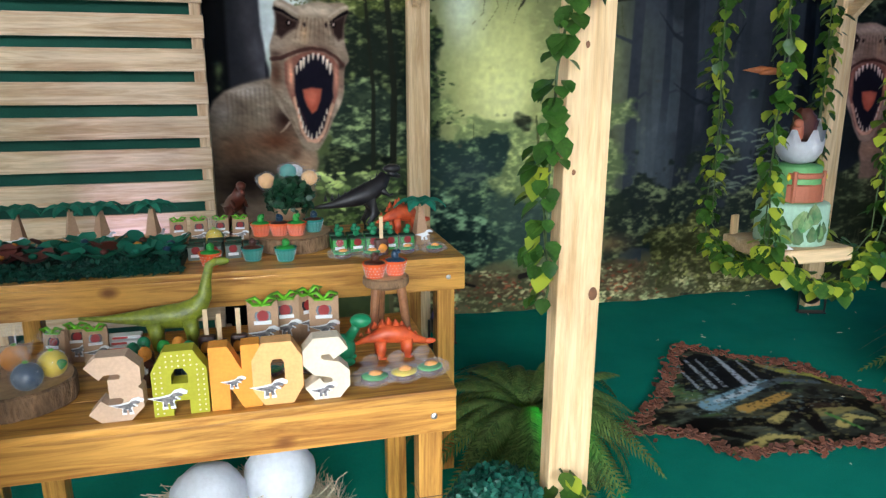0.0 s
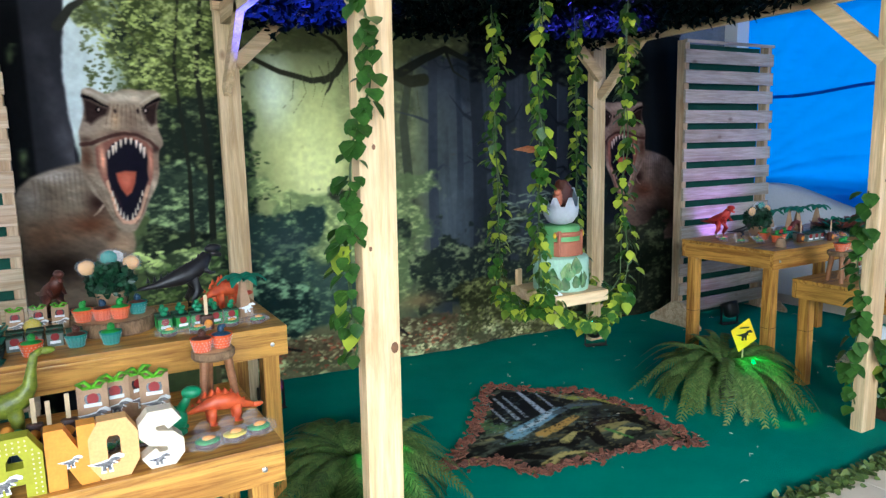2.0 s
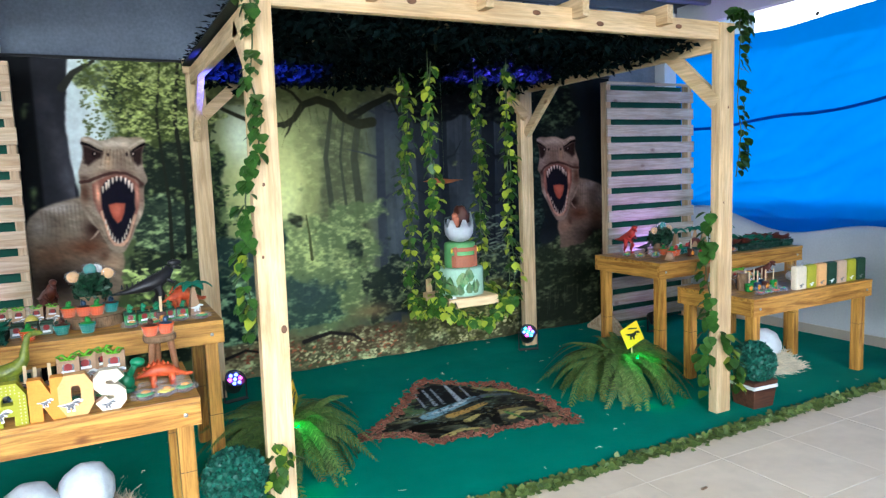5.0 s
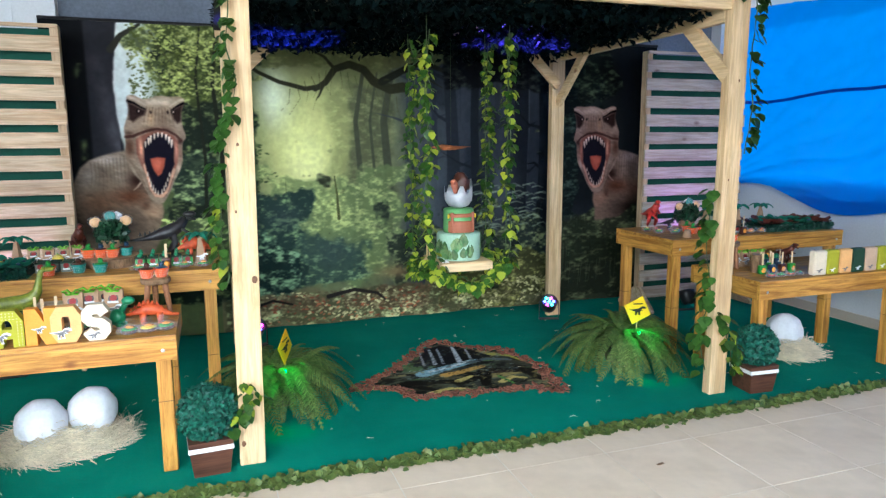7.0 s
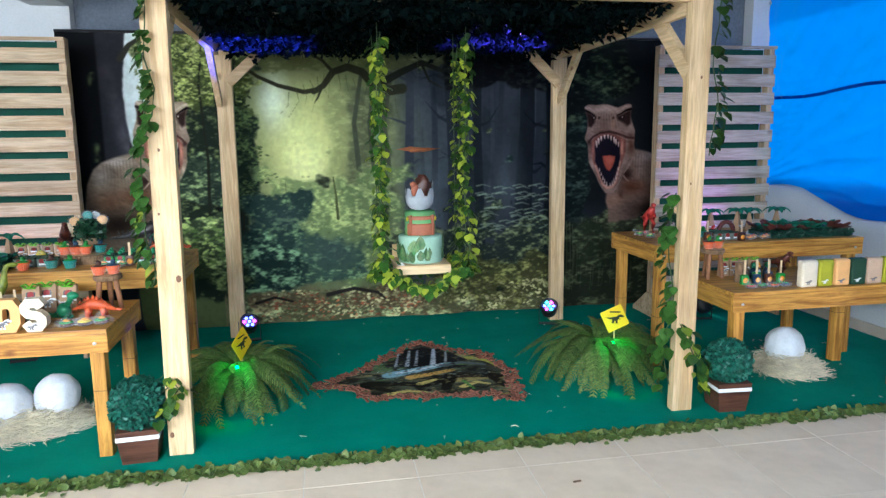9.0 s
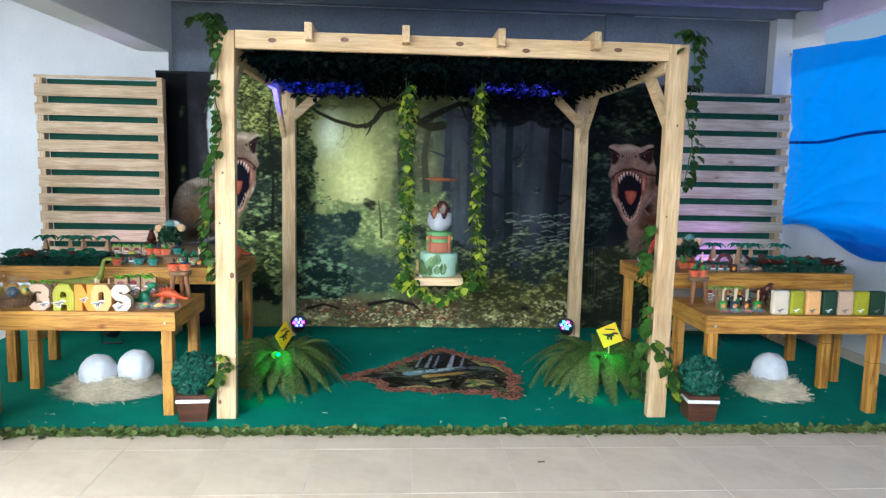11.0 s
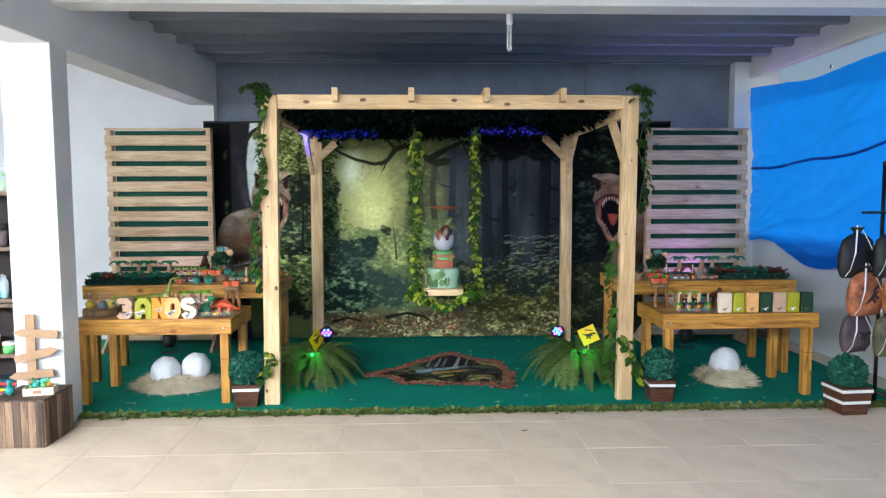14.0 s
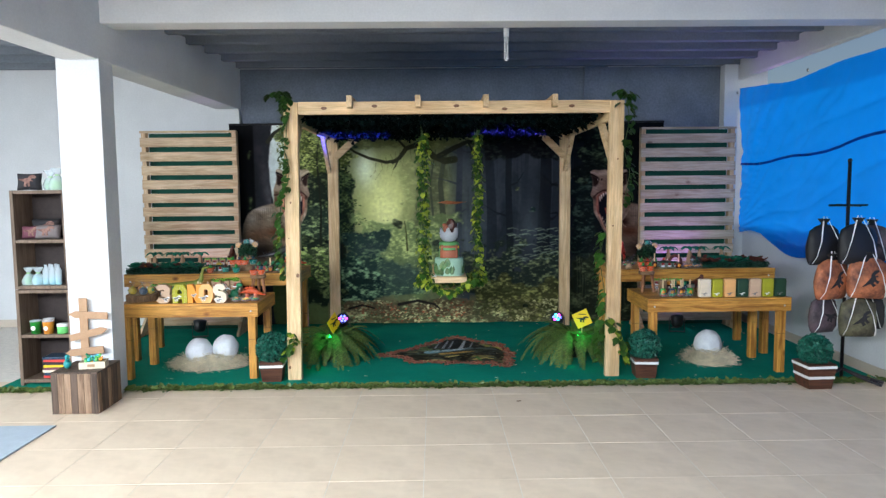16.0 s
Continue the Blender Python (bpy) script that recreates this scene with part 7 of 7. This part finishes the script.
def cake():
    t = thing("birthday_cake", "two-tier jungle cake topped with a hatching egg", "cake", (2.125, 2.37, 0.8005))
    t.scale = (1.03, 1.03, 1.33)
    pale, mint, brick = paint("pale_fondant", (168, 204, 178), 0.55), paint("mint_fondant", (98, 160, 96), 0.55), paint("brick_fondant", (172, 98, 70), 0.6)
    low = part("lower_tier", lathe(bm_new(), [(0.132, 0), (0.134, 0.01), (0.134, 0.118), (0.128, 0.125), (0.01, 0.126)], 36), pale, t, "pale blue-green fondant tier", True)
    r = random.Random(4)
    spots = []
    for i in range(26):
        a = r.uniform(-math.pi, 0.3)
        spots.append(((0.1355 * math.cos(a), 0.1355 * math.sin(a), r.uniform(0.0, 0.07)), (-0.3 * math.sin(a) * r.uniform(-1, 1), 0.3 * math.cos(a), 1), (math.cos(a), math.sin(a), 0), r.uniform(0.04, 0.07)))
    foliage("fondant_leaf", spots, leaf_material("fondant_leaf", (0.03, 0.20, 0.05), (0.25, 0.34, 0.14), 0.6, 0.5, 0.0), low)
    top = part("upper_tier", lathe(bm_new(), [(0.092, 0.126), (0.094, 0.14), (0.092, 0.232), (0.086, 0.238), (0.01, 0.239)], 32), mint, t, "mint green fondant tier", True)
    for z, h in ((0.128, 0.055), (0.200, 0.018)):
        bm = bm_new()
        rows = []
        for i in range(13):
            a = math.pi * (1.18 + 0.62 * i / 12)
            rows.append([bm.verts.new((q * math.cos(a), q * math.sin(a), zz)) for q, zz in ((0.095, z), (0.100, z + 0.004), (0.100, z + h - 0.004), (0.095, z + h))])
        for a, b in zip(rows, rows[1:]):
            for k in range(3):
                bm.faces.new((a[k], a[k + 1], b[k + 1], b[k]))
        part("gate_panel", bm, brick, top, "brick brown fondant gate")
    for s in (-1, 1):
        bm = tube(bm_new(), [(s * 0.066, -0.070, 0.128), (s * 0.066, -0.072, 0.222)], 0.009, 8)
        part("gate_post", bm, brick, top)
        part("flame", ball(bm_new(), (s * 0.085, -0.06, 0.205), (0.008, 0.008, 0.012), 1), P_YEL, top, "yellow sugar flame")
    bm = bm_new()
    n, rings = 28, []
    for f, z in ((0.30, 0.240), (0.70, 0.250), (0.95, 0.275), (1.0, 0.300)):
        rings.append([bm.verts.new((0.086 * f * math.cos(6.2832 * i / n), 0.086 * f * math.sin(6.2832 * i / n), z)) for i in range(n)])
    rings.append([bm.verts.new((0.085 * math.cos(6.2832 * i / n), 0.085 * math.sin(6.2832 * i / n), 0.318 + (0.026 if i % 4 < 2 else -0.008) + 0.03 * (math.cos(6.2832 * i / n) > 0.8))) for i in range(n)])
    for a, b in zip(rings, rings[1:]):
        for i in range(n):
            bm.faces.new((a[i], a[(i + 1) % n], b[(i + 1) % n], b[i]))
    bm.faces.new(rings[0][::-1])
    bmesh.ops.solidify(bm, geom=bm.faces[:], thickness=0.004)
    part("egg_shell", bm, M_EGG, t, "broken white egg shell", True)
    bm = ball(bm_new(), (-0.03, -0.015, 0.335), (0.024, 0.022, 0.034), 2, 0.2)
    ball(bm, (-0.042, -0.03, 0.362), (0.020, 0.016, 0.013), 2)
    part("hatchling", bm, brick, t, "brown sugar hatchling", True)
    bm = ball(bm_new(), (0.022, 0.012, 0.350), (0.052, 0.036, 0.056), 3, 0.5)
    part("chocolate_rock", bm, P_CHOC, t, "dark chocolate shard", True)


swing()
cake()
solid("white_claw", tube(bm_new(), [(0, 0, 0.0), (0.012, -0.02, 0.008), (0.03, -0.03, 0.002)], [0.012, 0.010, 0.002], 8), M_WHITE, "white sugar claw on the swing board", "cake decoration", (1.975, 2.235, 0.803), smooth=True)
t = solid("log_plaque", a_box(-0.022, 0.022, -0.008, 0.008, 0, 0.085, 0.006), PINE[2], "small pale wooden plaque at the board's end", "plaque", (1.985, 2.535, 0.8005), 20)
toy("toy_dinosaur", "brown winged toy reptile hanging on a thread", lambda b: (tube(b, [(-0.06, 0, 0), (0, 0, 0.008), (0.07, 0, 0.012)], [0.008, 0.016, 0.006], 10), prism(b, [(-0.15, 0.012), (-0.06, 0.03), (0.03, 0.02), (0.14, 0.016), (0.03, -0.006), (-0.05, -0.004)], -0.004, 0.004)), mat("rust_toy", lin((150, 84, 40)), 0.6), (2.165, 2.62, 1.48), 0)
solid("hanging_thread", tube(bm_new(), [(2.165, 2.62, 1.495), (2.165, 2.62, 2.25)], 0.0005, 4), M_STEM, "thin dark thread holding the winged toy", "thread")


# ---- shelf, crate and signpost beside the column ----
M_OAK = wood("grey_brown_shelf", (0.20, 0.14, 0.10), (0.12, 0.08, 0.055), 2, 0.55, 0.3)
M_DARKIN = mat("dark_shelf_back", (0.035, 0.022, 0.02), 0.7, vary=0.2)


def shelf_unit():
    t = thing("shelf_unit", "tall narrow brown wooden shelf unit with four bays", "shelf", (-1.50, 1.50, 0.0))
    w, d = 0.45, 0.28
    for z0, z1 in ((0.006, 0.815), (0.82, 1.64)):
        for x in (0.0, w - 0.028):
            part("side", a_box(x, x + 0.028, 0, d, z0, z1, 0.003), M_OAK, t)
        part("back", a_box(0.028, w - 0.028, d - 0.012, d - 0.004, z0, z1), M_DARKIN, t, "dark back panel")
    for z in (0.03, 0.41, 0.787, 0.822, 1.205, 1.612):
        part("shelf_board", a_box(0.0285, w - 0.0285, 0.002, d - 0.013, z, z + 0.028, 0.003), M_OAK, t)


shelf_unit()


P_PRINT = mat("faded_print", lin((150, 112, 100)), 0.8, vary=0.3, scale=40, tone=lin((96, 66, 60)))


def pillow(at, turn, tilt, w, h, body, shape):
    t = thing("pillow", "small printed pillow with a bold animal shape", "pillow", at, turn, "printed pillows")
    m = pose(0, 0, h * 0.5, -tilt, 0, 0)
    bm = bmesh.new()
    bmesh.ops.create_grid(bm, x_segments=10, y_segments=10, size=0.5)
    top = [v for v in bm.verts]
    g = bmesh.ops.duplicate(bm, geom=bm.faces[:] + bm.verts[:] + bm.edges[:])["geom"]
    back = [v for v in g if isinstance(v, bmesh.types.BMVert)]
    for group, s in ((top, -1), (back, 1)):
        for v in group:
            u, q = v.co.x * 2, v.co.y * 2
            k = max(0.0, (1 - u ** 4) * (1 - q ** 4)) ** 0.5
            v.co = Vector((u * w / 2 * (0.93 + 0.07 * abs(q)), s * 0.045 * k, q * h / 2 * (0.93 + 0.07 * abs(u))))
    bmesh.ops.remove_doubles(bm, verts=bm.verts[:], dist=0.0005)
    bm.transform(m)
    body_ob = part("cushion", bm, body, t, smooth=True)
    bm = prism(bm_new(), [(x * w * 0.36, z * h * 0.7) for x, z in dino_outline(1.0)], -0.049, -0.044)
    bm.transform(m)
    part("print_shape", bm, shape, body_ob, "plain printed shape")


P_PINK = paint("pink_print", (206, 122, 122), 0.7)
P_CHAR = paint("charcoal_cloth", (44, 42, 46), 0.85)
P_GREYC = paint("grey_cloth", (120, 110, 110), 0.85)
P_MAUVE = paint("mauve_cloth", (120, 70, 84), 0.85)
pillow((-1.36, 1.56, 1.6405), 4, 6, 0.20, 0.14, P_CHAR, P_PRINT)
pillow((-1.30, 1.66, 1.2335), 3, 4, 0.24, 0.17, P_CHAR, P_PRINT)
pillow((-1.38, 1.60, 1.2335), 8, 10, 0.18, 0.11, P_MAUVE, P_PRINT)
pillow((-1.23, 1.56, 1.2335), -4, 12, 0.22, 0.12, P_GREYC, P_PRINT)

M_BAGCLEAR = clear("party_bag_film", (0.85, 0.95, 1.0), 0.35)
P_AQUA, P_MINT = paint("aqua_sweets", (90, 196, 214), 0.4), paint("mint_sweets", (110, 200, 110), 0.4)


def party_bag(at, fill, s=1.0):
    t = thing("party_bag", "clear party bag tied over bright sweets", "party bag", at, random.Random(int(at[0] * 777)).uniform(-30, 30), "party bags")
    bm = ball(bm_new(), (0, 0, 0.032 * s), (0.042 * s, 0.034 * s, 0.032 * s), 2, 0.35)
    part("sweets", bm, fill, t, smooth=True)
    bm = bm_new()
    rows = []
    r = random.Random(int(at[0] * 500))
    for rad, z in ((0.046, 0.001), (0.050, 0.035), (0.036, 0.075), (0.012, 0.095), (0.034, 0.125), (0.042, 0.140)):
        rows.append([bm.verts.new((rad * s * (1 + 0.15 * r.uniform(-1, 1)) * math.cos(i * 0.5236), rad * s * (1 + 0.15 * r.uniform(-1, 1)) * math.sin(i * 0.5236), z * s)) for i in range(12)])
    for a, b in zip(rows, rows[1:]):
        for i in range(12):
            bm.faces.new((a[i], a[(i + 1) % 12], b[(i + 1) % 12], b[i]))
    part("film", bm, M_BAGCLEAR, t, "crinkled clear film", True)
    part("tie", lathe(bm_new(), [(0.012 * s, 0.090 * s), (0.015 * s, 0.095 * s), (0.012 * s, 0.100 * s)], 10), P_BOW, t, "lime tie")


def pot_cup(at, m):
    t = thing("sweet_cup", "bright plastic cup with a white printed shape and lid", "cup", at, 0, "sweet cups")
    part("cup", lathe(bm_new(), [(0.034, 0), (0.044, 0.10), (0.046, 0.102), (0.040, 0.102)], 20), m, t, smooth=True)
    part("lid", lathe(bm_new(), [(0.047, 0.1025), (0.047, 0.112), (0.012, 0.118)], 20), M_BAGCLEAR, t, "clear lid", True)
    part("print_shape", lathe(bm_new(), [(0.018, 0), (0.018, 0.003)], 16, pose(0, -0.0395, 0.05, 84, 0, 0)), M_WHITE, t)


party_bag((-1.20, 1.58, 1.6405), P_MINT, 1.15)
party_bag((-1.13, 1.56, 1.6405), P_BOW, 1.3)
for i, x in enumerate((-1.42, -1.34)):
    party_bag((x, 1.57, 0.8505), (P_MINT, P_AQUA)[i], 1.05)
for i in range(5):
    t = thing("clear_bottle", "clear plastic bottle with a pale blue base", "bottle", (-1.27 + 0.052 * (i % 3), 1.56 + 0.06 * (i // 3), 0.8505), 0, "clear bottles")
    part("bottle", lathe(bm_new(), [(0.024, 0), (0.026, 0.02), (0.026, 0.12), (0.012, 0.15), (0.012, 0.17)], 16), M_BAGCLEAR, t, smooth=True)
    part("filling", lathe(bm_new(), [(0.021, 0.002), (0.022, 0.05)], 14), P_AQUA, t)
pot_cup((-1.38, 1.56, 0.4385), P_GRASS)
pot_cup((-1.27, 1.55, 0.4385), P_ORANGE)
pot_cup((-1.32, 1.65, 0.4385), P_ORANGE)
t = thing("round_tin", "green round tin with a pale lid", "tin", (-1.15, 1.56, 0.4385))
part("tin", lathe(bm_new(), [(0.048, 0), (0.048, 0.06)], 22), P_MINT, t, smooth=True)
part("lid", lathe(bm_new(), [(0.050, 0.0605), (0.050, 0.080), (0.046, 0.084)], 22), M_WHITE, t, "pale lid", True)
for i, c in enumerate((P_RED, P_BLUE, P_IVORY, P_MAUVE, P_YEL, P_CHAR, P_RED, P_BLUE)):
    t = thing("book", "thin colouring book lying in a stack", "book", (-1.22 + 0.006 * math.sin(i * 2.3), 1.62, 0.0585 + i * 0.0225), 5 * math.sin(i * 1.9), "stacked books")
    part("cover", a_box(-0.11, 0.11, -0.08, 0.08, 0, 0.021, 0.002), c, t)
    part("pages", a_box(-0.108, 0.1112, -0.0785, 0.078, 0.003, 0.018), M_WHITE, t, "white page edges")


def crate():
    t = thing("wooden_crate", "square crate of scorched brown boards", "crate", (-0.65, 0.935, 0.0))
    dark, pale = wood("scorched_board", (0.12, 0.08, 0.058), (0.05, 0.034, 0.026), 2, 0.6, 0.3), wood("pale_board", (0.32, 0.21, 0.135), (0.16, 0.095, 0.058), 2, 0.6, 0.3)
    part("body", a_box(-0.163, 0.163, -0.178, 0.178, 0.0, 0.298, 0.004), dark, t)
    for i in range(7):
        x = -0.168 + i * 0.048
        part("board", a_box(x, x + 0.046, -0.186, -0.1785, 0.002, 0.30, 0.002), dark if i in (0, 3, 6) else pale, t)
    for i in range(7):
        y = -0.178 + i * 0.051
        part("board", a_box(0.1635, 0.171, y, y + 0.049, 0.002, 0.30, 0.002), dark if i % 3 else pale, t)
    part("lid", a_box(-0.170, 0.172, -0.188, 0.180, 0.3005, 0.312, 0.003), dark, t)


crate()


def signpost():
    t = thing("arrow_signpost", "small wooden post with three pointing arrow boards", "signpost", (-0.74, 1.10, 0.3125))
    part("post", a_box(-0.032, 0.032, 0.0, 0.012, 0.0, 0.49, 0.002), P_KRAFT, t)
    for z, flip, tilt, dx in ((0.36, -1, -3, 0.04), (0.215, 1, 14, 0.04), (0.075, -1, 6, 0.0)):
        out = [(-0.15, -0.027), (0.10, -0.027), (0.15, 0.0), (0.10, 0.027), (-0.15, 0.027)]
        bm = prism(bm_new(), [(x * flip, q) for x, q in out], -0.012, -0.0015)
        bm.transform(pose(dx, 0, z, 0, -tilt, 0))
        part("arrow", bm, P_KRAFT, t, "kraft coloured arrow board")


signpost()
t = thing("toy_box", "white card box heaped with green dinosaur toys", "toy box", (-0.575, 0.90, 0.3125), 12)
for x0, x1, y0, y1 in ((-0.09, 0.09, -0.055, -0.049), (-0.09, 0.09, 0.049, 0.055), (-0.09, -0.084, -0.0485, 0.0485), (0.084, 0.09, -0.0485, 0.0485)):
    part("side", a_box(x0, x1, y0, y1, 0, 0.05, 0.001), P_IVORY, t)
part("base", a_box(-0.0835, 0.0835, -0.0485, 0.0485, 0.0, 0.004), P_IVORY, t)
part("print_shape", a_box(-0.03, 0.02, -0.0575, -0.0555, 0.015, 0.035), P_KRAFT, t)
r = random.Random(66)
for i in range(11):
    x, y = r.uniform(-0.06, 0.06), r.uniform(-0.03, 0.03)
    bm = ball(bm_new(), (0, 0, 0.016), (0.022, 0.013, 0.014), 2, 0.3)
    ball(bm, (0.022, 0, 0.032), (0.013, 0.009, 0.010), 1)
    tube(bm, [(0.012, 0, 0.018), (0.02, 0, 0.032)], 0.007, 6)
    solid("toy_figure", bm, (P_MINT, P_DINO_T, P_AQUA, P_ORANGE)[i % 4], "little plastic dinosaur in the white box", "toy", (-0.575 + x, 0.90 + y, 0.345 + 0.014 * (i % 3)), r.uniform(0, 360), "small toys", smooth=True)
toy("toy_dinosaur", "teal toy dinosaur sitting on the crate", lambda b: (ball(b, (0, 0, 0.035), (0.032, 0.028, 0.035), 2), tube(b, [(0.01, 0, 0.06), (0.022, 0, 0.09)], [0.016, 0.013], 10), ball(b, (0.03, 0, 0.098), (0.024, 0.017, 0.016), 2), tube(b, [(-0.02, 0, 0.02), (-0.07, 0, 0.012)], [0.018, 0.004], 8)), paint("teal_toy", (40, 150, 150), 0.4), (-0.75, 0.86, 0.3125), -60)
structure("floor_panel", a_box(-2.4, -0.65, -1.2, 0.49, 0.0005, 0.010, 0.002), paint("pale_grey_rubber", (176, 188, 198), 0.5, vary=0.05), "pale grey-blue panel lying on the tiles", "panel")


# ---- backpack stand by the tarpaulin ----
def backpack(at, turn, s, body, shape, seed):
    t = thing("drawstring_backpack", "soft drawstring backpack with " + ("a faded dinosaur print" if shape else "plain black cloth"), "backpack", at, turn, "hanging backpacks")
    bm = bm_new()
    rows = []
    r = random.Random(seed)
    n = 28
    for wd, dp, z in ((0.030, 0.012, 0.335), (0.085, 0.022, 0.318), (0.135, 0.040, 0.285), (0.150, 0.055, 0.22), (0.156, 0.064, 0.14), (0.152, 0.056, 0.06), (0.142, 0.034, 0.015), (0.125, 0.012, 0.0)):
        ring = []
        for i in range(n):
            a = 6.2832 * i / n
            x = wd * s * abs(math.cos(a)) ** 0.55 * math.copysign(1, math.cos(a))
            y = dp * s * math.sin(a)
            k = noise.noise((x * 16, y * 16 + seed * 3.1, z * 13)) * 0.020 * s + noise.noise((x * 40, seed, z * 30)) * 0.007 * s
            ring.append(bm.verts.new((x + 0.4 * k, y + k * (1 if y > 0 else -1), z * s + 0.3 * k)))
        rows.append(ring)
    for a, b in zip(rows, rows[1:]):
        for i in range(n):
            bm.faces.new((a[i], a[(i + 1) % n], b[(i + 1) % n], b[i]))
    bm.faces.new(rows[0])
    bm.faces.new(rows[-1][::-1])
    pack = part("pack", bm, shape or body, t, smooth=True)
    if shape is not None:
        bm = prism(bm_new(), dino_outline(0.095 * s), -0.0715 * s, -0.0690 * s)
        bm.transform(pose(0.01 * s, 0, 0.15 * s, 0, r.uniform(-70, 40), 0))
        part("dinosaur_shape", bm, P_CHAR, pack, "dark dinosaur silhouette")
    part("neck", lathe(bm_new(), [(0.030 * s, 0.330 * s), (0.022 * s, 0.345 * s), (0.046 * s, 0.375 * s), (0.050 * s, 0.382 * s)], 14), body, t, "gathered cloth neck")
    for q in (-1, 1):
        pts = [(q * 0.012, -0.012, 0.400 * s), (q * 0.05 * s, -0.045 * s, 0.30 * s), (q * 0.085 * s, -0.074 * s, 0.20 * s), (q * 0.118 * s, -0.066 * s, 0.07 * s), (q * 0.128 * s, -0.030 * s, 0.015 * s)]
        part("cord", tube(bm_new(), pts, 0.0055, 6, 0.5), M_WHITE, t, "flat white cord")


def coat_stand():
    t = thing("coat_stand", "dark iron stand with cross arms for backpacks", "stand", (5.38, 1.40, 0.0))
    part("pole", tube(bm_new(), [(0, 0, 0.02), (0, 0, 1.82)], 0.014, 10), M_IRON, t, smooth=True)
    part("finial", ball(bm_new(), (0, 0, 1.825), 0.018, 2), M_IRON, t, smooth=True)
    for z, l in ((1.46, 0.16), (1.12, 0.16), (0.80, 0.15)):
        part("arm", tube(bm_new(), [(-l, 0.0, z), (l, 0.0, z)], 0.009, 8), M_IRON, t)
        part("arm", tube(bm_new(), [(0, -l, z), (0, l, z)], 0.009, 8), M_IRON, t)
    for a in (-30, 80, 200, 310):
        x, y = math.cos(radians(a)), math.sin(radians(a))
        part("foot", tube(bm_new(), [(0, 0, 0.10), (x * 0.14, y * 0.14, 0.05), (x * 0.30, y * 0.30, 0.014)], 0.012, 8), M_IRON, t)


coat_stand()
P_BAG = paint("black_nylon", (26, 25, 28), 0.55)
P_FLAME = mat("flame_print", lin((206, 122, 78)), 0.6, vary=0.2, scale=9, fine=60, tone=lin((70, 40, 34)))
P_OLIVEBAG = mat("olive_print", lin((108, 104, 76)), 0.6, vary=0.2, scale=9, fine=60, tone=lin((40, 36, 34)))
P_PLUMBAG = mat("plum_print", lin((96, 78, 84)), 0.6, vary=0.2, scale=9, fine=60, tone=lin((44, 38, 44)))
for i, (x, y, z, s, sh, a) in enumerate(((5.15, 1.34, 0.98, 0.98, None, 14), (5.37, 1.24, 0.99, 0.98, None, -4), (5.57, 1.38, 1.00, 0.90, P_PLUMBAG, -40),
                                         (5.20, 1.30, 0.70, 0.98, P_FLAME, 16), (5.44, 1.21, 0.72, 0.98, P_FLAME, -10), (5.62, 1.38, 0.72, 0.85, P_FLAME, -55),
                                         (5.17, 1.34, 0.42, 0.90, P_PLUMBAG, 20), (5.41, 1.26, 0.40, 0.95, P_OLIVEBAG, -6), (5.58, 1.42, 0.44, 0.85, None, -40))):
    backpack((x, y, z), a, s, P_BAG, sh, i)
potted_bush((5.055, 1.235, 0.0), 3, "squat plastic bush in a banded wooden planter", (0.095, 0.18), 0.120, 0.235)


# ---- lamp on the ceiling, and oddments ----
t = thing("ceiling_lamp", "energy-saving tube bulb hanging in a plain socket", "lamp", (2.60, 1.63, 0.0))
part("cord", tube(bm_new(), [(0, 0, 2.96), (0, 0, 3.165)], 0.004, 6), M_WHITE, t)
part("rose", lathe(bm_new(), [(0.05, 3.062), (0.05, 3.07), (0.02, 3.085)], 16), M_WHITE, t, "ceiling rose", True)
part("socket", lathe(bm_new(), [(0.020, 2.87), (0.024, 2.90), (0.024, 2.95), (0.012, 2.97)], 16), M_WHITE, t, smooth=True)
for i in range(4):
    a = i * math.pi / 2 + 0.5
    x, y = 0.015 * math.cos(a), 0.015 * math.sin(a)
    part("glass_tube", tube(bm_new(), [(x, y, 2.87), (x, y, 2.70), (x * 0.3, y * 0.3, 2.685)], 0.009, 8), mat("opal_glass", (0.85, 0.86, 0.85), 0.2) if i == 0 else bpy.data.materials["opal_glass"], t, smooth=True)

r = random.Random(77)
bm = bm_new()
for _ in range(90):
    x, y = r.uniform(-0.4, 5.5), r.uniform(1.45, 3.9)
    if 0.5 < x < 1.5 and y > 2.0:
        continue
    a, l = r.uniform(0, 6.28), r.uniform(0.008, 0.04)
    tube(bm, [(x, y, 0.0085), (x + l * 0.5 * math.cos(a), y + l * 0.5 * math.sin(a), 0.012), (x + l * math.cos(a + 0.6), y + l * math.sin(a + 0.6), 0.0085)], 0.0016, 4)
solid("litter", bm, M_STRAW, "scattered bits of straw and paper on the carpet", "litter", kind="stuff")
solid("dry_leaf", a_box(-0.02, 0.02, -0.006, 0.006, 0, 0.004, 0.001), M_BARK, "dry brown leaf fallen on the tiles", "leaf", (2.62, 0.93, 0.0005), 10)

# ---- floor tiles ----
bm = bm_new()
box(bm, 0.0, 0.521, 0.0, 0.526, -0.010, 0.0)
tile_mesh = finish("tile", bm, M_TILE)
for i in range(-8, 9):
    for k in range(-10, 1):
        ob = new("tile", tile_mesh)
        ob.parent = FLOOR
        ob.location = (1.392 + i * 0.525, 1.122 + k * 0.53, 0.0005 * math.sin(i * 3.1 + k * 1.7) - 0.0008)
